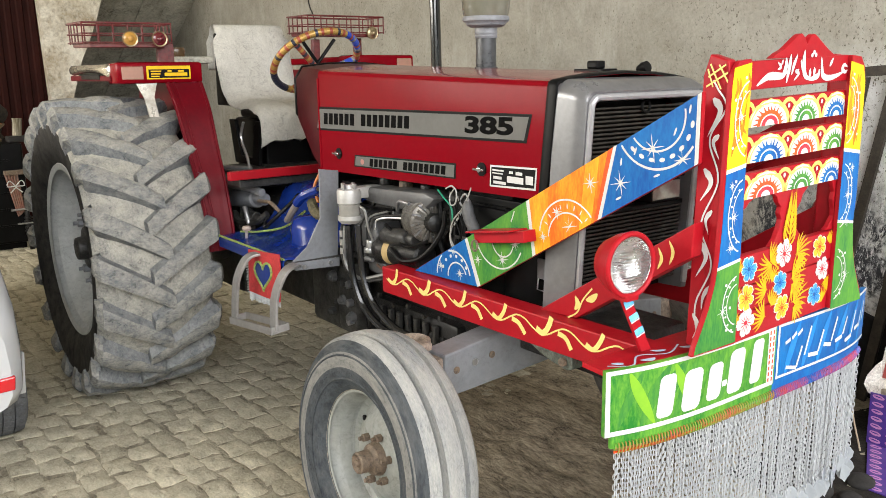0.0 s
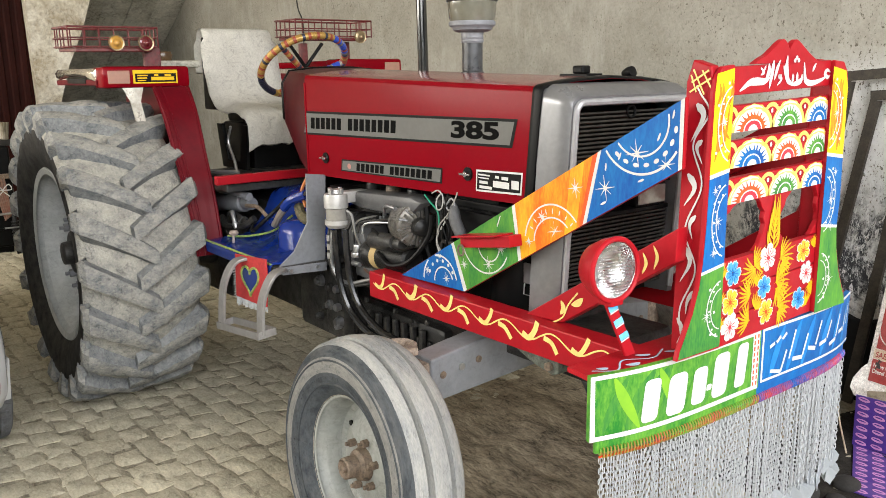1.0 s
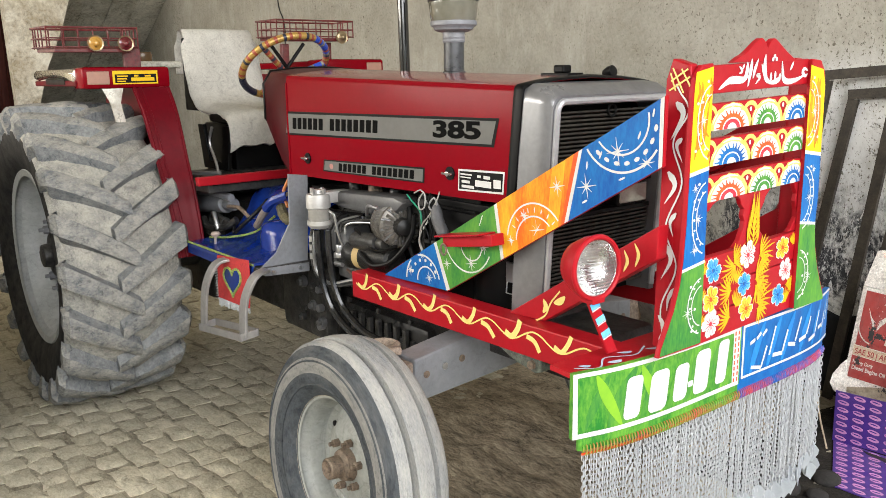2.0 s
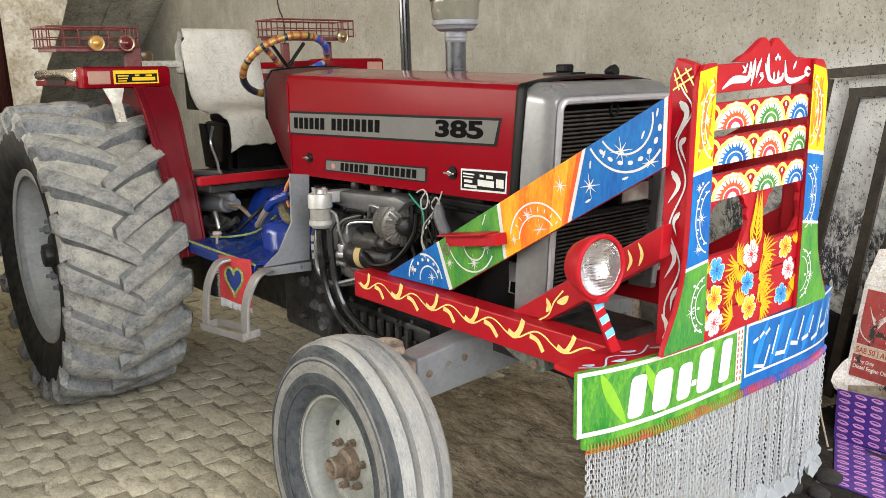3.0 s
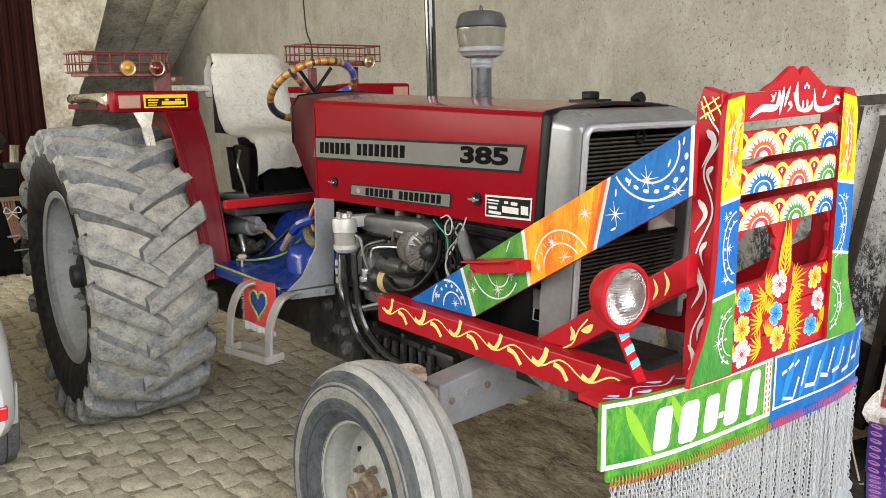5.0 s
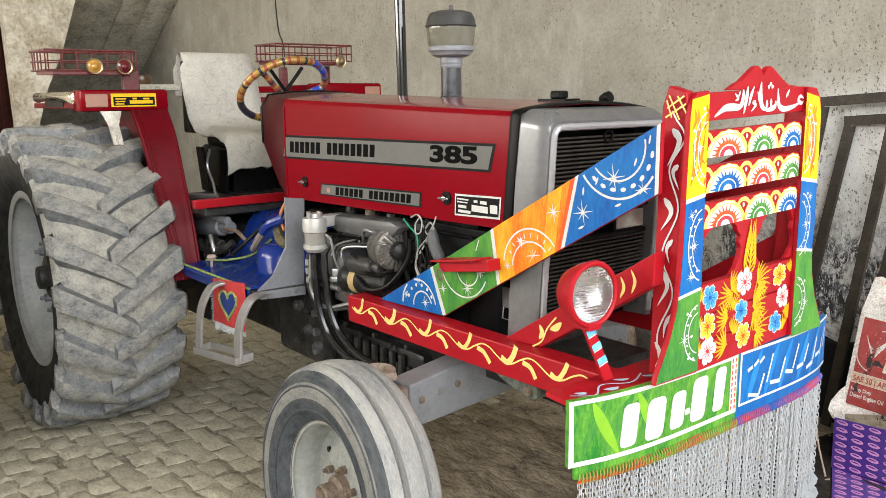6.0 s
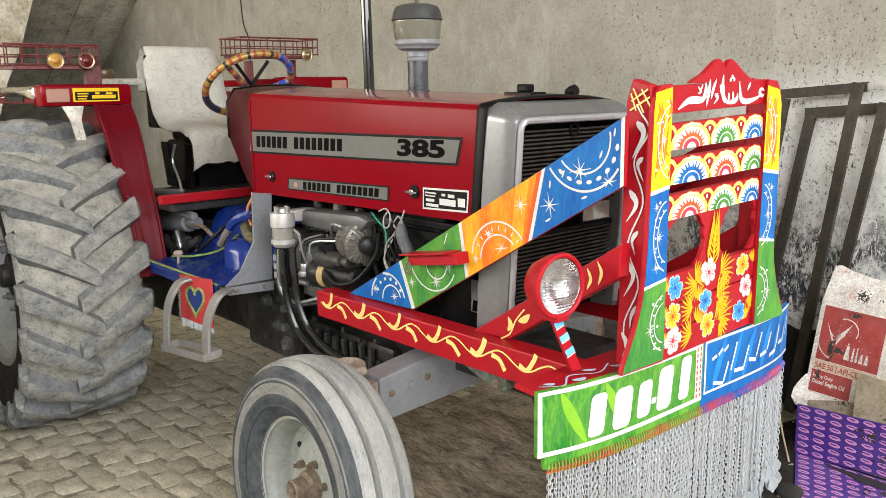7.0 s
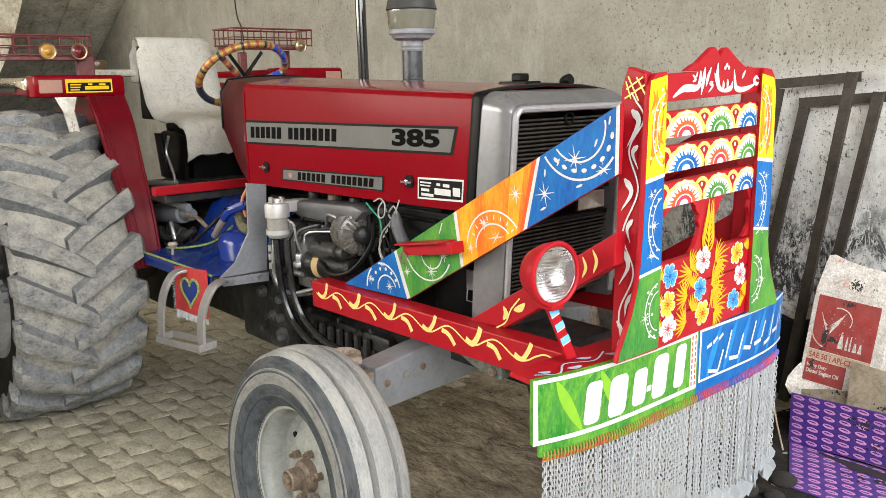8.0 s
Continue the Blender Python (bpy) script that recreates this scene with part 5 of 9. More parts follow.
for i in range(9):
    t = radians(215 + i * 17)
    F.dot(bm, (2.99 + 0.110 * math.cos(t), 1.462 + 0.110 * math.sin(t)), 0.009, r2=0.0055, turn=t + 1.57)
for (x, z), t in (((2.88, 1.245), 0.5), ((3.0, 1.315), 0.4), ((2.93, 1.37), 1.2), ((3.05, 1.425), 1.2), ((2.885, 1.34), 1.5), ((3.09, 1.48), 1.4)):
    F.dot(bm, (x, z), 0.011, r2=0.003, turn=t)
F.arc(bm, (2.70, 1.105), 0.115, 25, 175, 0.005)
F.arc(bm, (2.70, 1.105), 0.078, 30, 180, 0.0045)
for i in range(8):
    t = radians(45 + i * 16)
    F.dot(bm, (2.70 + 0.096 * math.cos(t), 1.105 + 0.096 * math.sin(t)), 0.008, r2=0.002, turn=t)
F.arc(bm, (2.17, 0.895), 0.092, 15, 180, 0.006)
F.arc(bm, (2.19, 0.90), 0.05, 20, 185, 0.0055)
for i in range(6):
    t = radians(35 + i * 25)
    F.dot(bm, (2.18 + 0.071 * math.cos(t), 0.90 + 0.071 * math.sin(t)), 0.006)
F.arc(bm, (2.40, 1.085), 0.115, 200, 335, 0.005)
F.arc(bm, (2.42, 1.06), 0.05, 180, 360, 0.0045)
F.stroke(bm, [(2.44, 1.12), (2.455, 1.155)], 0.004)
F.stroke(bm, [(2.46, 1.125), (2.475, 1.16)], 0.004)
pieces("white_motif", bm, WHITE_PAINT, diag_right, "white painted stars and crescents")
# red tool holder peg on the board
bm = BM()
box(bm, (2.345, -0.385, 1.048), (2.575, -0.3345, 1.082), 0.002, Matrix.Translation((2.345, 0, 1.04)) @ rot_y(-9) @ Matrix.Translation((-2.345, 0, -1.04)))
peg = part("tool_holder", bm, BRIGHT_RED, tractor, "short red wooden tool holder with an iron hook")
bm = BM()
box(bm, (2.335, -0.41, 1.082), (2.54, -0.3345, 1.087), 0.001, Matrix.Translation((2.345, 0, 1.04)) @ rot_y(-9) @ Matrix.Translation((-2.345, 0, -1.04)))
part("lip", bm, BRIGHT_RED, peg)
bm = BM()
tube(bm, [(2.352 + 0.014 * math.cos(2 * math.pi * i / 14), -0.392, 1.042 + 0.017 * math.sin(2 * math.pi * i / 14)) for i in range(14)], 0.0035, 6, closed=True)
part("hook", bm, RUST, peg, "small iron ring")

# iron bracket and bearer under the side rail
bm = BM()
prism(bm, [(2.585, -0.380, 0.787), (2.765, -0.380, 0.787), (2.768, -0.380, 0.752), (2.745, -0.380, 0.742), (2.66, -0.380, 0.758)], (0, 0.07, 0), 0.004)
bracket = part("rail_bracket", bm, mat("verdigris_iron", (0.13, 0.155, 0.125), (0.045, 0.040, 0.032), 0.7, scale=22, bump=0.6, spread=0.35, crease=0.4), tractor, "greenish weathered iron bracket")
bm = BM()
cyl(bm, (2.735, -0.380, 0.767), (2.735, -0.392, 0.767), 0.014, seg=6, bevel=0.002)
part("bolt", bm, RUST, bracket, "rusty bolt head")
bm = BM()
box(bm, (2.50, -0.335, 0.735), (3.05, -0.285, 0.776), 0.004)
part("rail_bearer", bm, DARK_IRON, tractor, "dark greasy iron bearer under the rail")

# --- yellow vine on the side rail and the lower brace ---
F = Face((1.80, -0.385, 0.778), (1, 0, 0.0095), (0, 0, 1), (0, -1, 0))
bm = BM()
vine = [(0.03 + 0.0325 * i, 0.060 + 0.0185 * math.cos((0.0325 * i - 0.141) * 32.4)) for i in range(36)]
F.stroke(bm, vine, 0.0050, 0.0012, n=120)
for k in range(6):
    # a hooked dab in every trough, a falling one after every crest
    a, fat = 0.075 + 0.1965 * k, 0.014 + 0.004 * (k % 3 == 1)
    F.stroke(bm, [(a - 0.034, 0.056), (a - 0.006, 0.047), (a + 0.017, 0.064 + 0.002 * k), (a + 0.029, 0.102 - 0.003 * (k % 2))], fat, 0.0016, n=14)
    b = 0.171 + 0.195 * k
    if k < 5:
        F.stroke(bm, [(b - 0.035, 0.061), (b - 0.004, 0.053), (b + 0.018 + 0.006 * (k % 2), 0.025)], 0.015, 0.0017, n=12)
paint("yellow_vine", bm, PALE_YELLOW, rail_right, "pale yellow painted vine")
F = Face((2.705, -0.335, 0.868), (0.84, 0, 0.54), (-0.54, 0, 0.84), (0, -1, 0))
bm = BM()
F.stroke(bm, [(0.0, 0.012), (0.05, 0.012), (0.09, 0.035), (0.14, 0.05)], 0.005, n=16)
F.stroke(bm, [(0.045, 0.022), (0.065, 0.032), (0.068, 0.055)], 0.018, 0.0018, n=8, taper=True)
F.stroke(bm, [(0.10, 0.03), (0.125, 0.025), (0.15, 0.03)], 0.02, 0.0018, n=8, taper=True)
F.stroke(bm, [(0.375, 0.012), (0.40, 0.03), (0.405, 0.058)], 0.010, 0.0018, n=8, taper=True)
F.stroke(bm, [(0.415, 0.008), (0.440, 0.03), (0.444, 0.060)], 0.010, 0.0018, n=8, taper=True)
pieces("yellow_motif", bm, PALE_YELLOW, brace_right, "pale yellow strokes")

# --- white vine on the side board ---
F = Face((3.080, -0.292, 0.89), (1, 0, 0), (0.012, 0, 1), (0, -1, 0))
bm = BM()
F.stroke(bm, [(0.030, 0.655), (0.043, 0.636), (0.069, 0.592), (0.030, 0.517), (0.060, 0.422), (0.020, 0.311), (0.056, 0.215), (0.018, 0.110), (0.030, 0.02)], 0.0046, 0.0012, n=90)
for a, b, c, w in (((0.034, 0.614), (0.054, 0.584), (0.023, 0.524), 0.019), ((0.055, 0.530), (0.041, 0.510), (0.059, 0.472), 0.013), ((0.020, 0.448), (0.041, 0.415), (0.013, 0.368), 0.017),
                   ((0.049, 0.350), (0.033, 0.324), (0.043, 0.290), 0.012), ((0.020, 0.273), (0.040, 0.233), (0.014, 0.179), 0.016), ((0.056, 0.164), (0.039, 0.134), (0.036, 0.100), 0.012), ((0.012, 0.085), (0.030, 0.055), (0.015, 0.02), 0.013)):
    P = curve([(*a, 0), (*b, 0), (*c, 0)], 16)
    F.coat += 1
    L_, R_ = [], []
    for i, p in enumerate(P):
        d = (P[min(i + 1, 16)] - P[max(i - 1, 0)]).normalized()
        q = w / 2 * (min(1.0, 0.35 + i * 0.22) if i < 4 else (1 - (i - 3) / 13) ** 0.8 + 0.03)
        L_.append((p.x - d.y * q, p.y + d.x * q))
        R_.append((p.x + d.y * q, p.y - d.x * q))
    for i in range(16):
        F.fill(bm, [L_[i], R_[i], R_[i + 1], L_[i + 1]], 0.0017)
paint("white_vine", bm, WHITE_PAINT, post_right, "white painted vine")
F.inside = None
bm = BM()
for a, b in (((0.012, 0.640), (0.068, 0.672)), ((0.016, 0.662), (0.062, 0.690)), ((0.02, 0.692), (0.052, 0.635)), ((0.044, 0.690), (0.070, 0.650)), ((0.014, 0.68), (0.03, 0.64))):
    F.stroke(bm, [a, b], 0.0042, 0.002)
pieces("yellow_strokes", bm, PALE_YELLOW, post_right)


# --- columns ---
def column_paint(s, col):
    F = Face((3.170, 0, 0), (0, 1, 0), (0, 0, 1), (1, 0, 0))
    o = COLUMN

    def edge(z):
        for (a, za), (b, zb) in zip(COLUMN, COLUMN[1:]):
            if za <= z <= zb:
                return a + (b - a) * (z - za) / (zb - za) - 0.003 + (0.010 if s > 0 and z > 1.2 else 0.0)
        return 0.29

    zw, zb = (1.329, 1.100) if s < 0 else (1.335, 1.140)

    def field(z0, z1, mt, name, extra=()):
        bm = BM()
        zs = [z0] + [z for _, z in o if z0 < z < z1 - 0.001] + [z1]
        pts = [(s * edge(z), z) for z in zs] + [(s * 0.2235, z1 + 0.012), (s * 0.2235, z0 + (0.012 if z0 > 0.95 else 0.0))]
        F.fill(bm, pts, 0.001)
        paint(name, bm, mt, col)
    field(0.906, zb, GREEN, "green_field")
    field(zb + 0.008, zw, BLUE, "blue_field")
    field(zw + 0.010, 1.572, YELLOW, "yellow_field")
    bm = BM()
    F.fill(bm, [(s * edge(zw), zw), (s * edge(zw), zw + 0.010), (s * 0.2225, zw + 0.022), (s * 0.2225, zw + 0.012)], 0.0012)
    F.fill(bm, [(s * edge(zb), zb), (s * edge(zb), zb + 0.008), (s * 0.2225, zb + 0.020), (s * 0.2225, zb + 0.012)], 0.0012)
    F.inside = lambda y, z: 0.2235 < s * y < edge(z) - 0.001 and 0.93 < z < 1.565
    for yc, zc, r, r2, w in ((0.225, 1.005, 0.060, 0.072, 0.004), (0.225, 1.005, 0.044, 0.052, 0.0032), (0.225, 1.225, 0.058, 0.088, 0.004), (0.225, 1.225, 0.042, 0.066, 0.0032), (0.222, 1.455, 0.056, 0.088, 0.004), (0.222, 1.455, 0.040, 0.066, 0.0032)):
        F.arc(bm, (s * yc, zc), r, *((100, 260) if s < 0 else (-80, 80)), w, n=26, r2=r2)
    for zc in (1.005, 1.225, 1.455):
        for k in range(7):
            t = radians(-66 + 22 * k)
            F.dot(bm, (s * (0.225 + 0.051 * math.cos(t)), zc + 0.069 * math.sin(t)), 0.0042, 0.0023, r2=0.003, n=8)
    for z in (0.945, 1.0, 1.06, 1.15, 1.19, 1.27, 1.31, 1.39, 1.50, 1.55):
        F.dot(bm, (s * (0.262 + 0.02 * math.sin(z * 60)), z), 0.005, r2=0.004, n=8)
    for c, r in (((s * 0.285, 0.995), 0.022), ((s * 0.26, 1.225), 0.02), ((s * 0.27, 1.15), 0.016), ((s * 0.255, 1.46), 0.016), ((s * 0.275, 1.30), 0.014)):
        F.star(bm, c, r, 0.003)
    pieces("white_motif", bm, WHITE_PAINT, col, "white painted dots and curls")
    bm = BM()
    F.stroke(bm, [(s * 0.23, 1.42), (s * 0.262, 1.45), (s * 0.255, 1.52)], 0.012, 0.0014, n=10, taper=True)
    F.stroke(bm, [(s * 0.275, 1.39), (s * 0.250, 1.42), (s * 0.235, 1.50)], 0.010, 0.0014, n=10, taper=True)
    if s > 0:
        F.stroke(bm, [(0.27, 1.36), (0.28, 1.45), (0.262, 1.57)], 0.022, 0.0013, n=12, taper=True)
        F.stroke(bm, [(0.24, 1.37), (0.235, 1.45), (0.245, 1.55)], 0.014, 0.0013, n=12, taper=True)
    for k, (y0, z0, ln, w) in enumerate(((0.285, 1.37, 0.10, 0.014), (0.272, 1.43, 0.12, 0.016), (0.240, 1.50, 0.06, 0.012), (0.286, 1.50, 0.05, 0.010), (0.232, 1.37, 0.06, 0.010))):
        F.stroke(bm, [(s * y0, z0), (s * (y0 - 0.012), z0 + ln * 0.5), (s * (y0 - 0.006), z0 + ln)], w, 0.00115 + k * 0.00003, n=10, taper=True)
    pieces("orange_stroke", bm, ORANGE, col)


column_paint(-1, col_right)
column_paint(1, col_left)


# --- scalloped boards ---
def scallops(board, z0, z1, cols, left):
    F = Face((3.157, 0, z0), (0, 1, SLOPE), (0, 0, 1), (1, 0, 0))
    hgt = z1 - z0
    y_, r_, w_ = BM(), BM(), BM()
    spots = (left, left + 0.160, left + 0.305)
    # link arches between and beside the large ones
    for c, r in ((left - 0.092, 0.026), (left + 0.082, 0.030), (left + 0.234, 0.026), (left + 0.372, 0.020)):
        a0, a1 = (0, 130) if c < -0.2 else (60, 180) if c > 0.20 else (0, 180)
        F.arc(y_, (c, hgt * 0.50), r, a0, a1, 0.011, 0.0010, 12, r2=hgt * 0.40)
        if -0.2 < c < 0.2:
            F.dot(w_, (c, hgt * 0.66), 0.005, 0.0012, r2=0.006)
    layers = {}
    for c, mt, wd in zip(spots, cols, (0.090, 0.076, 0.070)):
        right = min(1.0, (0.236 - c) / wd)

        def half(r, rz, b, h, n=22, wob=0.0):
            pts = [(c + min(right * wd, wd * r * math.cos(math.pi * i / n)), 0.001 + hgt * rz * math.sin(math.pi * i / n) * (1 + wob * math.sin(i * 2.3 + c * 40))) for i in range(n + 1)]
            F.fill(b, pts, h)
        b = layers.setdefault(mt.name, (BM(), mt))[0]
        half(1.0, 0.97, y_, 0.0014, wob=0.03)
        half(0.84, 0.80, w_, 0.0017, wob=0.03)
        # pointed petals of colour on the white ring
        for i in range(12):
            t = math.pi * (i + 0.5) / 12 + rnd.uniform(-0.04, 0.04)
            if math.cos(t) * 0.8 > right:
                continue
            tip = rnd.uniform(0.74, 0.86)
            F.fill(b, [(c + wd * 0.52 * math.cos(t - 0.10), 0.002 + hgt * 0.50 * math.sin(t - 0.10)), (c + wd * tip * math.cos(t + 0.06), 0.002 + hgt * (tip - 0.04) * math.sin(t + 0.06)), (c + wd * 0.52 * math.cos(t + 0.10), 0.002 + hgt * 0.50 * math.sin(t + 0.10))], 0.0019 + 0.00001 * i)
        half(0.58, 0.56, b, 0.0021)
        half(0.44, 0.42, w_, 0.0024)
        half(0.39, 0.36, r_ if mt is ORANGE or mt is MID_RED else b, 0.0027)
        half(0.22, 0.22, w_, 0.0030)
        # white dabs along the crown of the arch
        F.stroke(w_, [(c + wd * 0.93 * math.cos(t), hgt * 0.91 * math.sin(t)) for t in [radians(62 + 7 * i) for i in range(9)]], 0.006, 0.0020, taper=True)
        F.stroke(w_, [(c + wd * 0.93 * math.cos(t), hgt * 0.91 * math.sin(t)) for t in [radians(135 + 6 * i) for i in range(6)]], 0.004, 0.0020, taper=True)
    pieces("yellow_arch", y_, ARCH_YELLOW, board)
    pieces("white_arch", w_, WHITE_PAINT, board)
    pieces("red_arch", r_, GUARD_CRIMSON, board)
    for b, mt in layers.values():
        pieces("colour_arch", b, mt, board)


ARCH_YELLOW = mat("buff_yellow_paint", (0.86, 0.60, 0.17), (0.84, 0.44, 0.08), 0.45, scale=30, spread=0.35, spec=0.22)
GUARD_CRIMSON = mat("crimson_paint", (0.52, 0.02, 0.05), (0.62, 0.05, 0.05), 0.45, scale=20, spec=0.22)
scallops(b1, 1.437, 1.502, (MID_RED, GREEN, BLUE), -0.118)
scallops(b2, 1.351, 1.418, (BLUE, MID_RED, GREEN), -0.113)
scallops(b3, 1.263, 1.327, (MID_RED, GREEN, BLUE), -0.116)

# --- inscription on the top board, drawn with brush strokes ---
F = Face((3.157, 0, 0), (0, 1, SLOPE), (0, 0, 1), (1, 0, 0))
bm = BM()
strokes = [
    ([(0.232, 1.561), (0.214, 1.568), (0.204, 1.558), (0.219, 1.549), (0.231, 1.554)], 0.010),
    ([(0.215, 1.552), (0.176, 1.5415), (0.134, 1.538), (0.110, 1.546), (0.103, 1.566), (0.098, 1.592)], 0.013),
    ([(0.156, 1.588), (0.147, 1.577), (0.140, 1.567)], 0.008),
    ([(0.091, 1.562), (0.087, 1.547), (0.066, 1.541), (0.040, 1.5385)], 0.012),
    ([(0.067, 1.568), (0.068, 1.557), (0.066, 1.545)], 0.009),
    ([(0.047, 1.566), (0.048, 1.553), (0.046, 1.542)], 0.009),
    ([(0.018, 1.612), (0.016, 1.583), (0.025, 1.551), (0.052, 1.538)], 0.014),
    ([(0.002, 1.588), (0.011, 1.570), (0.018, 1.556)], 0.008),
    ([(-0.003, 1.565), (-0.017, 1.562), (-0.004, 1.555), (-0.023, 1.540)], 0.008),
    ([(-0.014, 1.602), (-0.028, 1.577), (-0.036, 1.554)], 0.010),
    ([(-0.043, 1.603), (-0.047, 1.575), (-0.057, 1.535)], 0.012),
    ([(-0.063, 1.596), (-0.063, 1.574), (-0.075, 1.556)], 0.012),
    ([(-0.057, 1.562), (-0.079, 1.5535), (-0.116, 1.5545), (-0.143, 1.5525), (-0.182, 1.535)], 0.016),
    ([(-0.099, 1.587), (-0.085, 1.575), (-0.098, 1.569)], 0.007),
    ([(-0.077, 1.592), (-0.080, 1.585), (-0.084, 1.579)], 0.006)]
for k, (p, w) in enumerate(strokes):
    F.stroke(bm, p, w * 1.2, 0.0012 + k * 0.00005, n=18, taper=True)
for c in ((0.060, 1.605), (0.052, 1.598), (0.069, 1.598)):
    F.dot(bm, c, 0.0055, 0.0022)
pieces("inscription", bm, WHITE_PAINT, top_board, "white hand-painted inscription")

# --- fretwork between the windows, and the four flower planks ---
def guard_panel(name, pts, label, x=3.148):
    bm = BM()
    prism(bm, [(x - 0.007, y, z) for y, z in pts], (0.014, 0, 0), 0.002)
    return part(name, bm, BRIGHT_RED, tractor, label)


fret = guard_panel("fretwork", [(-0.075, 1.262), (-0.055, 1.25), (-0.048, 1.235), (-0.033, 1.222), (-0.038, 1.205), (-0.029, 1.19), (-0.036, 1.165), (-0.045, 1.15), (-0.050, 1.14), (-0.072, 1.122),
                                (0.078, 1.122), (0.063, 1.14), (0.048, 1.155), (0.040, 1.175), (0.036, 1.19), (0.045, 1.21), (0.060, 1.228), (0.066, 1.245), (0.092, 1.265)], "cut-out red fretwork with yellow flame")
guard_panel("fret_edge", [(-0.2215, 1.256), (-0.150, 1.258), (-0.175, 1.248), (-0.188, 1.236), (-0.206, 1.230), (-0.210, 1.212), (-0.2185, 1.20), (-0.2185, 1.15), (-0.206, 1.136), (-0.190, 1.117), (-0.2215, 1.117)], "cut-out red edge beside the window")
guard_panel("fret_edge", [(0.2375, 1.270), (0.206, 1.269), (0.216, 1.25), (0.226, 1.235), (0.219, 1.215), (0.229, 1.19), (0.230, 1.168), (0.212, 1.150), (0.206, 1.14), (0.188, 1.132), (0.2375, 1.132)], "cut-out red edge beside the window")
planks = []
for z0, z1 in ((1.042, 1.122), (0.974, 1.039), (0.900, 0.971)):
    planks.append(guard_board("flower_plank", z0, z1, "red plank painted with bright flowers"))
FLOWER_BLUE = mat("sky_blue_petal_paint", (0.10, 0.42, 0.78), (0.04, 0.20, 0.58), 0.42, scale=60, spread=0.4, spec=0.22)
FLOWER_YELLOW = mat("golden_petal_paint", (0.88, 0.56, 0.05), (0.86, 0.42, 0.03), 0.42, scale=60, spread=0.4, spec=0.22)
LEAF_YELLOW = mat("ochre_leaf_paint", (0.76, 0.44, 0.010), (0.55, 0.30, 0.012), 0.45, scale=50, spread=0.4, spec=0.22)
flowers_at = [(-0.009, 1.097, WHITE_PAINT, 0.036), (-0.164, 1.080, FLOWER_BLUE, 0.033), (0.163, 1.092, FLOWER_YELLOW, 0.032), (0.185, 1.026, WHITE_PAINT, 0.031), (-0.020, 1.022, FLOWER_BLUE, 0.032),
              (-0.169, 1.006, FLOWER_YELLOW, 0.033), (-0.003, 0.950, FLOWER_YELLOW, 0.033), (0.155, 0.959, FLOWER_BLUE, 0.032), (-0.165, 0.940, WHITE_PAINT, 0.035)]
F = Face((3.157, 0, 0), (0, 1, 0), (0, 0, 1), (1, 0, 0))
leaf = BM()


def frond(c, ang, ln):
    """A fan of slim brush-drawn fingers on a short stem."""
    for k in range(9):
        t = ang + (k - 4) * 0.27
        q = 1.12 * ln * (1 - 0.06 * abs(k - 4)) * rnd.uniform(0.88, 1.08)
        s0 = 0.25 * abs(k - 4) / 4
        a = (c[0] + ln * 0.35 * s0 * math.cos(ang), c[1] + ln * 0.35 * s0 * math.sin(ang))
        F.stroke(leaf, [a, (a[0] + 0.55 * q * math.cos(t + 0.10), a[1] + 0.55 * q * math.sin(t + 0.10)), (a[0] + q * math.cos(t), a[1] + q * math.sin(t))], 0.0058, 0.0011 + k * 0.00003, n=7, taper=True)


for c, a, ln in (((-0.075, 1.083), 0.5, 0.062), ((-0.060, 1.078), 3.5, 0.062), ((0.045, 1.086), 0.35, 0.070), ((0.050, 1.070), 5.7, 0.05), ((0.215, 1.092), 1.2, 0.035), ((-0.212, 1.070), 1.5, 0.038),
                 ((-0.075, 1.012), 2.9, 0.06), ((-0.060, 1.028), 0.9, 0.045), ((0.030, 1.022), 0.25, 0.078), ((0.035, 1.008), 5.6, 0.06), ((-0.212, 1.000), 1.7, 0.04), ((0.215, 1.000), 4.8, 0.035),
                 ((-0.075, 0.940), 2.8, 0.062), ((-0.055, 0.962), 1.0, 0.05), ((0.045, 0.955), 0.3, 0.075), ((0.050, 0.940), 5.8, 0.05), ((0.205, 0.965), 0.6, 0.04), ((-0.212, 0.935), 1.7, 0.04), ((0.20, 0.93), 2.0, 0.04)):
    frond(c, a, ln)
paint("yellow_leaves", leaf, LEAF_YELLOW, planks[0], "yellow painted leaves")
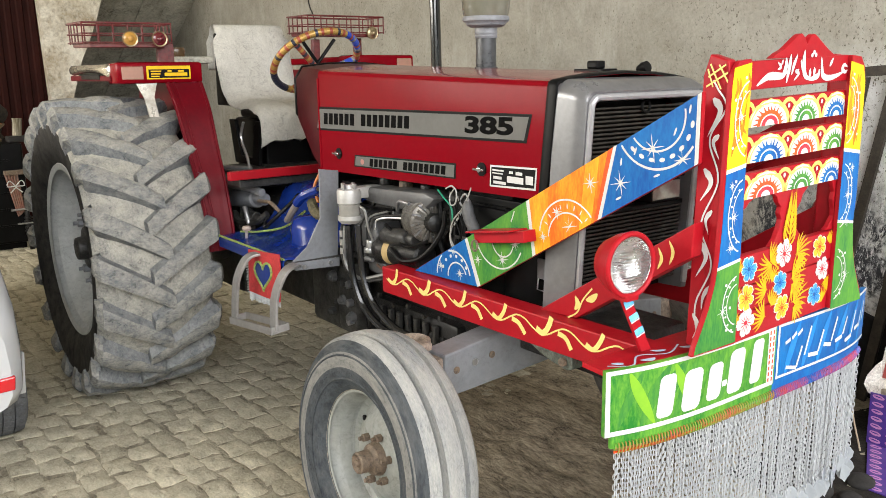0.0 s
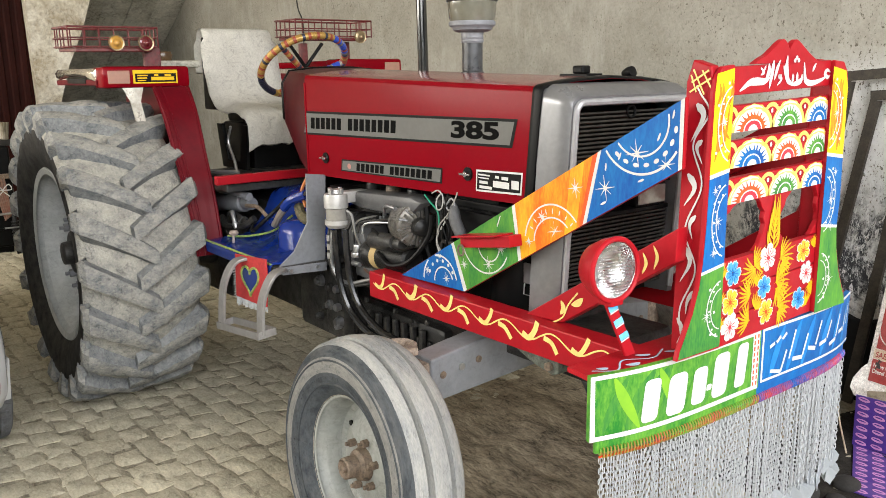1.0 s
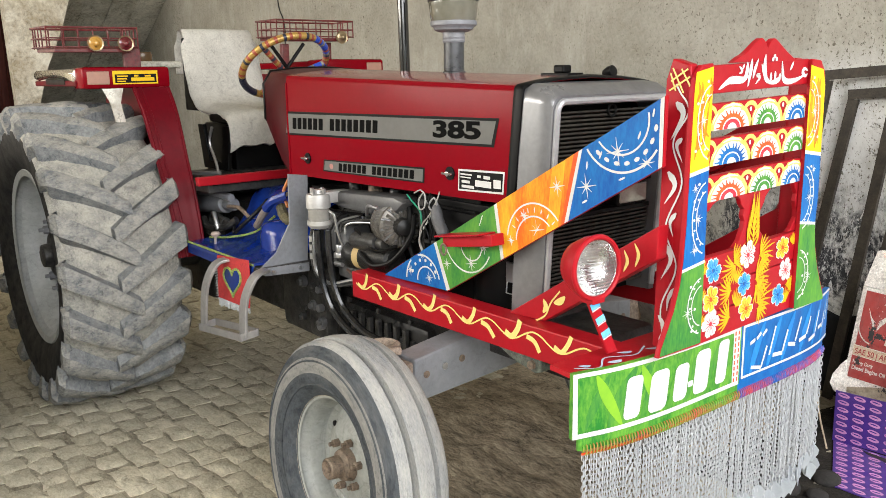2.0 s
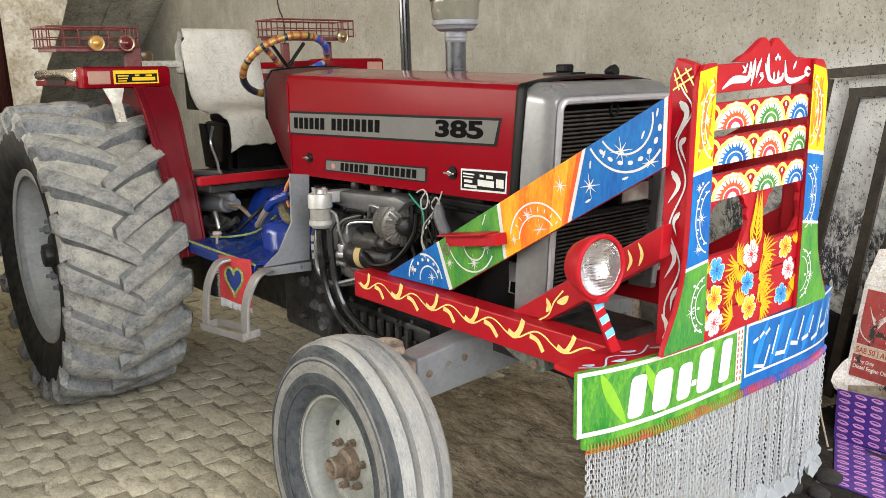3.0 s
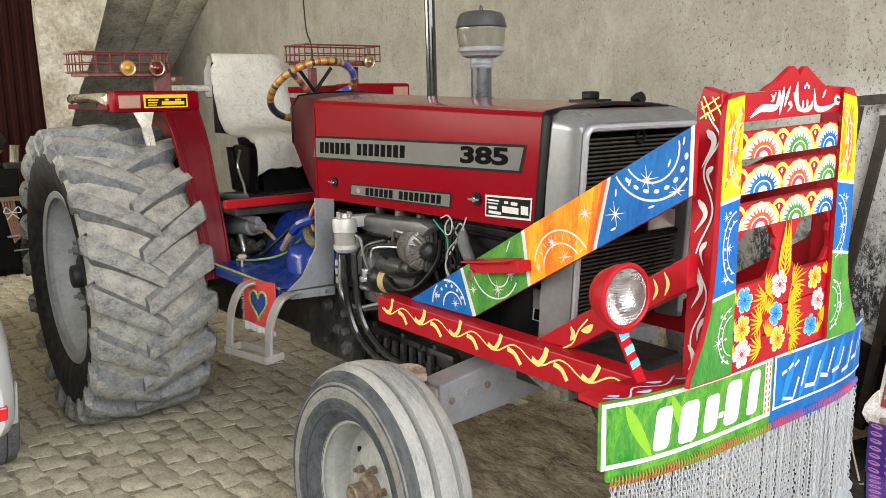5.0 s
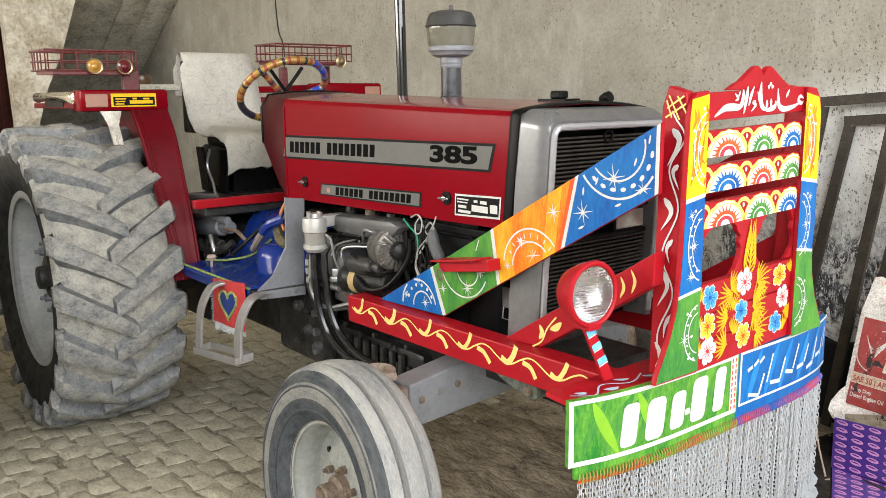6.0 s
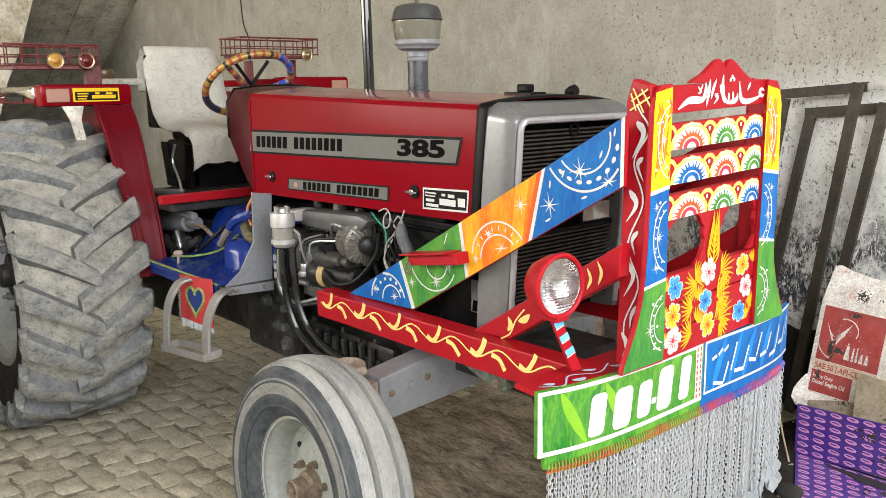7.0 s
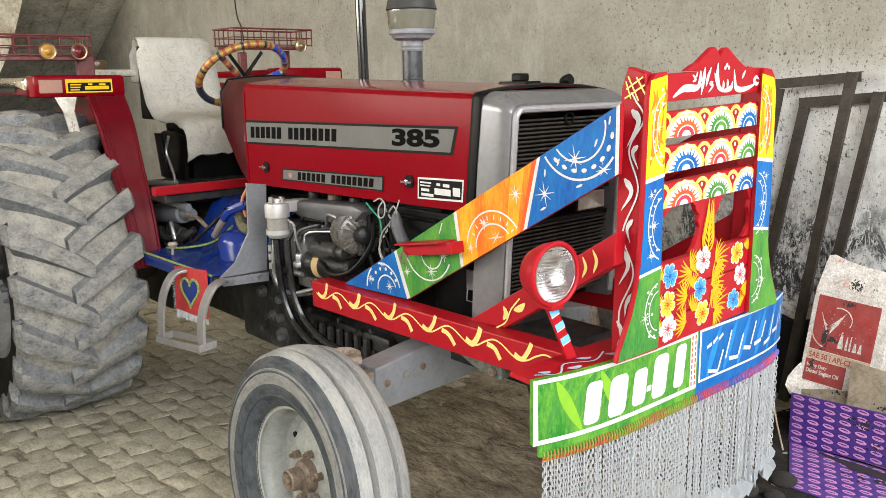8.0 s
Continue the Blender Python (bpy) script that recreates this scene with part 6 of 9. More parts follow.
for c0, c1, mt, r in flowers_at:
    bm, rim = BM(), BM()
    tw = rnd.random() * 6.28
    for k in range(6):
        t = 2 * math.pi * k / 6 + tw + rnd.uniform(-0.1, 0.1)
        q = r * rnd.uniform(0.92, 1.08)
        for j in (-1, 0, 1):
            tt = t + j * 0.24
            d = 0.60 if j else 0.66
            F.dot(rim, (c0 + q * d * math.cos(tt), c1 + q * d * math.sin(tt)), q * 0.44, 0.0014, r2=q * 0.22, turn=tt, n=12)
            F.dot(bm, (c0 + q * (d - 0.05) * math.cos(tt), c1 + q * (d - 0.05) * math.sin(tt)), q * 0.40, 0.0018, r2=q * 0.17, turn=tt, n=12)
    fl = paint("painted_flower", bm, mt, planks[0], {FLOWER_BLUE: "pale blue", WHITE_PAINT: "white", FLOWER_YELLOW: "yellow"}[mt] + " painted flower")
    paint("petal_edge", rim, WHITE_PAINT if mt is not WHITE_PAINT else mt, fl)
    bm = BM()
    for k in range(12):
        t = 2 * math.pi * (k + 0.5) / 12 + tw
        e = r * rnd.uniform(0.55, 0.88)
        F.stroke(bm, [(c0 + 0.004 * math.cos(t), c1 + 0.004 * math.sin(t)), (c0 + 0.5 * e * math.cos(t + 0.06), c1 + 0.5 * e * math.sin(t + 0.06)), (c0 + e * math.cos(t), c1 + e * math.sin(t))], 0.0026, 0.0022 + 0.00003 * k, taper=True)
    F.dot(bm, (c0, c1), r * 0.17, 0.0027)
    paint("flower_heart", bm, {FLOWER_BLUE: BLUE, WHITE_PAINT: GUARD_CRIMSON, FLOWER_YELLOW: MID_RED}[mt], fl)
bm = BM()
for k in range(7):
    for s in (-1, 1):
        z, w, x = 1.112 + k * 0.015, 0.030 - 0.0030 * k, 0.010 + 0.0012 * k
        F.stroke(bm, [(x, z), (x + s * w * 0.75, z + 0.022), (x + s * w * 0.95, z + 0.060)], 0.0072, 0.0011 + 0.00008 * k + 0.00002 * s, n=8, taper=True)
F.stroke(bm, [(0.010, 1.112), (0.012, 1.18), (0.020, 1.256)], 0.012, 0.0020, taper=True)
pieces("yellow_flame", bm, LEAF_YELLOW, fret, "yellow painted flame", near=0.0)

# --- bumper boards: border, lettering bars, divider ---
def rule(F, bm, a0, b0, a1, b1, w, n=24, h=0.0012):
    """A ruled line on the bowed board."""
    return F.stroke(bm, [(a0 + (a1 - a0) * i / n, b0 + (b1 - b0) * i / n) for i in range(n + 1)], w, h)


F = BOW_R
bm = BM()
for k, x in enumerate((0.03, 0.10, 0.145, 0.20, 0.30, 0.36, 0.44, 0.50)):
    F.stroke(bm, [(x, 0.012), (x + 0.035, 0.085), (x + 0.075 + 0.01 * (k % 3), 0.152)], 0.026 + 0.012 * (k % 3), 0.0007 + 0.00004 * k, n=14, taper=True)
pieces("green_streak", bm, GREEN, bump_right)
bm = BM()
for k, x in enumerate((0.065, 0.20)):
    F.stroke(bm, [(x, 0.15), (x + 0.03, 0.09), (x + 0.075, 0.012)], 0.030, 0.0010 + 0.00004 * k, n=14, taper=True)
pieces("yellow_streak", bm, mat("yellow_green_paint", (0.23, 0.45, 0.03), (0.16, 0.38, 0.03), 0.42, scale=20, spec=0.22), bump_right)
bm = BM()
rule(F, bm, 0.0, 0.006, LB - 0.006, 0.006, 0.012)
rule(F, bm, 0.0, HB - 0.006, LB - 0.006, HB - 0.006, 0.011)
rule(F, bm, 0.007, 0.01, 0.005, HB - 0.008, 0.014, 6)
rule(F, bm, LB - 0.022, 0.01, LB - 0.022, HB - 0.008, 0.030, 6)
pieces("white_border", bm, WHITE_PAINT, bump_right, "white painted border")
bm = BM()
for k in range(9):
    for a in (0.032, 0.017):
        F.fill(bm, [(LB - a, 0.012 + k * 0.0165), (LB - a + 0.006, 0.012 + k * 0.0165), (LB - a + 0.006, 0.023 + k * 0.0165), (LB - a, 0.023 + k * 0.0165)], 0.0016)
pieces("red_dash", bm, MID_RED, bump_right)
# a registration's characters as plain leaning bars of their size
for a0, w, z0, z1 in ((0.142, 0.052, 0.020, 0.128), (0.222, 0.066, 0.018, 0.124), (0.312, 0.054, 0.024, 0.120), (0.372, 0.020, 0.050, 0.066), (0.392, 0.062, 0.022, 0.138), (0.488, 0.046, 0.026, 0.144)):
    bm = BM()
    sl = 0.012 * (z1 - z0) / 0.1
    r = min(w, z1 - z0) * 0.28
    pts = []
    for cx, cz, t0 in ((a0 + w - r, z0 + r, -90), (a0 + w - r, z1 - r, 0), (a0 + r, z1 - r, 90), (a0 + r, z0 + r, 180)):
        pts += [(cx + r * math.cos(radians(t0 + 30 * i)), cz + r * math.sin(radians(t0 + 30 * i))) for i in range(4)]
    F.fill(bm, [(x + sl * (z - z0) / (z1 - z0), z) for x, z in pts], 0.0016)
    paint("writing_bar", bm, WHITE_PAINT, bump_right, "white bar of lettering")
F = BOW_L
bm = BM()
for k, x in enumerate((0.05, 0.14, 0.22, 0.33, 0.42, 0.50)):
    F.stroke(bm, [(x, 0.01), (x + 0.03, 0.08), (x + 0.07, 0.155)], 0.030, 0.0008 + 0.00004 * k, n=12, taper=True)
pieces("pale_streak", bm, mat("mid_blue_paint", (0.012, 0.16, 0.50), (0.02, 0.24, 0.60), 0.42, scale=20, spec=0.22), bump_left)
bm = BM()
rule(F, bm, 0.006, 0.014, LB - 0.004, 0.010, 0.007)
rule(F, bm, 0.006, HB - 0.004, LB, HB - 0.004, 0.008)
rule(F, bm, 0.011, 0.012, 0.011, HB - 0.006, 0.009, 6)
pieces("white_border", bm, WHITE_PAINT, bump_left, "white painted border")
# the workshop's name as leaning bars: low sweeps and tall strokes
for a0, z0, a1, z1, w in ((0.055, 0.034, 0.110, 0.022, 0.010), (0.110, 0.024, 0.135, 0.080, 0.009), (0.045, 0.105, 0.070, 0.112, 0.010), (0.078, 0.112, 0.100, 0.126, 0.010), (0.108, 0.116, 0.130, 0.130, 0.009), (0.150, 0.050, 0.178, 0.130, 0.008),
                          (0.170, 0.045, 0.225, 0.040, 0.012), (0.225, 0.045, 0.250, 0.105, 0.009), (0.255, 0.060, 0.300, 0.050, 0.012), (0.300, 0.060, 0.330, 0.128, 0.009), (0.325, 0.055, 0.370, 0.060, 0.012), (0.375, 0.065, 0.400, 0.115, 0.009),
                          (0.395, 0.040, 0.445, 0.048, 0.012), (0.445, 0.055, 0.470, 0.120, 0.009), (0.470, 0.062, 0.510, 0.066, 0.012), (0.515, 0.055, 0.535, 0.105, 0.009), (0.555, 0.070, 0.575, 0.130, 0.009)):
    bm = rule(F, BM(), a0, z0, a1, z1, w, 6, 0.0016)
    paint("writing_bar", bm, WHITE_PAINT, bump_left, "white bar of lettering")
# pale strokes on the red shelf
F = Face((3.01, -0.575, 0.8885), (1, 0, 0), (0, 1, 0.013), (0, 0, 1))
bm = BM()
for a, b, w in (((0.045, 0.03), (0.060, 0.055), 0.016), ((0.075, 0.10), (0.085, 0.14), 0.018), ((0.045, 0.17), (0.065, 0.205), 0.014), ((0.075, 0.245), (0.09, 0.28), 0.014)):
    F.stroke(bm, [a, ((a[0] + b[0]) / 2 + 0.006, (a[1] + b[1]) / 2), b], w, 0.0015, n=8, taper=True)
F.stroke(bm, [(0.05, 0.01), (0.085, 0.06), (0.05, 0.12), (0.085, 0.19), (0.06, 0.26)], 0.005, 0.0012, n=24)
pieces("pale_strokes", bm, mat("pale_grey_blue_paint", (0.42, 0.55, 0.66), (0.34, 0.46, 0.58), 0.5, scale=30), bump_right)

# --- coiled edging and chain fringe ---
def chain_mesh(n):
    bm = BM()
    ln, wd, wr = 0.0175, 0.0056, 0.00135
    for k in range(n):
        z = -0.0135 * k
        path = []
        for i in range(10):
            t = 2 * math.pi * i / 10
            a, b = wd * math.cos(t), (ln / 2 - wd) * (1 if math.sin(t) > 0.01 else -1 if math.sin(t) < -0.01 else 0) + wd * math.sin(t)
            path.append((a, 0.0, z + b) if k % 2 == 0 else (0.0, a, z + b))
        tube(bm, path, wr, 4, closed=True)
    return bm


proto = {}
for s in (-1, 1):
    F = BOW_R if s < 0 else BOW_L
    lo, hi = (0.03, LB) if s < 0 else (0.0, LB - 0.03)
    bm = BM()
    tube(bm, [F.at(lo + (hi - lo) * i / 420, -0.034 + 0.013 * math.sin(i * 0.9), -0.004 + 0.009 * math.cos(i * 0.9)) for i in range(421)], 0.0021, 5)
    part("coil_edging", bm, mat("green_red_coil_paint", (0.12, 0.34, 0.03), (0.50, 0.08, 0.05), 0.45, scale=7, spread=0.22) if s < 0 else mat("blue_red_coil_paint", (0.01, 0.10, 0.40), (0.50, 0.05, 0.08), 0.45, scale=7, spread=0.22), tractor, "painted wire coil along the bumper edge", smooth='all')
    bm = BM()
    tube(bm, [F.at(lo + (hi - lo) * i / 30, -0.044, -0.004) for i in range(31)], 0.003, 6)
    part("fringe_rod", bm, MID_RED, tractor, "thin red rod that carries the chains")
    n = 72
    for i in range(n):
        p = F.at(lo + (hi - lo) * (i + 0.5) / n, -0.038, -0.004)
        links = 24 + rnd.randint(0, 2) if rnd.random() < 0.8 else 22
        if s < 0 and i < 6:
            links = 24
        m = Matrix.Translation(p + V((rnd.uniform(-0.004, 0.004), rnd.uniform(-0.002, 0.002), -0.016))) @ Matrix.Rotation(rnd.uniform(-0.8, 0.8) + 0.78, 4, 'Z') @ Matrix.Rotation(rnd.gauss(0, 0.008), 4, 'X')
        if links not in proto:
            proto[links] = part("chain", chain_mesh(links), CHAIN, tractor, "hanging zinc chain", m, smooth='all')
        else:
            again(proto[links], "chain", m, tractor)["label"] = "hanging zinc chain"
        if i % 2 == 0:
            end = m.translation + V((0, 0, -0.0135 * (links - 1) - 0.008))
            if "leaf" not in proto:
                bm = BM()
                out = [(0, 0), (0.014, -0.009), (0.023, -0.026), (0.018, -0.043), (0.006, -0.056), (0, -0.066), (-0.006, -0.056), (-0.018, -0.043), (-0.023, -0.026), (-0.014, -0.009)]
                prism(bm, [(y * 0.35, y, z) for y, z in out], (0.0016, 0, 0), 0.0004)
                proto["leaf"] = part("pendant", bm, TIN, tractor, "thin tin leaf pendant")
            ml = Matrix.Translation(end) @ Matrix.Rotation(rnd.uniform(-0.9, 0.9), 4, 'Z') @ Matrix.Rotation(rnd.uniform(-0.25, 0.25), 4, 'X')
            again(proto["leaf"], "pendant", ml, tractor)
proto["leaf"].matrix_basis = Matrix.Translation((3.11, 0.30, 0.37))

# ---- bonnet badges, latches and small fittings ----
HS = Face((0, -0.2902, 0), (1, 0, 0), (0, 0, 1), (0, -1, 0))


def flat_text(name, body, size, origin, u, v, material, parent, weight=0.0, squash=1.0):
    """Lettering in the built-in font, laid on a face, its lower left corner at the origin."""
    cu = bpy.data.curves.new(name, 'FONT')
    cu.body, cu.size, cu.offset, cu.extrude = body, size, weight, 0.0004
    tmp = bpy.data.objects.new(name, cu)
    me = bpy.data.meshes.new_from_object(tmp)
    bpy.data.objects.remove(tmp)
    u, v = V(u).normalized(), V(v).normalized()
    w = u.cross(v)
    m = Matrix(((u.x, v.x, w.x, origin[0]), (u.y, v.y, w.y, origin[1]), (u.z, v.z, w.z, origin[2]), (0, 0, 0, 1)))
    me.transform(m @ Matrix.Diagonal((squash, 1, 1, 1)))
    me.materials.clear()
    me.materials.append(material)
    ob = new(name, me)
    ob.parent = parent
    return ob


bm = BM()
HS.fill(bm, [(1.178, 1.337), (2.477, 1.359), (2.501, 1.446), (1.205, 1.434)], 0.0012)
strip = part("badge_strip", bm, BLACK, hood, "long grey badge strip with a black border")
bm = BM()
HS.fill(bm, [(1.180, 1.345), (2.466, 1.367), (2.487, 1.437), (1.206, 1.425)], 0.0018)
part("strip_face", bm, PLATE_GREY, strip)
flat_text("model_number", "385", 0.072, (2.178, -0.2928, 1.378), (1, 0, 0.017), (0.05, 0, 1), DARK_GREY_TXT, strip, 0.003, 2.25)


def letter_bars(parent, spans, x0, x1, z0, z1, slope, h, gap=0.25):
    """Dark bars in place of a maker's lettering, one for each letter."""
    n = sum(spans) + len(spans) - 1
    w = (x1 - x0) / n
    x = x0
    for k, cnt in enumerate(spans):
        for i in range(cnt):
            bm = BM()
            b = slope * (x - x0)
            HS.fill(bm, [(x, z0 + b), (x + w * (1 - gap), z0 + b), (x + w * (1 - gap) + 0.004, z1 + b), (x + 0.004, z1 + b)], h)
            part("letter_bar", bm, DARK_GREY_TXT, parent)
            x += w
        x += w


letter_bars(strip, (6, 8), 1.24, 1.872, 1.364, 1.409, 0.016, 0.0024)
bm = BM()
HS.fill(bm, [(1.470, 1.207), (2.128, 1.219), (2.133, 1.272), (1.478, 1.254)], 0.0012)
plate = part("name_plate", bm, BLACK, hood, "grey name plate with a black border")
bm = BM()
HS.fill(bm, [(1.478, 1.212), (2.120, 1.224), (2.124, 1.266), (1.486, 1.249)], 0.0018)
part("plate_face", bm, PLATE_GREY, plate)
letter_bars(plate, (6, 8), 1.587, 2.08, 1.217, 1.247, 0.025, 0.0024)
bm = BM()
HS.dot(bm, (1.535, 1.230), 0.014, 0.0024, r2=0.011)
part("emblem", bm, mat("faded_red_emblem", (0.45, 0.2, 0.17), None, 0.4), plate)
bm = BM()
HS.fill(bm, [(2.306, 1.213), (2.518, 1.221), (2.524, 1.289), (2.309, 1.282)], 0.0012)
stk = part("shop_sticker", bm, WHITE_PAINT, hood, "black and white shop sticker with unreadable writing")
bm = BM()
HS.fill(bm, [(2.312, 1.219), (2.512, 1.227), (2.518, 1.283), (2.315, 1.276)], 0.0018)
part("sticker_face", bm, BLACK, stk)
for a, b, w, h in ((2.32, 1.265, 0.055, 0.005), (2.32, 1.256, 0.05, 0.004), (2.325, 1.24, 0.04, 0.009), (2.325, 1.225, 0.06, 0.009), (2.39, 1.234, 0.075, 0.020), (2.43, 1.26, 0.03, 0.010), (2.475, 1.236, 0.033, 0.026), (2.40, 1.262, 0.018, 0.008)):
    bm = BM()
    HS.fill(bm, [(a, b), (a + w, b), (a + w, b + h), (a, b + h)], 0.0024)
    part("writing_bar", bm, WHITE_PAINT, stk)
for x, z in ((1.353, 1.250), (2.267, 1.264)):
    bm = BM()
    cyl(bm, (x, -0.290, z), (x, -0.295, z), 0.022, seg=20)
    latch = part("latch", bm, BLACK, hood, "black bonnet latch with a wing knob")
    bm = BM()
    cyl(bm, (x, -0.295, z), (x, -0.307, z), 0.009, seg=12)
    box(bm, (x - 0.024, -0.312, z - 0.004), (x + 0.024, -0.304, z + 0.004), 0.002)
    part("wing", bm, CHROME, latch)
# top of the bonnet
bm = BM()
box(bm, (2.40, -0.02, 1.556), (2.52, 0.05, 1.573), 0.002)
box(bm, (2.44, -0.005, 1.572), (2.485, 0.035, 1.598), 0.006)
part("release_handle", bm, BLACK, hood, "black bonnet release handle")
bm = BM()
lathe(bm, [(0, -0.02), (0.016, -0.02), (0.02, 0.0), (0.018, 0.014), (0.0, 0.018)], 16, Matrix.Translation((2.56, 0.13, 1.573)) @ rot_y(70))
part("filler_cap", bm, BLACK, hood, "small dark filler cap", smooth=True)
# grille emblem, grille lamps
bm = BM()
tube(bm, [(2.674, 0.008 + 0.018 * math.cos(2 * math.pi * i / 20), 1.462 + 0.018 * math.sin(2 * math.pi * i / 20)) for i in range(20)], 0.004, 6, closed=True)
part("grille_emblem", bm, BLACK, tractor, "round black grille emblem", smooth=True)
for s in (-1, 1):
    bm = BM()
    box(bm, (2.60, s * 0.075, 1.158), (2.650, s * 0.222, 1.232), 0.008)
    gl = part("grille_lamp", bm, BLACK, tractor, "rectangular headlamp set in the grille")
    bm = BM()
    box(bm, (2.646, s * 0.083, 1.166), (2.654, s * 0.214, 1.224), 0.004)
    part("lamp_glass", bm, mat("dim_lamp_glass", (0.55, 0.53, 0.47), (0.35, 0.33, 0.28), 0.15, metal=0.6, scale=30), gl, "dusty lamp glass")
bm = BM()
box(bm, (2.60, -0.24, 1.143), (2.645, 0.24, 1.158), 0.003)
part("grille_bar", bm, BLACK, tractor)
bm = BM()
box(bm, (2.60, -0.24, 1.232), (2.650, 0.24, 1.246), 0.003)
part("grille_bar", bm, BLACK, tractor)

# ---- engine bay on the right side ----
FX, FY = 1.555, -0.37
bm = BM()
lathe(bm, [(0, 0.155), (0.020, 0.155), (0.024, 0.14), (0.044, 0.138), (0.047, 0.13), (0.047, 0.085), (0.043, 0.082), (0.0, 0.082)], 28, Matrix.Translation((FX, FY, 0.995)))
box(bm, (FX - 0.02, FY, 1.095), (FX + 0.03, FY + 0.13, 1.14), 0.006)
filt = part("fuel_filter", bm, mat("pale_cast_alloy", (0.50, 0.49, 0.47), (0.34, 0.33, 0.31), 0.45, metal=0.35, scale=25), tractor, "pale alloy fuel filter head with a glass bowl", smooth=True)
for a in range(4):
    bm = BM()
    c = (FX + 0.028 * math.cos(a * 1.57 + 0.4), FY + 0.028 * math.sin(a * 1.57 + 0.4), 1.13)
    cyl(bm, c, (c[0], c[1], 1.155), 0.009, seg=6, bevel=0.002)
    part("banjo_bolt", bm, STEEL, filt)
bm = BM()
lathe(bm, [(0, 0.082), (0.042, 0.082), (0.042, 0.035), (0.0, 0.035)], 28, Matrix.Translation((FX, FY, 0.995)))
part("glass_bowl", bm, mat("murky_glass_bowl", (0.30, 0.29, 0.26), (0.20, 0.19, 0.17), 0.08, scale=18, coat=0.6), filt, "murky glass filter bowl", smooth=True)
bm = BM()
lathe(bm, [(0, 0.036), (0.046, 0.036), (0.047, 0.02), (0.035, 0.006), (0.0, 0.0)], 28, Matrix.Translation((FX, FY, 0.995)))
part("bowl_cup", bm, mat("pale_cast_alloy_cup", (0.50, 0.49, 0.47), (0.36, 0.35, 0.33), 0.4, metal=0.35, scale=25), filt, smooth=True)


def hose(name, pts, r, mt, label, rib=0.0, n=40, seg=8):
    bm = BM()
    P = curve(pts, n)
    tube(bm, P, [r * (1 + rib * (i % 2)) for i in range(len(P))], seg)
    return part(name, bm, mt, tractor, label, smooth=True)


HOSE = mat("black_rubber_hose", (0.006, 0.006, 0.007), (0.012, 0.012, 0.012), 0.2, scale=30, spec=0.6)
hose("hose", [(1.545, -0.375, 0.99), (1.545, -0.372, 0.90), (1.555, -0.365, 0.78), (1.60, -0.35, 0.67), (1.70, -0.33, 0.60), (1.80, -0.29, 0.57)], 0.0135, HOSE, "black spiral-wrapped hydraulic hose", 0.07, 70)
hose("hose", [(1.565, -0.34, 0.99), (1.57, -0.34, 0.90), (1.585, -0.335, 0.78), (1.63, -0.32, 0.68), (1.73, -0.30, 0.61), (1.82, -0.27, 0.58)], 0.0135, HOSE, "black spiral-wrapped hydraulic hose", 0.07, 70)
hose("pipe", [(1.50, -0.36, 0.98), (1.495, -0.365, 0.90), (1.50, -0.36, 0.82), (1.56, -0.34, 0.775), (1.66, -0.30, 0.80), (1.76, -0.26, 0.83)], 0.0075, STEEL, "thin steel fuel pipe", 0, 40)
hose("pipe", [(1.485, -0.36, 1.0), (1.48, -0.37, 0.92), (1.49, -0.36, 0.81), (1.56, -0.34, 0.765), (1.67, -0.29, 0.785)], 0.007, MID_IRON, "thin dusty fuel pipe", 0, 40)
bm = BM()
for z in (0.95, 0.915, 0.88):
    cyl(bm, (1.487, -0.368, z - 0.013), (1.487, -0.368, z + 0.010), 0.013, seg=6)
part("pipe_union", bm, STEEL, tractor, "steel pipe union nuts")
hose("pipe", [(1.60, -0.35, 1.07), (1.62, -0.34, 1.05), (1.625, -0.33, 0.98), (1.625, -0.31, 0.93)], 0.005, STEEL, "thin steel pipe", 0, 20)
# intake manifold
ENGINE_GREY = mat("dull_engine_grey_paint", (0.105, 0.106, 0.110), (0.045, 0.046, 0.048), 0.4, scale=10, dust=0.12, bump=0.3)
bm = BM()
prism(bm, [(1.53, -0.20, 1.085), (1.60, -0.20, 1.075), (1.93, -0.20, 1.075), (2.02, -0.20, 1.14), (1.95, -0.20, 1.155), (1.53, -0.20, 1.135)], (0, -0.10, 0), 0.014)
part("intake_manifold", bm, ENGINE_GREY, tractor, "grey cast intake manifold", smooth=True)
for i in range(3):
    bm = BM()
    cyl(bm, (1.56 + i * 0.14, -0.20, 1.12), (1.56 + i * 0.14, -0.20, 1.165), 0.028, seg=14, bevel=0.005)
    part("injector", bm, RUST if i == 1 else DARK_IRON, tractor, "oily injector body", smooth=True)
# alternator: finned body, cooling fan towards the front
ALT = Matrix.Translation((1.925, -0.262, 1.048)) @ Matrix.Rotation(radians(-14), 4, 'Z') @ rot_y(90)
bm = BM()
lathe(bm, [(0, -0.09), (0.05, -0.09), (0.068, -0.075), (0.074, -0.04), (0.074, 0.015), (0.079, 0.018), (0.079, 0.028), (0.070, 0.034), (0.03, 0.04), (0.0, 0.04)], 36, ALT)
ALLOY = mat("dull_bronze_alloy", (0.20, 0.185, 0.16), (0.05, 0.046, 0.04), 0.38, metal=0.4, scale=22, dust=0.1, spread=0.35)
alt = part("alternator", bm, ALLOY, tractor, "dusty alloy alternator with a fan", smooth=True)
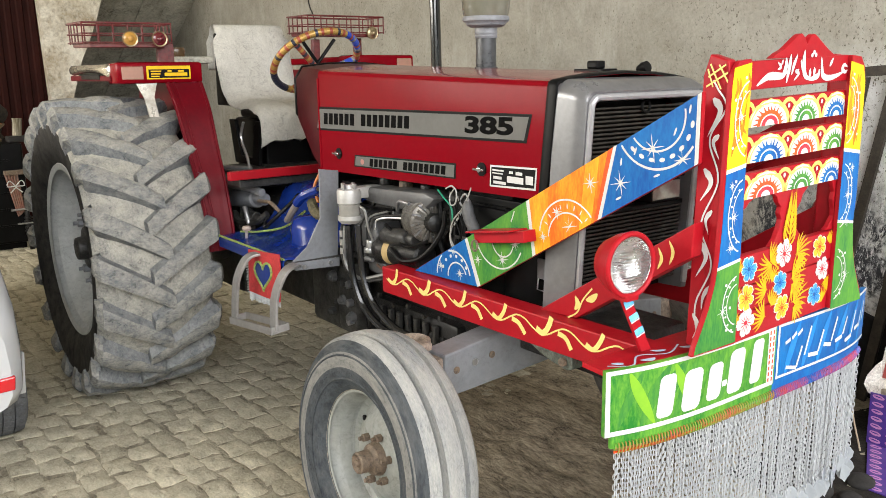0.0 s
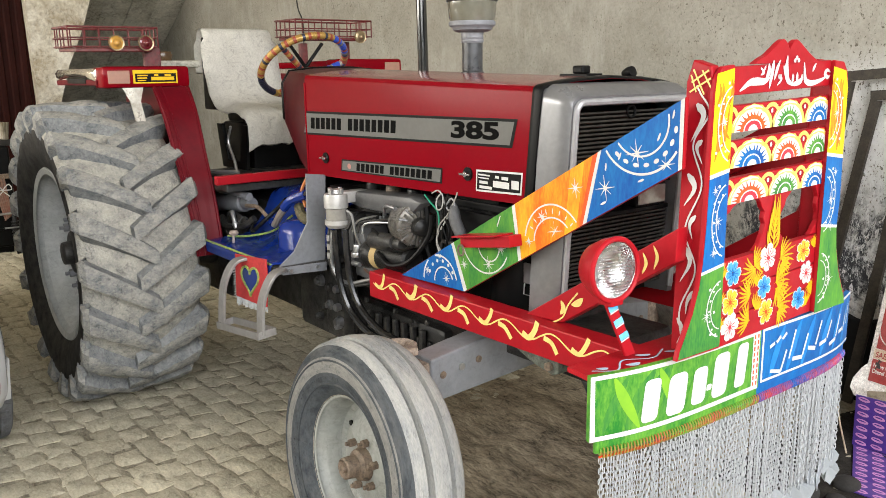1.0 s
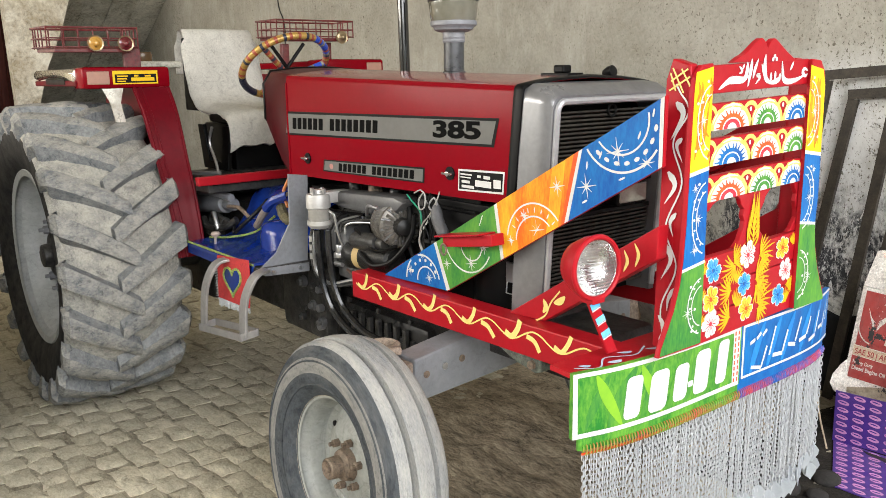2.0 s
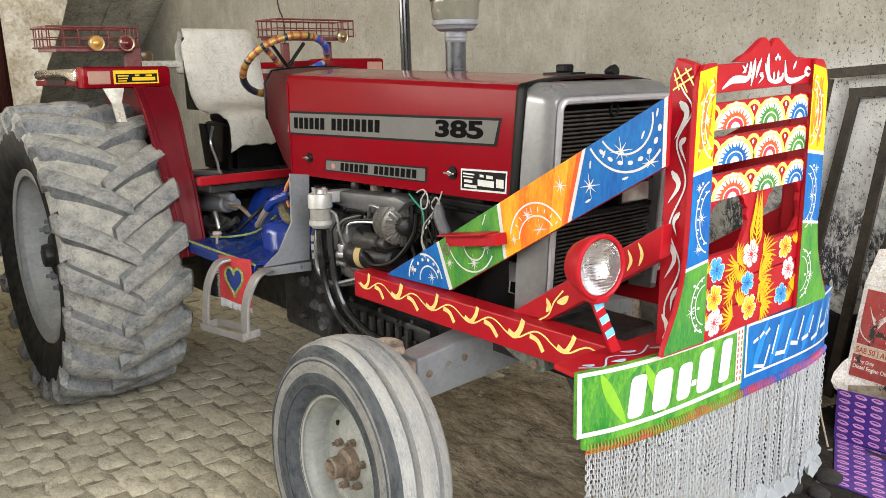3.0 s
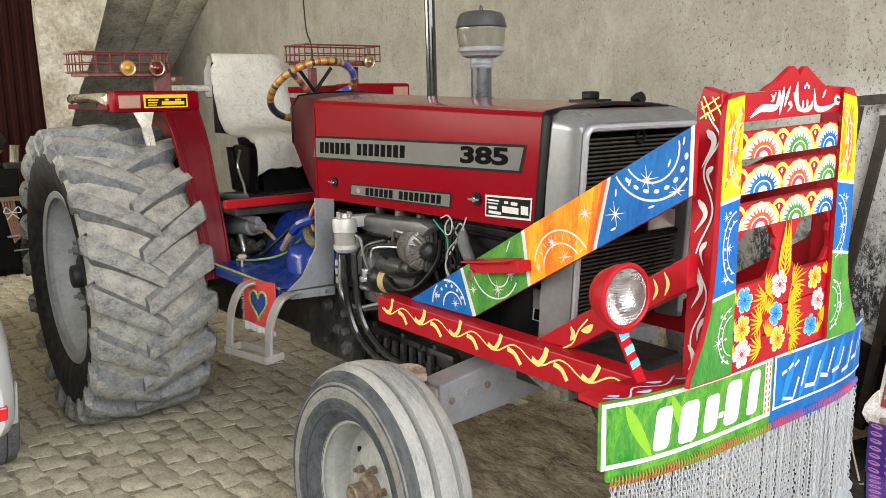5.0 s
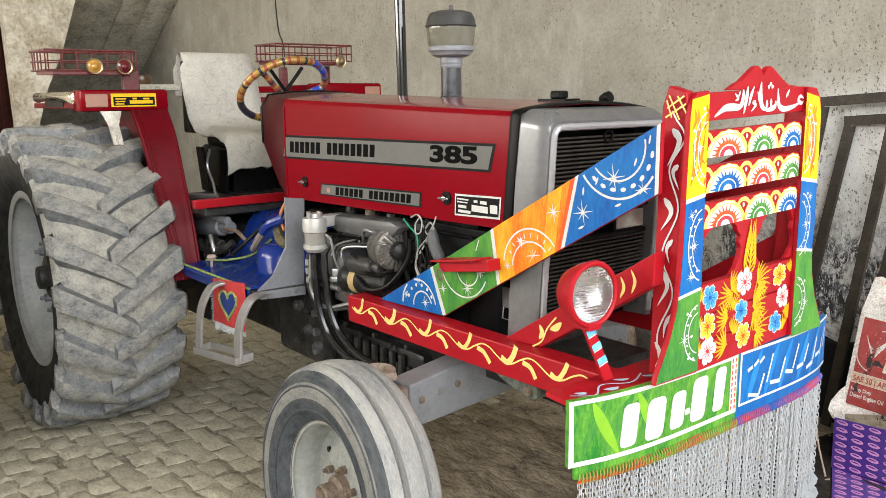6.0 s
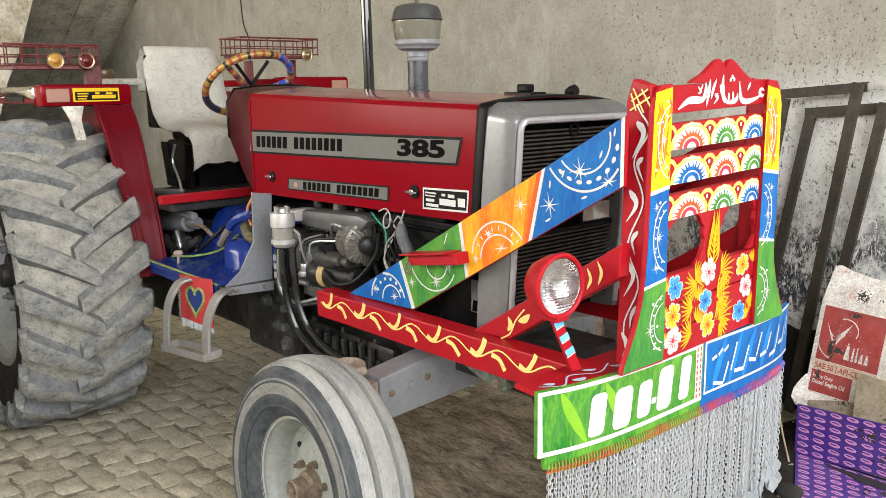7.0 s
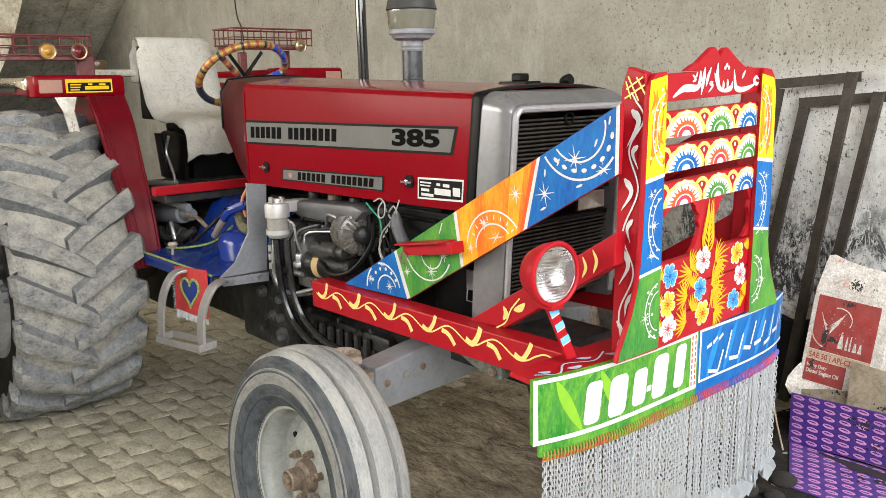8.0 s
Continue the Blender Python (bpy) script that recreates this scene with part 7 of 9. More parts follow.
for i in range(18):
    bm = BM()
    t = 2 * math.pi * i / 18
    prism(bm, [(0.026 * math.cos(t), 0.026 * math.sin(t), 0.036), (0.070 * math.cos(t + 0.10), 0.070 * math.sin(t + 0.10), 0.034), (0.070 * math.cos(t + 0.25), 0.070 * math.sin(t + 0.25), 0.034), (0.03 * math.cos(t + 0.16), 0.03 * math.sin(t + 0.16), 0.036)], (0, 0, 0.012))
    bmesh.ops.transform(bm, matrix=ALT, verts=bm.verts)
    part("fan_blade", bm, ALLOY, alt)
bm = BM()
lathe(bm, [(0, 0.085), (0.012, 0.085), (0.03, 0.075), (0.034, 0.05), (0.034, 0.04), (0, 0.04)], 24, ALT)
part("pulley", bm, DARK_IRON, alt, "dark belt pulley", smooth=True)
hose("alternator_strap", [(1.80, -0.31, 1.075), (1.85, -0.335, 1.115), (1.92, -0.34, 1.115)], 0.007, SILVER, "pale adjusting strap", 0, 12)
# oil filter / starter group
bm = BM()
lathe(bm, [(0, 0), (0.05, 0), (0.056, 0.012), (0.056, 0.05), (0.05, 0.07), (0.05, 0.29), (0.04, 0.30), (0, 0.30)], 28, Matrix.Translation((1.63, -0.275, 0.895)) @ rot_y(86))
st = part("starter_motor", bm, DARK_IRON, tractor, "dark starter motor with a torn yellow label", smooth=True)
bm = BM()
lathe(bm, [(0.0515, 0.075), (0.0515, 0.115)], 28, Matrix.Translation((1.63, -0.275, 0.895)) @ rot_y(86))
part("label", bm, mat("dirty_yellow_label", (0.50, 0.36, 0.16), (0.38, 0.27, 0.12), 0.6, scale=40), st, "torn dirty yellow label", smooth='all')
bm = BM()
cyl(bm, (1.70, -0.30, 0.965), (1.86, -0.30, 0.975), 0.033, seg=20, bevel=0.008)
cyl(bm, (1.86, -0.30, 0.975), (1.90, -0.30, 0.975), 0.022, seg=16, bevel=0.004)
part("solenoid", bm, MID_IRON, st, smooth=True)
hose("belt_hose", [(1.78, -0.33, 0.93), (1.87, -0.34, 0.90), (1.97, -0.32, 0.93), (2.03, -0.28, 1.02), (2.04, -0.27, 1.10)], 0.009, BLACK, "black rubber cable", 0, 24)
# lift pump / tap
bm = BM()
cyl(bm, (1.61, -0.315, 0.885), (1.61, -0.315, 0.905), 0.026, seg=16, bevel=0.004)
cyl(bm, (1.61, -0.315, 0.905), (1.61, -0.315, 0.935), 0.017, seg=14, bevel=0.003)
cyl(bm, (1.61, -0.34, 0.895), (1.61, -0.25, 0.895), 0.010, seg=10)
cyl(bm, (1.59, -0.325, 0.86), (1.64, -0.325, 0.86), 0.009, seg=10)
part("fuel_tap", bm, STEEL, tractor, "bright steel fuel tap", smooth=True)
# injector pipes, banjo fittings and clipped cables along the block
for k in range(4):
    x = 1.56 + 0.035 * k
    hose("injector_pipe", [(x, -0.325, 0.985), (x + 0.03, -0.315, 1.03), (1.56 + 0.13 * k, -0.26, 1.06), (1.57 + 0.14 * k, -0.215, 1.13)], 0.0042, STEEL if k % 2 else MID_IRON, "thin steel injector pipe", 0, 24, 6)
for x, z, r, h in ((1.70, 0.935, 0.020, 0.030), (1.745, 0.905, 0.016, 0.026), (1.80, 0.99, 0.018, 0.022), (1.69, 1.045, 0.014, 0.024), (1.835, 0.925, 0.013, 0.030)):
    bm = BM()
    cyl(bm, (x, -0.225, z), (x, -0.225 - h, z), r, r * 0.85, 6, 0.003)
    cyl(bm, (x, -0.225 - h, z), (x, -0.235 - h, z), r * 0.55, seg=12, bevel=0.002)
    part("banjo_fitting", bm, MID_IRON if r > 0.015 else STEEL, engine, "greasy hexagon fitting", smooth=True)
for i in range(9):
    bm = BM()
    lathe(bm, [(0.0745, -0.070 + i * 0.0098), (0.0785, -0.069 + i * 0.0098), (0.0785, -0.066 + i * 0.0098), (0.0745, -0.065 + i * 0.0098)], 30, ALT)
    part("cooling_fin", bm, ALLOY, alt, smooth=True)
for i in range(12):
    t = 2 * math.pi * i / 12
    bm = BM()
    tube(bm, [ALT @ V((0.052 * math.cos(t), 0.052 * math.sin(t), 0.046)), ALT @ V((0.078 * math.cos(t + 0.12), 0.078 * math.sin(t + 0.12), 0.030))], 0.0042, 6)
    part("fan_guard", bm, SILVER, alt, "worn bright fan vane edge")
hose("wiring", [(1.70, -0.30, 1.005), (1.76, -0.315, 0.995), (1.83, -0.325, 0.965), (1.90, -0.33, 0.955), (1.985, -0.31, 0.985)], 0.006, BLACK, "black cable looped over the starter", 0, 24, 6)
hose("wiring", [(1.66, -0.318, 0.845), (1.72, -0.325, 0.835), (1.80, -0.315, 0.85), (1.90, -0.30, 0.845)], 0.005, mat("brown_wire", (0.10, 0.055, 0.035), (0.06, 0.035, 0.025), 0.5), "greasy brown cable", 0, 20, 6)
hose("wiring", [(1.42, -0.26, 1.13), (1.46, -0.30, 1.10), (1.50, -0.31, 1.07), (1.52, -0.33, 1.04)], 0.005, BLACK, "black cable beside the filter", 0, 16, 6)
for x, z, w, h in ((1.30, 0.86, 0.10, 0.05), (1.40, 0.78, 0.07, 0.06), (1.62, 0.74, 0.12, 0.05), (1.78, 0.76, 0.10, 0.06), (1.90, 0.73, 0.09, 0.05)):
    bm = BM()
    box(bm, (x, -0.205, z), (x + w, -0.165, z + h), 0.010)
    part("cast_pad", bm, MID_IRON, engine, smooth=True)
for i in range(6):
    bm = BM()
    z = 0.49 + 0.018 * (i % 2)
    cyl(bm, (1.42 + i * 0.105, -0.222, z + 0.17), (1.42 + i * 0.105, -0.236, z + 0.17), 0.011, seg=6, bevel=0.002)
    part("sump_bolt", bm, MID_IRON, engine)
# cast pump housing behind the hoses
bm = BM()
prism(bm, [(1.56, -0.30, 1.0), (1.62, -0.30, 1.0), (1.665, -0.30, 0.90), (1.70, -0.30, 0.815), (1.69, -0.30, 0.795), (1.56, -0.30, 0.80)], (0, 0.12, 0), 0.012)
part("pump_housing", bm, ENGINE_GREY, tractor, "grey cast pump housing", smooth=True)
# injection pump casting and side covers
bm = BM()
box(bm, (1.28, -0.24, 0.80), (1.455, -0.16, 1.03), 0.015)
part("timing_cover", bm, ENGINE_GREY, tractor, "grey cast side cover", smooth=True)
for x, z in ((1.60, 1.03), (1.66, 1.035), (1.72, 1.03), (1.74, 0.965), (1.64, 0.80), (1.45, 0.72), (1.42, 0.62), (1.50, 0.55), (1.44, 0.86), (1.52, 0.86)):
    bm = BM()
    y0 = -0.24 if x < 1.56 and z > 0.8 else -0.17
    cyl(bm, (x, y0 + 0.004, z), (x, y0 - 0.018, z), 0.017 if z > 0.9 else 0.013, seg=6 if z < 0.9 else 14, bevel=0.003)
    part("engine_bolt", bm, MID_IRON, engine)
bm = BM()
box(bm, (1.24, -0.27, 0.47), (1.40, -0.18, 0.80), 0.03)
part("flywheel_cover", bm, MID_IRON, tractor, "dusty cast flywheel cover", smooth=True)
for z in (0.54, 0.62, 0.70):
    bm = BM()
    cyl(bm, (1.37, -0.265, z), (1.37, -0.292, z), 0.018, seg=6, bevel=0.003)
    part("cover_bolt", bm, SILVER, engine)
# block face with its round plugs, sump ribs, casting lumps and pipes
bm = BM()
prism(bm, [(1.40, -0.166, 0.925), (1.78, -0.166, 0.925), (1.78, -0.166, 1.06), (1.40, -0.166, 1.06)], (0, -0.008, 0), 0.003)
face = part("block_face", bm, MID_IRON, engine, "dusty cast engine block side")
for x, z, r in ((1.44, 0.993, 0.017), (1.558, 1.005, 0.021), (1.509, 0.951, 0.017), (1.448, 0.955, 0.015), (1.616, 1.02, 0.013), (1.397, 1.007, 0.012), (1.66, 0.965, 0.02), (1.72, 1.02, 0.013)):
    bm = BM()
    lathe(bm, [(0, 0.004), (r * 0.6, 0.004), (r * 0.75, 0.010), (r, 0.010), (r * 1.1, 0.0), (0, 0.0)], 20, Matrix.Translation((x, -0.173, z)) @ TO_RIGHT)
    part("core_plug", bm, MID_IRON, face, "round pressed plug", smooth=True)
for i in range(7):
    bm = BM()
    box(bm, (1.535 + i * 0.06, -0.236, 0.545), (1.557 + i * 0.06, -0.215, 0.64), 0.004)
    part("sump_rib", bm, MID_IRON, engine, "cast rib of the sump")
for x, z, r in ((1.218, 0.707, 0.026), (1.31, 0.697, 0.022), (1.304, 0.618, 0.024), (1.205, 0.547, 0.02), (1.371, 0.557, 0.024), (1.26, 0.60, 0.014)):
    bm = BM()
    lathe(bm, [(0, 0.034), (r * 0.55, 0.033), (r * 0.62, 0.022), (r * 0.9, 0.02), (r, 0.0), (0, 0.0)], 18, Matrix.Translation((x, -0.262, z)) @ TO_RIGHT)
    part("cast_boss", bm, ENGINE_GREY if r > 0.022 else MID_IRON, engine, "cast boss with a bolt", smooth=True)
bm = BM()
cyl(bm, (1.503, -0.168, 0.736), (1.503, -0.190, 0.736), 0.035, seg=20, bevel=0.006)
part("side_plug", bm, MID_IRON, engine, smooth=True)
hose("loom", [(1.30, -0.26, 1.02), (1.36, -0.27, 1.055), (1.48, -0.25, 1.045), (1.60, -0.28, 1.055), (1.72, -0.27, 1.06)], 0.006, BLACK, "black wiring loom", 0, 30, 6)
hose("loom", [(1.98, -0.25, 1.15), (2.0, -0.26, 1.08), (1.995, -0.265, 1.0), (2.02, -0.26, 0.93)], 0.010, BLACK, "black wiring loom", 0, 24, 6)
for mt, pts in ((mat("pale_wire", (0.42, 0.42, 0.40), None, 0.4), [(2.072, -0.292, 1.181), (2.113, -0.296, 1.195), (2.14, -0.298, 1.178), (2.134, -0.298, 1.139), (2.105, -0.296, 1.13), (2.10, -0.294, 1.16), (2.13, -0.296, 1.19)]),
                (mat("pale_grey_wire", (0.34, 0.33, 0.30), None, 0.45), [(2.21, -0.290, 1.199), (2.20, -0.298, 1.165), (2.168, -0.300, 1.12), (2.12, -0.300, 1.075), (2.105, -0.298, 1.02), (2.12, -0.294, 0.985)]),
                (BLACK, [(2.16, -0.290, 1.19), (2.15, -0.298, 1.12), (2.175, -0.30, 1.06), (2.15, -0.295, 1.0)])):
    hose("wire", pts, 0.0026, mt, "loose hanging wire", 0, 30, 6)
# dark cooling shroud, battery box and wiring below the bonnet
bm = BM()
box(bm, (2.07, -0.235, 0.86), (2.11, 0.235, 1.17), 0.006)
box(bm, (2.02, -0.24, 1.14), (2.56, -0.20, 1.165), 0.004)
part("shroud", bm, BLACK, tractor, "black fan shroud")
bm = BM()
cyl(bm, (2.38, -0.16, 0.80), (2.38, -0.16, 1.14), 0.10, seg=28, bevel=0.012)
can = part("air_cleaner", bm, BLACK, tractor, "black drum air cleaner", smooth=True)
bm = BM()
box(bm, (2.47, -0.238, 0.935), (2.505, -0.230, 1.0), 0.003)
part("clip", bm, SILVER, can, "pale metal clip")
bm = BM()
tube(bm, [(2.475, -0.236, 0.935), (2.475, -0.240, 0.90), (2.505, -0.240, 0.90), (2.505, -0.236, 0.935)], 0.0025, 6)
part("clip_wire", bm, STEEL, can)
WIRES = [(mat("green_wire", (0.02, 0.28, 0.16), None, 0.4), [(2.02, -0.285, 1.17), (2.06, -0.292, 1.15), (2.10, -0.290, 1.12), (2.105, -0.288, 1.07)]),
         (mat("white_wire", (0.5, 0.5, 0.47), None, 0.4), [(2.18, -0.285, 1.15), (2.15, -0.292, 1.10), (2.10, -0.295, 1.03), (2.11, -0.29, 0.98), (2.15, -0.285, 0.96)]),
         (BLACK, [(2.14, -0.285, 1.16), (2.13, -0.295, 1.09), (2.155, -0.295, 1.03), (2.13, -0.29, 0.99)]),
         (mat("grey_wire", (0.3, 0.3, 0.3), None, 0.4), [(2.13, -0.285, 1.16), (2.17, -0.297, 1.135), (2.20, -0.295, 1.155), (2.18, -0.292, 1.175), (2.15, -0.292, 1.15)]),
         (BLACK, [(2.11, -0.28, 1.15), (2.12, -0.295, 1.06), (2.09, -0.292, 1.0)])]
for mt, pts in WIRES:
    hose("wire", pts, 0.0032, mt, "loose hanging wire", 0, 24, 6)
bm = BM()
tube(bm, curve([(2.19, -0.29, 1.16), (2.20, -0.295, 1.11), (2.225, -0.295, 1.07), (2.24, -0.29, 1.045)], 16), [0.006, 0.012, 0.016, 0.019, 0.02, 0.021, 0.02, 0.021, 0.02, 0.021, 0.02, 0.021, 0.02, 0.019, 0.016, 0.01, 0.004], 10)
part("taped_connector", bm, mat("wrinkled_grey_tape", (0.10, 0.10, 0.105), (0.05, 0.05, 0.05), 0.5, scale=50, bump=0.5), tractor, "cable end wrapped in grey tape", smooth=True)
bm = BM()
box(bm, (2.03, -0.245, 0.88), (2.06, -0.235, 1.15), 0.002)
box(bm, (2.03, -0.245, 1.0), (2.13, -0.235, 1.012), 0.002)
part("battery_frame", bm, MID_IRON, tractor, "dark steel battery frame")

# ---- footplate, splash plate, steps and mats ----
bm = BM()
prism(bm, [(1.38, -0.40, 1.197), (1.38, -0.312, 1.185), (1.38, -0.33, 0.83), (1.38, -0.55, 0.83), (1.38, -0.47, 0.89), (1.38, -0.405, 1.00)], (-0.008, 0, 0), 0.002)
part("splash_plate", bm, GREY_PAINT, tractor, "grey sheet-metal splash plate")
bm = BM()
prism(bm, [(1.40, -0.335, 0.795), (1.40, -0.535, 0.805), (1.40, -0.56, 0.838), (1.40, -0.335, 0.832)], (-0.03, 0, 0), 0.003)
part("footplate_lip", bm, GREY_PAINT, tractor, "grey footplate lip with bolts")
for y in (-0.38, -0.50):
    bm = BM()
    cyl(bm, (1.398, y, 0.818), (1.408, y, 0.818), 0.008, seg=10)
    part("lip_bolt", bm, STEEL, tractor)
bm = BM()
box(bm, (0.74, -0.56, 0.815), (1.395, -0.20, 0.838), 0.004)
part("footplate", bm, MID_IRON, tractor, "steel footplate")
# blue vinyl mat, draped up over the gearbox tunnel
rings = []
prof = [(-0.568, 0.80), (-0.566, 0.842), (-0.53, 0.850), (-0.44, 0.852), (-0.36, 0.866), (-0.30, 0.905), (-0.26, 0.965), (-0.235, 1.02), (-0.19, 1.055), (-0.10, 1.07)]
prof = [(p.x, p.z) for p in curve([(a, 0, b) for a, b in prof], 30)]
for i in range(34):
    x = 0.70 + 0.665 * i / 33
    k = max(0, 1 - abs(i - 8) / 30)
    rings.append([(x, y, z + (0.004 * math.sin(x * 55 + y * 40) + 0.006 * noise.noise(V((x * 9, y * 9, 2)))) * (1 if z > 0.845 else 0) + 0.03 * max(0, z - 0.9) * (1 - x)) for y, z in prof])
bm = BM()
low = [[(x, y + 0.001, z - 0.004) for x, y, z in r] for r in rings]
loft(bm, rings + low[::-1] + [rings[0]], cap=False, closed=False)
vinyl = part("floor_mat", bm, BLUE_VINYL, tractor, "shiny blue vinyl mat with yellow-green stitching", smooth='all')
BEAD = mat("yellow_green_braid", (0.42, 0.46, 0.10), (0.10, 0.22, 0.08), 0.7, scale=150, spread=0.2)
for pts in ([(0.70, -0.567, 0.848), (1.0, -0.567, 0.849), (1.365, -0.567, 0.849)], [(0.72, -0.47, 0.856), (0.84, -0.42, 0.868), (0.93, -0.34, 0.895), (0.99, -0.27, 0.965)]):
    bm = BM()
    P = curve(pts, 60)
    tube(bm, P, [0.0042 + 0.0016 * (i % 2) for i in range(len(P))], 6)
    part("braid", bm, BEAD, vinyl, "braided yellow-green edging")
# the blue covered drum of the clutch housing
bm = BM()
lathe(bm, [(0, 0.20), (0.08, 0.195), (0.105, 0.18), (0.118, 0.14), (0.122, 0.0), (0.13, -0.02)], 40, Matrix.Translation((1.15, -0.29, 0.775)) @ rot_y(-6))
part("drum_cover", bm, BLUE_VINYL, tractor, "blue vinyl-covered housing", smooth='all')
# knob that pins the mat
bm = BM()
lathe(bm, [(0, 0.012), (0.016, 0.010), (0.022, 0.0), (0.016, -0.010), (0, -0.012)], 16, Matrix.Translation((0.885, -0.51, 0.90)))
tube(bm, [(0.87, -0.508, 0.845), (0.884, -0.51, 0.895)], 0.006, 8)
part("pin_knob", bm, mat("rusty_pale_knob", (0.45, 0.38, 0.34), (0.3, 0.22, 0.18), 0.5, scale=60), tractor, "worn pale knob", smooth=True)
# red tassel cloth with a blue heart hanging over the edge
HF = Face((1.06, -0.580, 0.845), (1, 0, 0.09), (-0.04, 0, -1), (0, -1, 0))
bm = BM()
pts = [(0, 0), (0.30, 0), (0.305, 0.10), (0.29, 0.20), (0.15, 0.195), (-0.005, 0.185), (-0.002, 0.09)]
prism(bm, [HF.at(a, b, 0) for a, b in pts], HF.n * 0.006, 0.0015)
flag = part("step_cloth", bm, RED_CLOTH, tractor, "red felt cloth with a blue heart and pale tassels")
bm = BM()
heart = [(0.15 + 0.0052 * 16 * math.sin(t) ** 3, 0.095 - 0.0042 * (13 * math.cos(t) - 5 * math.cos(2 * t) - 2 * math.cos(3 * t) - math.cos(4 * t))) for t in [2 * math.pi * i / 28 for i in range(28)]]
HF.fill(bm, heart, 0.0075)
part("heart", bm, BLUE_VINYL, flag, "blue heart patch")
bm = BM()
tube(bm, [HF.at(a, b, 0.0085) for a, b in heart], 0.0055, 6, closed=True)
part("heart_braid", bm, BEAD, flag)
bm = BM()
for i in range(26):
    a = 0.29 * i / 25
    tube(bm, [HF.at(a, 0.185 + 0.015 * a / 0.29, 0.003), HF.at(a + rnd.uniform(-0.006, 0.006), 0.215 + rnd.uniform(0, 0.012), 0.004)], 0.0035, 5)
for i in range(16):
    b = 0.02 + 0.165 * i / 15
    tube(bm, [HF.at(0.0, b, 0.003), HF.at(-0.026 + rnd.uniform(-0.006, 0.006), b + 0.008, 0.004)], 0.003, 5)
part("tassel", bm, mat("pale_grey_tassel", (0.55, 0.58, 0.58), (0.4, 0.42, 0.44), 0.9, scale=50), flag, "pale grey tassel fringe")
# step frame
STEEL_STEP = mat("worn_bare_step_steel", (0.42, 0.41, 0.40), (0.28, 0.27, 0.26), 0.4, metal=0.5, scale=18, dust=0.15)


def flat_bar(name, pts, w, t, mt, parent, label=""):
    """A flat bar bent along points that lie in a plane across y."""
    P = curve(pts, 22)
    rings = []
    for i, p in enumerate(P):
        d = (P[min(i + 1, len(P) - 1)] - P[max(i - 1, 0)]).normalized()
        n = d.cross(V((1, 0, 0))).normalized()
        s = V((1, 0, 0)) * w / 2
        rings.append([p - s - n * t, p + s - n * t, p + s + n * t, p - s + n * t])
    bm = BM()
    loft(bm, rings)
    bmesh.ops.bevel(bm, geom=[e for e in bm.edges if e.calc_face_angle(0) > 1], offset=0.003, segments=2, affect='EDGES', profile=0.5)
    return part(name, bm, mt, parent, label)


leg = flat_bar("step_leg", [(1.085, -0.675, 0.545), (1.105, -0.672, 0.68), (1.13, -0.665, 0.76), (1.15, -0.63, 0.83), (1.16, -0.575, 0.842), (1.16, -0.52, 0.835)], 0.055, 0.006, STEEL_STEP, tractor, "bent flat steel step leg")
flat_bar("step_leg", [(1.455, -0.668, 0.60), (1.460, -0.665, 0.70), (1.475, -0.655, 0.77), (1.49, -0.625, 0.835), (1.46, -0.57, 0.845), (1.41, -0.53, 0.83)], 0.055, 0.006, STEEL_STEP, tractor, "bent flat steel step leg")
bm = BM()
prism(bm, [(1.065, -0.685, 0.538), (1.475, -0.685, 0.588), (1.475, -0.685, 0.618), (1.065, -0.685, 0.568)], (0, -0.006, 0), 0.0015)
prism(bm, [(1.065, -0.612, 0.546), (1.475, -0.612, 0.596), (1.475, -0.612, 0.626), (1.065, -0.612, 0.576)], (0, -0.006, 0), 0.0015)
prism(bm, [(1.065, -0.685, 0.538), (1.065, -0.612, 0.546), (1.065, -0.612, 0.576), (1.065, -0.685, 0.568)], (0.006, 0, 0), 0.001)
prism(bm, [(1.469, -0.685, 0.588), (1.469, -0.612, 0.596), (1.469, -0.612, 0.626), (1.469, -0.685, 0.618)], (0.006, 0, 0), 0.001)
part("step_tread", bm, STEEL_STEP, tractor, "open steel step tread")
# small castings and rods beneath the deck
for p, q, r, mt in (((0.22, -0.34, 1.025), (0.52, -0.34, 1.035), 0.022, GREY_PAINT), ((0.52, -0.36, 0.93), (0.72, -0.37, 0.90), 0.018, MID_IRON), ((0.30, -0.36, 0.86), (0.60, -0.38, 0.845), 0.020, MID_IRON), ((0.62, -0.40, 0.955), (0.66, -0.40, 0.875), 0.012, STEEL)):
    bm = BM()
    cyl(bm, p, q, r, seg=14, bevel=0.004)
    cyl(bm, V(p).lerp(V(q), 0.7), V(p).lerp(V(q), 0.8), r * 1.35, seg=14, bevel=0.003)
    part("linkage_rod", bm, mt, tractor, "dusty linkage rod under the deck", smooth=True)
hose("hose", [(0.76, -0.36, 0.90), (0.84, -0.40, 0.885), (0.92, -0.38, 0.94), (0.98, -0.34, 1.0), (1.05, -0.33, 1.05)], 0.009, HOSE, "thin black hose over the mat", 0.05, 30)
hose("cloth_wrap", [(1.16, -0.325, 1.035), (1.20, -0.335, 1.0), (1.25, -0.33, 0.985), (1.30, -0.32, 1.01)], 0.021, mat("oily_rag", (0.20, 0.17, 0.09), (0.07, 0.065, 0.04), 0.9, scale=30, bump=0.6), "oily rag wrapped round a pipe", 0.12, 20)
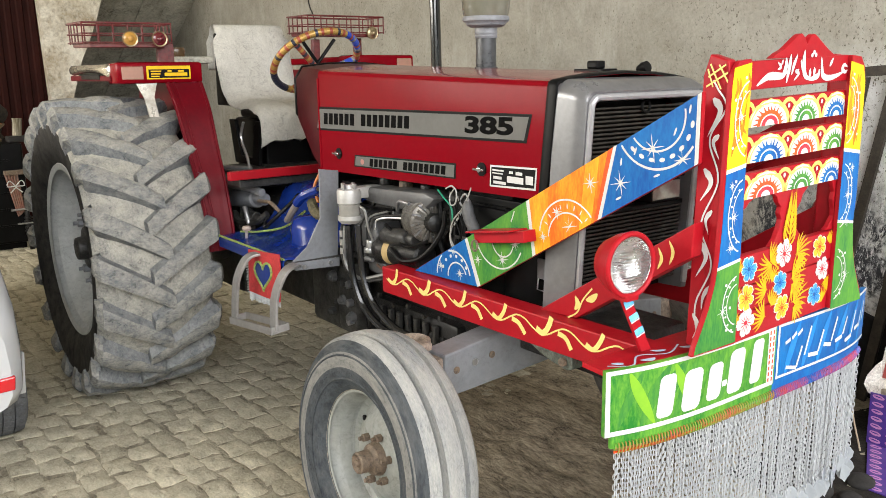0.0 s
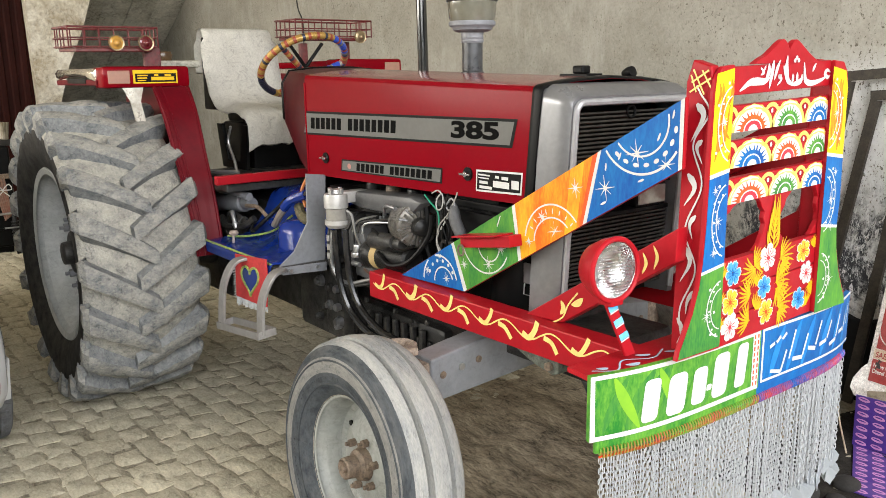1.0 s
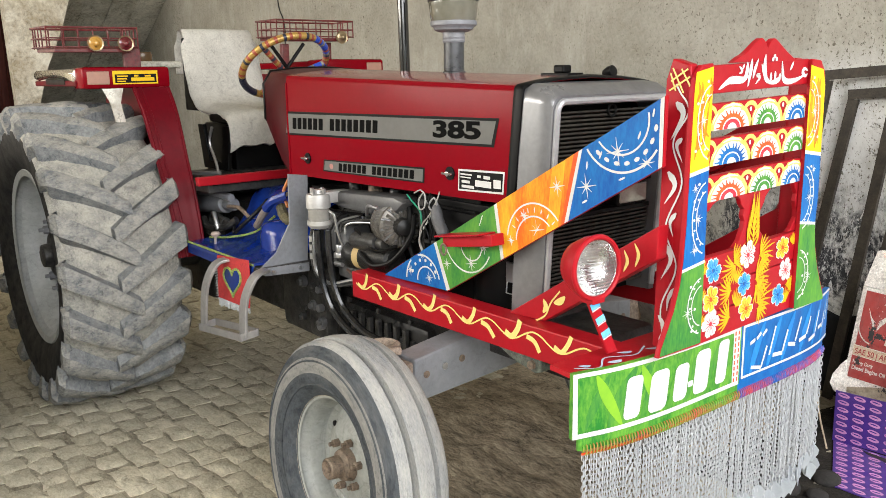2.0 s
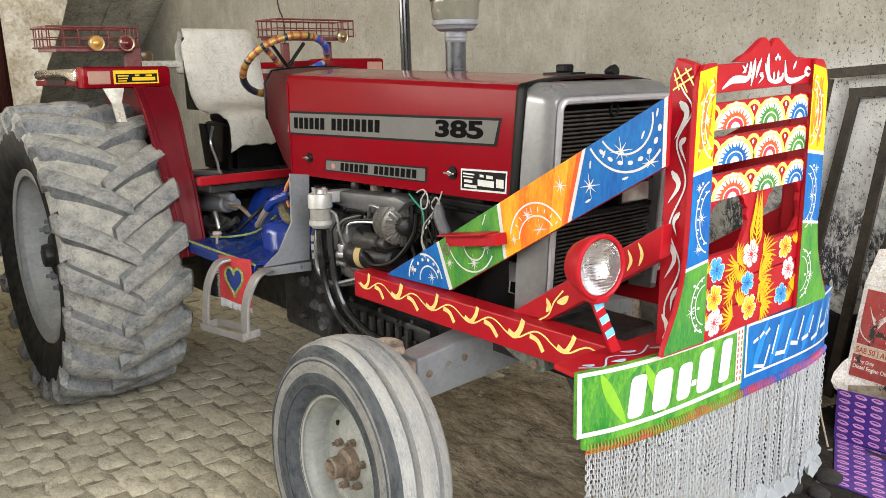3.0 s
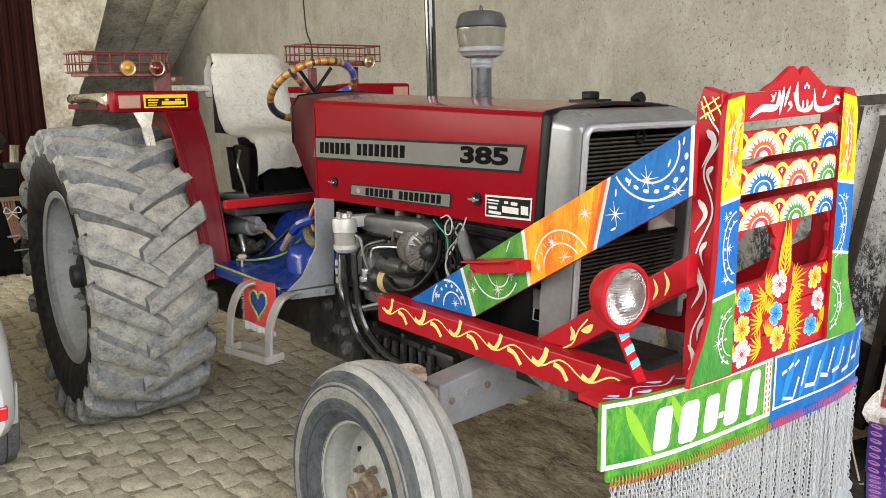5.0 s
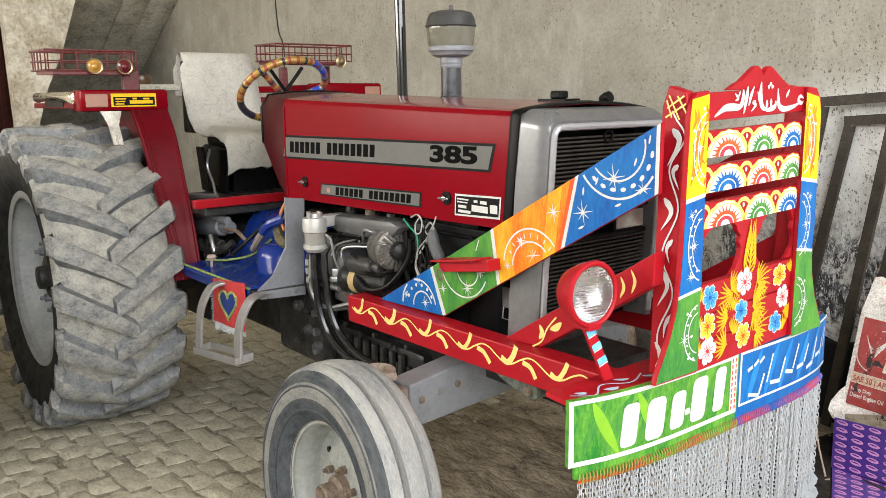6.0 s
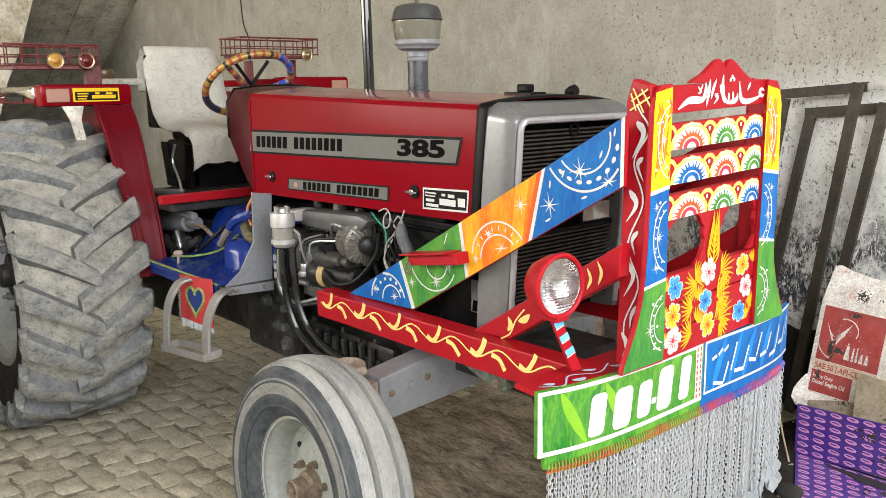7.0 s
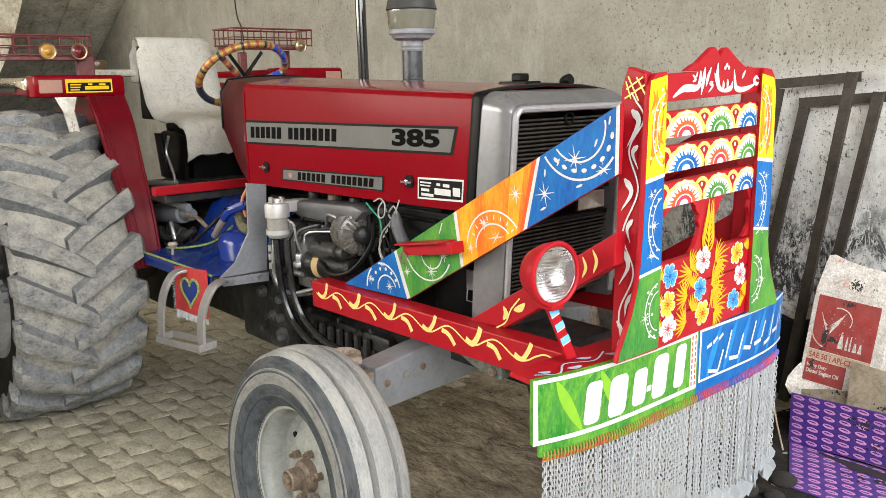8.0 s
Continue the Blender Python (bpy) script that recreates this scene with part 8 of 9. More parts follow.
# levers, pipes and a lift cylinder beneath the deck
bm = BM()
cyl(bm, (0.15, -0.33, 0.94), (0.62, -0.33, 0.985), 0.045, seg=20, bevel=0.008)
cyl(bm, (0.62, -0.33, 0.985), (0.70, -0.33, 0.99), 0.030, seg=16, bevel=0.004)
part("lift_cylinder", bm, GREY_PAINT, tractor, "grey hydraulic cylinder", smooth=True)
hose("pipe", [(0.45, -0.38, 0.90), (0.55, -0.40, 0.87), (0.70, -0.38, 0.89), (0.76, -0.35, 0.93)], 0.016, MID_IRON, "dusty hydraulic pipe", 0.1, 24)
hose("pipe", [(0.40, -0.36, 1.03), (0.60, -0.37, 1.04), (0.74, -0.36, 1.03)], 0.018, GREY_PAINT, "grey hydraulic pipe", 0.1, 20)
hose("pedal_rod", [(0.70, -0.36, 0.985), (0.85, -0.38, 1.0), (0.90, -0.38, 0.99), (0.93, -0.36, 0.955)], 0.009, RUST, "rusty pedal rod", 0, 20)
hose("pedal_lever", [(0.93, -0.35, 0.945), (0.99, -0.36, 0.935), (1.07, -0.37, 0.99), (1.16, -0.36, 1.06), (1.24, -0.33, 1.09)], 0.016, mat("worn_brown_lever", (0.28, 0.24, 0.20), (0.18, 0.15, 0.12), 0.45, scale=25), "worn brown pedal lever", 0, 30)
hose("lever_tape", [(1.11, -0.372, 1.022), (1.16, -0.362, 1.06), (1.24, -0.332, 1.092)], 0.019, BLUE_VINYL, "blue tape round the lever", 0.08, 16)
hose("lever_tape", [(0.945, -0.352, 0.94), (0.985, -0.36, 0.935)], 0.019, BLUE_VINYL, "blue tape round the lever", 0.05, 6)
hose("cable", [(1.22, -0.31, 1.16), (1.20, -0.33, 1.10), (1.24, -0.335, 1.04)], 0.007, mat("orange_cable", (0.5, 0.16, 0.03), None, 0.5), "orange cable", 0, 14)
# clutter of small fittings on the deck
for p, q, r, mt in (((0.30, -0.40, 1.112), (0.50, -0.30, 1.118), 0.012, STEEL), ((0.45, -0.42, 1.112), (0.68, -0.36, 1.112), 0.010, MID_IRON), ((0.55, -0.25, 1.115), (0.72, -0.10, 1.13), 0.014, BLACK)):
    bm = BM()
    cyl(bm, p, q, r, seg=10, bevel=0.003)
    part("deck_tool", bm, mt, tractor, "greasy steel tool on the deck", smooth=True)


# ---- wire baskets with horns over the mudguards ----
def basket(x, y0, y1, z, sgn, slant=0.0):
    """A welded wire tray on a post, with horn lamps on its front."""
    D = 0.22
    bm = BM()
    prism(bm, [(x, y0 + 0.03, z), (x, y1 - 0.03, z), (x - D, y1 - 0.01, z + 0.005), (x - D, y0 + 0.01, z + 0.005)], (0, 0, -0.018), 0.004)
    tray = part("basket", bm, BASKET_RED, tractor, "red welded wire basket with horn lamps")
    for zz in (z + 0.006, z + 0.045, z + 0.092):
        bm = BM()
        tube(bm, [(x + 0.005, y0, zz), (x + 0.005, y1, zz), (x - D, y1 + 0.01, zz), (x - D, y0 - 0.01, zz)], 0.0034 if zz < z + 0.08 else 0.0052, 6, closed=True)
        part("rail_wire", bm, BASKET_RED, tray, smooth=True)
    n = 6
    for i in range(n + 1):
        y = y0 + (y1 - y0) * i / n
        for xx in (x + 0.005, x - D):
            bm = BM()
            tube(bm, [(xx, y, z), (xx, y, z + 0.094)], 0.0036, 6)
            part("upright", bm, BASKET_RED, tray)
    for i in range(1, 4):
        for y in (y0 - 0.004, y1 + 0.004):
            bm = BM()
            xx = x - D * i / 4
            tube(bm, [(xx, y, z), (xx, y, z + 0.094)], 0.0036, 6)
            part("upright", bm, BASKET_RED, tray)
    return tray


BASKET_RED = mat("faded_red_wire_paint", (0.17, 0.012, 0.016), (0.06, 0.010, 0.010), 0.4, scale=30, dust=0.2)
AMBER = mat("amber_lens", (0.55, 0.30, 0.06), (0.42, 0.2, 0.04), 0.15, coat=0.5)
RUBY = mat("ruby_lens", (0.10, 0.01, 0.015), (0.16, 0.015, 0.02), 0.12, coat=0.6)
BRASS = mat("tarnished_brass", (0.42, 0.33, 0.20), (0.28, 0.21, 0.12), 0.35, metal=0.7, scale=40)


def horn(c, mt, parent):
    m = Matrix.Translation(c) @ rot_y(90)
    bm = BM()
    lathe(bm, [(0.0, -0.05), (0.012, -0.05), (0.018, -0.03), (0.030, -0.01), (0.036, 0.004), (0.036, 0.010), (0.030, 0.008)], 24, m)
    h = part("horn_lamp", bm, BRASS, parent, "tarnished round horn lamp", smooth=True)
    bm = BM()
    lathe(bm, [(0.031, 0.006), (0.022, 0.010), (0.013, 0.014), (0.013, 0.028), (0.0, 0.031)], 20, m)
    part("lens", bm, mt, h, smooth='all')


bk = basket(0.30, -0.975, -0.575, 1.715, -1)
horn((0.315, -0.772, 1.737), AMBER, bk)
horn((0.315, -0.637, 1.737), RUBY, bk)
bk2 = basket(0.15, 0.23, 0.715, 1.782, 1)
horn((0.165, 0.63, 1.785), BRASS, bk2)
for x, y, z, zt in ((0.22, -0.60, 1.62, 1.70), (0.22, -0.565, 1.62, 1.72), (0.08, 0.31, 1.10, 1.75), (0.05, 0.60, 1.62, 1.76)):
    bm = BM()
    box(bm, (x - 0.015, y - 0.022, z), (x + 0.015, y + 0.022, zt), 0.004)
    part("basket_post", bm, BASKET_RED, tractor, "red basket post")
bm = BM()
for a, b in (((0.10, 0.31, 1.62), (0.10, 0.22, 1.74)), ((0.10, 0.31, 1.62), (0.10, 0.42, 1.75))):
    tube(bm, [a, b], 0.010, 8)
part("basket_brace", bm, BLACK, tractor, "dark basket brace")
# round pot and arm rest behind the right basket
bm = BM()
lathe(bm, [(0, 0.05), (0.05, 0.048), (0.056, 0.03), (0.05, 0.0), (0, 0)], 24, Matrix.Translation((-0.05, -0.44, 1.66)))
part("rear_lamp", bm, mat("brown_glass", (0.12, 0.07, 0.03), (0.07, 0.04, 0.02), 0.2), tractor, "brown round rear lamp", smooth=True)
bm = BM()
box(bm, (-0.12, -0.50, 1.625), (0.12, -0.30, 1.66), 0.012)
part("arm_rest", bm, CONCRETE_GREY, tractor, "dusty pale arm rest", smooth=True)
bm = BM()
prism(bm, [(0.335, -0.768, 1.534), (0.335, -0.672, 1.534), (0.340, -0.690, 1.47), (0.346, -0.676, 1.375), (0.346, -0.722, 1.380), (0.340, -0.738, 1.47)], (-0.010, 0, 0))
part("lamp_bracket", bm, mat("dull_bright_sheet", (0.50, 0.47, 0.40), (0.16, 0.14, 0.11), 0.3, metal=0.6, scale=9, spread=0.4), tractor, "bright metal plate under the mudguard lamp")

# ---- things along the wall ----
def angle_frame(x0, x1, z0, z1, y, lean, label):
    """A rectangular frame of angle iron that leans along the wall."""
    t = thing("angle_iron_frame", label, "metal frame", "frames against the wall", at=(x0, y, 0))

    def bar(a, b, name):
        a, b = V(a), V(b)
        d = (b - a).normalized()
        s = V((0, -1, 0)).cross(d).normalized()
        w, th = 0.0225, 0.005
        out = [(-w, 0), (w, 0), (w, 0.024), (w - th, 0.024), (w - th, th), (-w, th)]
        bm = BM()
        loft(bm, [[p + s * u + V((0, -1, 0)) * (-v) for u, v in out] for p in (a, b)])
        part(name, bm, ANGLE_IRON, t, m=Matrix.Translation((-x0, -y, 0)))
    k = lean
    bar((x0 - 0.02, y, z1), (x1 + 0.02, y, z1 + 0.03), "top_bar")
    bar((x0, y + 0.006, z1 - 0.02), (x0 - k * z1, y + 0.006, 0.0), "side_bar")
    bar((x1, y - 0.052, z1 + 0.05), (x1 - k * z1, y - 0.052, 0.0), "side_bar")
    return t


angle_frame(2.38, 2.738, 0, 1.535, 1.855, 0.139, "rusty brown angle-iron frame leaning against the wall")
angle_frame(2.484, 2.836, 0, 1.448, 1.905, 0.168, "rusty brown angle-iron frame leaning against the wall")

# crumpled black sheet, added to stand in for the shade along the wall's foot
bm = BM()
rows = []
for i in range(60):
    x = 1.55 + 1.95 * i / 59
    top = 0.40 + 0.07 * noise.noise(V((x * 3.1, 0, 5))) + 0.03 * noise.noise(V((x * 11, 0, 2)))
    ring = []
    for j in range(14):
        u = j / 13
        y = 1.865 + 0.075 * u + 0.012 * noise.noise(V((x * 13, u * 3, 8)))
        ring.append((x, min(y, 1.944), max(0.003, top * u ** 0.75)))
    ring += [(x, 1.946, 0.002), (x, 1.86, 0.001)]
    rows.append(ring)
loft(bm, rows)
tagged(part("plastic_sheet", bm, mat("shade_black_sheet", (0.005, 0.005, 0.0055), (0.010, 0.010, 0.0105), 0.5, scale=12, bump=0.2, spec=0.2), smooth='all'), "added crumpled black sheet that stands in for shade at the wall's foot", "plastic sheet")

# oil carton
CARD = mat("brown_corrugated_card", (0.46, 0.385, 0.28), (0.25, 0.195, 0.13), 0.9, scale=9, bump=0.3, spread=0.4, crease=0.35, grit=0.3)
CARD_WHITE = mat("stained_white_card", (0.80, 0.765, 0.71), (0.54, 0.48, 0.42), 0.8, scale=11, bump=0.2, spread=0.30, crease=0.30)
CARD_RED = mat("scuffed_red_print", (0.40, 0.035, 0.03), (0.27, 0.03, 0.028), 0.6, scale=12, dust=0.22, dust_col=(0.5, 0.4, 0.35), crease=0.4)
OIL_STAIN = mat("dried_oil_stain", (0.022, 0.020, 0.020), (0.05, 0.044, 0.042), 0.6, scale=40)


def flecks(face, bm, c, rx, ry, count, size, h):
    """A smear of many small ragged flecks, dense at its heart."""
    for k in range(count):
        q, t = rnd.random() ** 0.8, rnd.uniform(0, 2 * math.pi)
        a, b, r = c[0] + rx * q * math.cos(t), c[1] + ry * q * math.sin(t), size * rnd.uniform(0.25, 1.0) * (1.25 - q)
        lean = rnd.uniform(-0.8, 0.8)
        ring = [(r * rnd.uniform(0.5, 1.3) * math.cos(w), r * rnd.uniform(0.5, 1.6) * math.sin(w)) for w in [2 * math.pi * i / 8 for i in range(8)]]
        face.fill(bm, [(a + p[0] + lean * p[1], b + p[1]) for p in ring], h + 0.00001 * (k % 40))


carton = thing("oil_carton", "scuffed red and white cardboard engine oil box, flap open", "cardboard box", at=(2.95, 1.55, 0.2))
CM = Matrix.Translation((2.725, 1.52, 0.20)) @ Matrix.Rotation(radians(3.5), 4, 'Y') @ Matrix.Rotation(radians(-8), 4, 'X') @ Matrix.Rotation(radians(3), 4, 'Z') @ Matrix.Diagonal((0.80, 1, 1, 1))
inv = Matrix.Translation((-2.95, -1.55, -0.2))
bm = BM()
box(bm, (0, 0, 0), (0.40, 0.006, 0.46), 0.002)
box(bm, (0.394, 0.006, 0), (0.40, 0.28, 0.46), 0.002)
box(bm, (0, 0.006, 0), (0.006, 0.28, 0.46), 0.002)
box(bm, (0, 0.28, 0), (0.40, 0.286, 0.46), 0.002)
body = part("carton_body", bm, CARD_WHITE, carton, m=inv @ CM)
FLAP = Face((0, 0.002, 0.462), (1, 0, 0), (0, 0.30, 1), (0, -1, 0))
bm = BM()
prism(bm, [FLAP.at(a, b) for a, b in ((0.0, 0.0), (0.40, 0.0), (0.405, 0.118), (0.372, 0.128), (0.30, 0.136), (0.22, 0.140), (0.12, 0.150), (0.045, 0.168), (0.012, 0.160), (0.006, 0.08))], -FLAP.n * 0.005, 0.001)
flap = part("carton_flap", bm, CARD_WHITE, carton, "torn white flap with oily smears", m=inv @ CM)
bm = BM()
flecks(FLAP, bm, (0.20, 0.055), 0.055, 0.032, 60, 0.008, 0.0015)
flecks(FLAP, bm, (0.30, 0.05), 0.10, 0.05, 24, 0.004, 0.0025)
part("oil_stain", bm, OIL_STAIN, flap, "black oil smear")["kind"] = "stuff"
bm = BM()
flecks(FLAP, bm, (0.085, 0.145), 0.055, 0.012, 22, 0.008, 0.0010)
flecks(FLAP, bm, (0.13, 0.05), 0.05, 0.05, 40, 0.006, 0.0010)
part("red_smear", bm, mat("pink_smear", (0.62, 0.33, 0.28), (0.7, 0.5, 0.45), 0.8, scale=30), flap, "rubbed pink print")["kind"] = "stuff"
CF = Face((0, 0, 0), (1, 0, 0), (0, 0, 1), (0, -1, 0))
# torn lower flap that flares out under the print
bm = BM()
prism(bm, [(0.0, -0.006, 0.13), (-0.022, -0.010, 0.105), (-0.048, -0.022, 0.055), (-0.050, -0.03, 0.015), (-0.020, -0.03, -0.015), (0.05, -0.032, -0.03), (0.235, -0.032, -0.03), (0.235, -0.014, 0.03), (0.17, -0.010, 0.048), (0.12, -0.009, 0.040), (0.02, -0.007, 0.055)], (0, 0.005, 0), 0.001)
part("torn_lower_flap", bm, CARD_WHITE, carton, "curled torn lower flap", m=inv @ CM)
bm = BM()
CF.fill(bm, [(0.025, 0.205), (0.345, 0.205), (0.345, 0.445), (0.025, 0.445)], 0.0015)
part("red_panel", bm, CARD_RED, body)
bm = BM()
CF.fill(bm, [(0.02, 0.06), (0.235, 0.06), (0.235, 0.158), (0.02, 0.158)], 0.0015)
part("red_panel", bm, CARD_RED, body)
bm = BM()
CF.fill(bm, [(0.02, 0.160), (0.345, 0.160), (0.345, 0.202), (0.02, 0.202)], 0.0015)
part("cream_band", bm, mat("cream_print", (0.62, 0.50, 0.36), (0.5, 0.38, 0.27), 0.7, scale=20), body)
bm = BM()
for k in range(6):
    q = k / 5
    CF.stroke(bm, [(0.056 + 0.024 * q, 0.372 - 0.050 * q), (0.076 + 0.014 * q, 0.335 - 0.028 * q), (0.101, 0.318 - 0.040 * q)], 0.0055, 0.0022, n=8, taper=True)
    CF.stroke(bm, [(0.182 - 0.030 * q, 0.388 - 0.056 * q), (0.148 - 0.016 * q, 0.350 - 0.036 * q), (0.111, 0.322 - 0.042 * q)], 0.0055, 0.0022, n=8, taper=True)
CF.arc(bm, (0.105, 0.300), 0.083, 165, 262, 0.006, 0.0022, r2=0.078)
CF.arc(bm, (0.150, 0.355), 0.066, 112, -28, 0.005, 0.0022, r2=0.050)
for k, (a, w, hh) in enumerate(((0.165, 0.030, 0.062), (0.203, 0.014, 0.058), (0.223, 0.012, 0.062), (0.242, 0.022, 0.040), (0.270, 0.020, 0.040))):
    CF.fill(bm, [(a, 0.232), (a + w, 0.232), (a + w * 0.72, 0.232 + hh), (a + w * 0.35, 0.232 + hh)], 0.0022)
pieces("emblem_shape", bm, CARD_WHITE, body)
flat_text("printed_text", "SAE 50 | API-CD", 0.034, (0.03, -0.0022, 0.168), (1, 0, 0), (0, 0, 1), CARD_RED, body, 0.0006)
flat_text("printed_text", "Heavy Duty", 0.022, (0.03, -0.0022, 0.125), (1, 0, 0), (0, 0, 1), CARD_WHITE, body, 0.0005)
flat_text("printed_text", "Diesel Engine Oil", 0.025, (0.03, -0.0022, 0.098), (1, 0, 0), (0, 0, 1), CARD_WHITE, body, 0.0006)
for c, rx, ry, count in (((0.095, 0.262), 0.022, 0.070, 70), ((0.135, 0.265), 0.040, 0.018, 34), ((0.055, 0.135), 0.018, 0.028, 30), ((0.185, 0.428), 0.040, 0.014, 26)):
    bm = BM()
    flecks(CF, bm, c, rx, ry, count, 0.009, 0.0028)
    part("oil_stain", bm, OIL_STAIN, body, "black oil smear")["kind"] = "stuff"
bm = BM()
flecks(CF, bm, (0.18, 0.30), 0.17, 0.15, 60, 0.0035, 0.0027)
part("scuff", bm, CARD_WHITE, body, "rubbed pale scuffs")["kind"] = "stuff"
# torn brown card in front of the carton, and what it stands on
for pts, y, nm in (([(2.78, 0.0), (3.03, 0.0), (3.02, 0.29), (2.95, 0.26), (2.88, 0.25), (2.76, 0.22)], 1.47, "torn brown cardboard piece propped at the carton"), ([(2.975, 0.0), (3.32, 0.0), (3.30, 0.36), (3.16, 0.41), (3.10, 0.395), (2.968, 0.405)], 1.43, "torn brown cardboard piece with stains")):
    bm = BM()
    prism(bm, [(x, y + z * 0.12, z) for x, z in pts], (0, 0.006, 0), 0.001)
    piece = tagged(part("cardboard_piece", bm, CARD), nm, "cardboard")
    KF = Face((pts[0][0], y, 0), (1, 0, 0), (0, 0.12, 1), (0, -1, 0))
    bm = BM()
    flecks(KF, bm, (0.14, 0.25), 0.06, 0.025, 26, 0.006, 0.0012)
    flecks(KF, bm, (0.20, 0.16), 0.06, 0.05, 18, 0.005, 0.0012)
    part("stain", bm, OIL_STAIN, piece, "dark stains")["kind"] = "stuff"
bm = BM()
box(bm, (2.76, 1.515, 0.0), (3.22, 1.83, 0.198), 0.01)
tagged(part("wooden_crate", bm, mat("dark_dirty_wood", (0.035, 0.026, 0.02), (0.016, 0.012, 0.009), 0.8, scale=10, stretch=(1, 1, 6))), "dark dirty wooden crate under the oil carton", "crate")

# folded purple card printed with rows of pink ovals
PURPLE = mat("purple_print", (0.050, 0.018, 0.21), (0.085, 0.034, 0.29), 0.4, scale=7, dust=0.16, crease=0.3)
PINK = mat("pink_print", (0.66, 0.34, 0.56), (0.50, 0.22, 0.46), 0.45, scale=60)
purple = thing("purple_card", "folded purple card sheet printed with rows of pink ovals", "cardboard", at=(3.0, 1.35, 0))
for nm, o, v, rows_, h in (("upright_fold", (2.765, 1.395, 0.008), (0.04, -0.10, 1.0), 7, 0.235), ("flat_fold", (2.772, 1.392, 0.012), (0.44, -0.90, 0.0), 9, 0.44)):
    PF = Face(o, (1, 0, 0.045) if nm == "upright_fold" else (1, 0.03, 0), v, (0, -1, 0) if nm == "upright_fold" else (0, 0, 1))
    bm = BM()
    prism(bm, [PF.at(0, 0), PF.at(0.62, 0), PF.at(0.62, h), PF.at(0.0, h)], -PF.n * 0.005, 0.001)
    fold = part(nm, bm, PURPLE, purple, m=Matrix.Translation((-3.0, -1.35, 0)))
    bm, b2 = BM(), BM()
    for r in range(rows_):
        for c in range(9):
            a, b = 0.035 + c * 0.066, (r + 0.55) * h / rows_
            PF.dot(bm, (a, b), 0.025, 0.001, r2=h / rows_ * 0.31, turn=-0.13, n=14)
            PF.dot(b2, (a - 0.002, b + 0.002), 0.017, 0.0016, r2=h / rows_ * 0.085, turn=-0.13, n=10)
    ov = part("oval", bm, PINK, fold, "rows of pink ovals", m=Matrix.Identity(4))
    ov["kind"] = "stuff"
    ov2 = part("oval_heart", b2, PURPLE, fold, m=Matrix.Identity(4))
    ov2["kind"] = "stuff"
    bm = BM()
    if nm == "flat_fold":
        PF.fill(bm, [(0.115, 0.020), (0.20, 0.030), (0.30, 0.026), (0.42, 0.045), (0.61, 0.050), (0.61, 0.150), (0.52, 0.135), (0.44, 0.145), (0.36, 0.105), (0.25, 0.098), (0.19, 0.062), (0.14, 0.048)], 0.0022)
        flecks(PF, bm, (0.40, 0.15), 0.25, 0.10, 110, 0.013, 0.0024)
    else:
        flecks(PF, bm, (0.30, 0.17), 0.10, 0.04, 60, 0.008, 0.0022)
        flecks(PF, bm, (0.42, 0.07), 0.20, 0.05, 50, 0.010, 0.0022)
    part("oil_stain", bm, OIL_STAIN, fold, "dark oily smear", m=Matrix.Identity(4))["kind"] = "stuff"

# oil-soaked earth along the wall, its black also standing in for shade
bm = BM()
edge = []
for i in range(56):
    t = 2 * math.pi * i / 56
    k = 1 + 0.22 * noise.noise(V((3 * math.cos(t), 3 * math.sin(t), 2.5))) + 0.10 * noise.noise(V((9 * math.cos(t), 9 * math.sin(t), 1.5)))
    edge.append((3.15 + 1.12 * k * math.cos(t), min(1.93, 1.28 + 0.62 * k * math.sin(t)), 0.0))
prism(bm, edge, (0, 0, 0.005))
soak = part("oil_soaked_earth", bm, mat("oil_and_shade_black_earth", (0.040, 0.035, 0.028), (0.010, 0.009, 0.008), 0.85, scale=9, fine=60, bump=1.0, spread=0.4, world=True, spec=0.2, depth=0.02), ground)
tagged(soak, "oily earth by the wall, blackened further to stand in for shade", kind="stuff")
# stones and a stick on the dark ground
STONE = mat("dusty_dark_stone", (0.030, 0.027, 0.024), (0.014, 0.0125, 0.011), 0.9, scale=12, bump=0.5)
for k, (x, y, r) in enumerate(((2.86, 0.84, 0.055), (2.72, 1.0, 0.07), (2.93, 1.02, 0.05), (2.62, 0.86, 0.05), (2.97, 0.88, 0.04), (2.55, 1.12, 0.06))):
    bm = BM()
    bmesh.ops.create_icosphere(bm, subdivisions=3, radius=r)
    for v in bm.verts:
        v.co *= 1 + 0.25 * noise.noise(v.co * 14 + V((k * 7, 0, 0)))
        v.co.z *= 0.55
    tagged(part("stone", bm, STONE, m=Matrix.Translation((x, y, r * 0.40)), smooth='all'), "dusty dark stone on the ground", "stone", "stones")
bm = BM()
tube(bm, [(2.79, 1.30, 0.004), (2.735, 1.34, 0.10), (2.70, 1.37, 0.17)], 0.004, 6)
tagged(part("stick", bm, CARD), "thin pale stick propped in the shade", "stick")

# cable on the wall
bm = BM()
tube(bm, curve([(-3.10, 1.944, 2.75), (-3.05, 1.944, 2.25), (-2.97, 1.944, 2.10), (-2.945, 1.944, 2.0), (-2.95, 1.944, 1.85), (-2.92, 1.944, 1.55)], 30), 0.006, 6)
tagged(part("cable", bm, MID_IRON, smooth=True), "thin dusty cable hanging down the plaster wall", "cable")

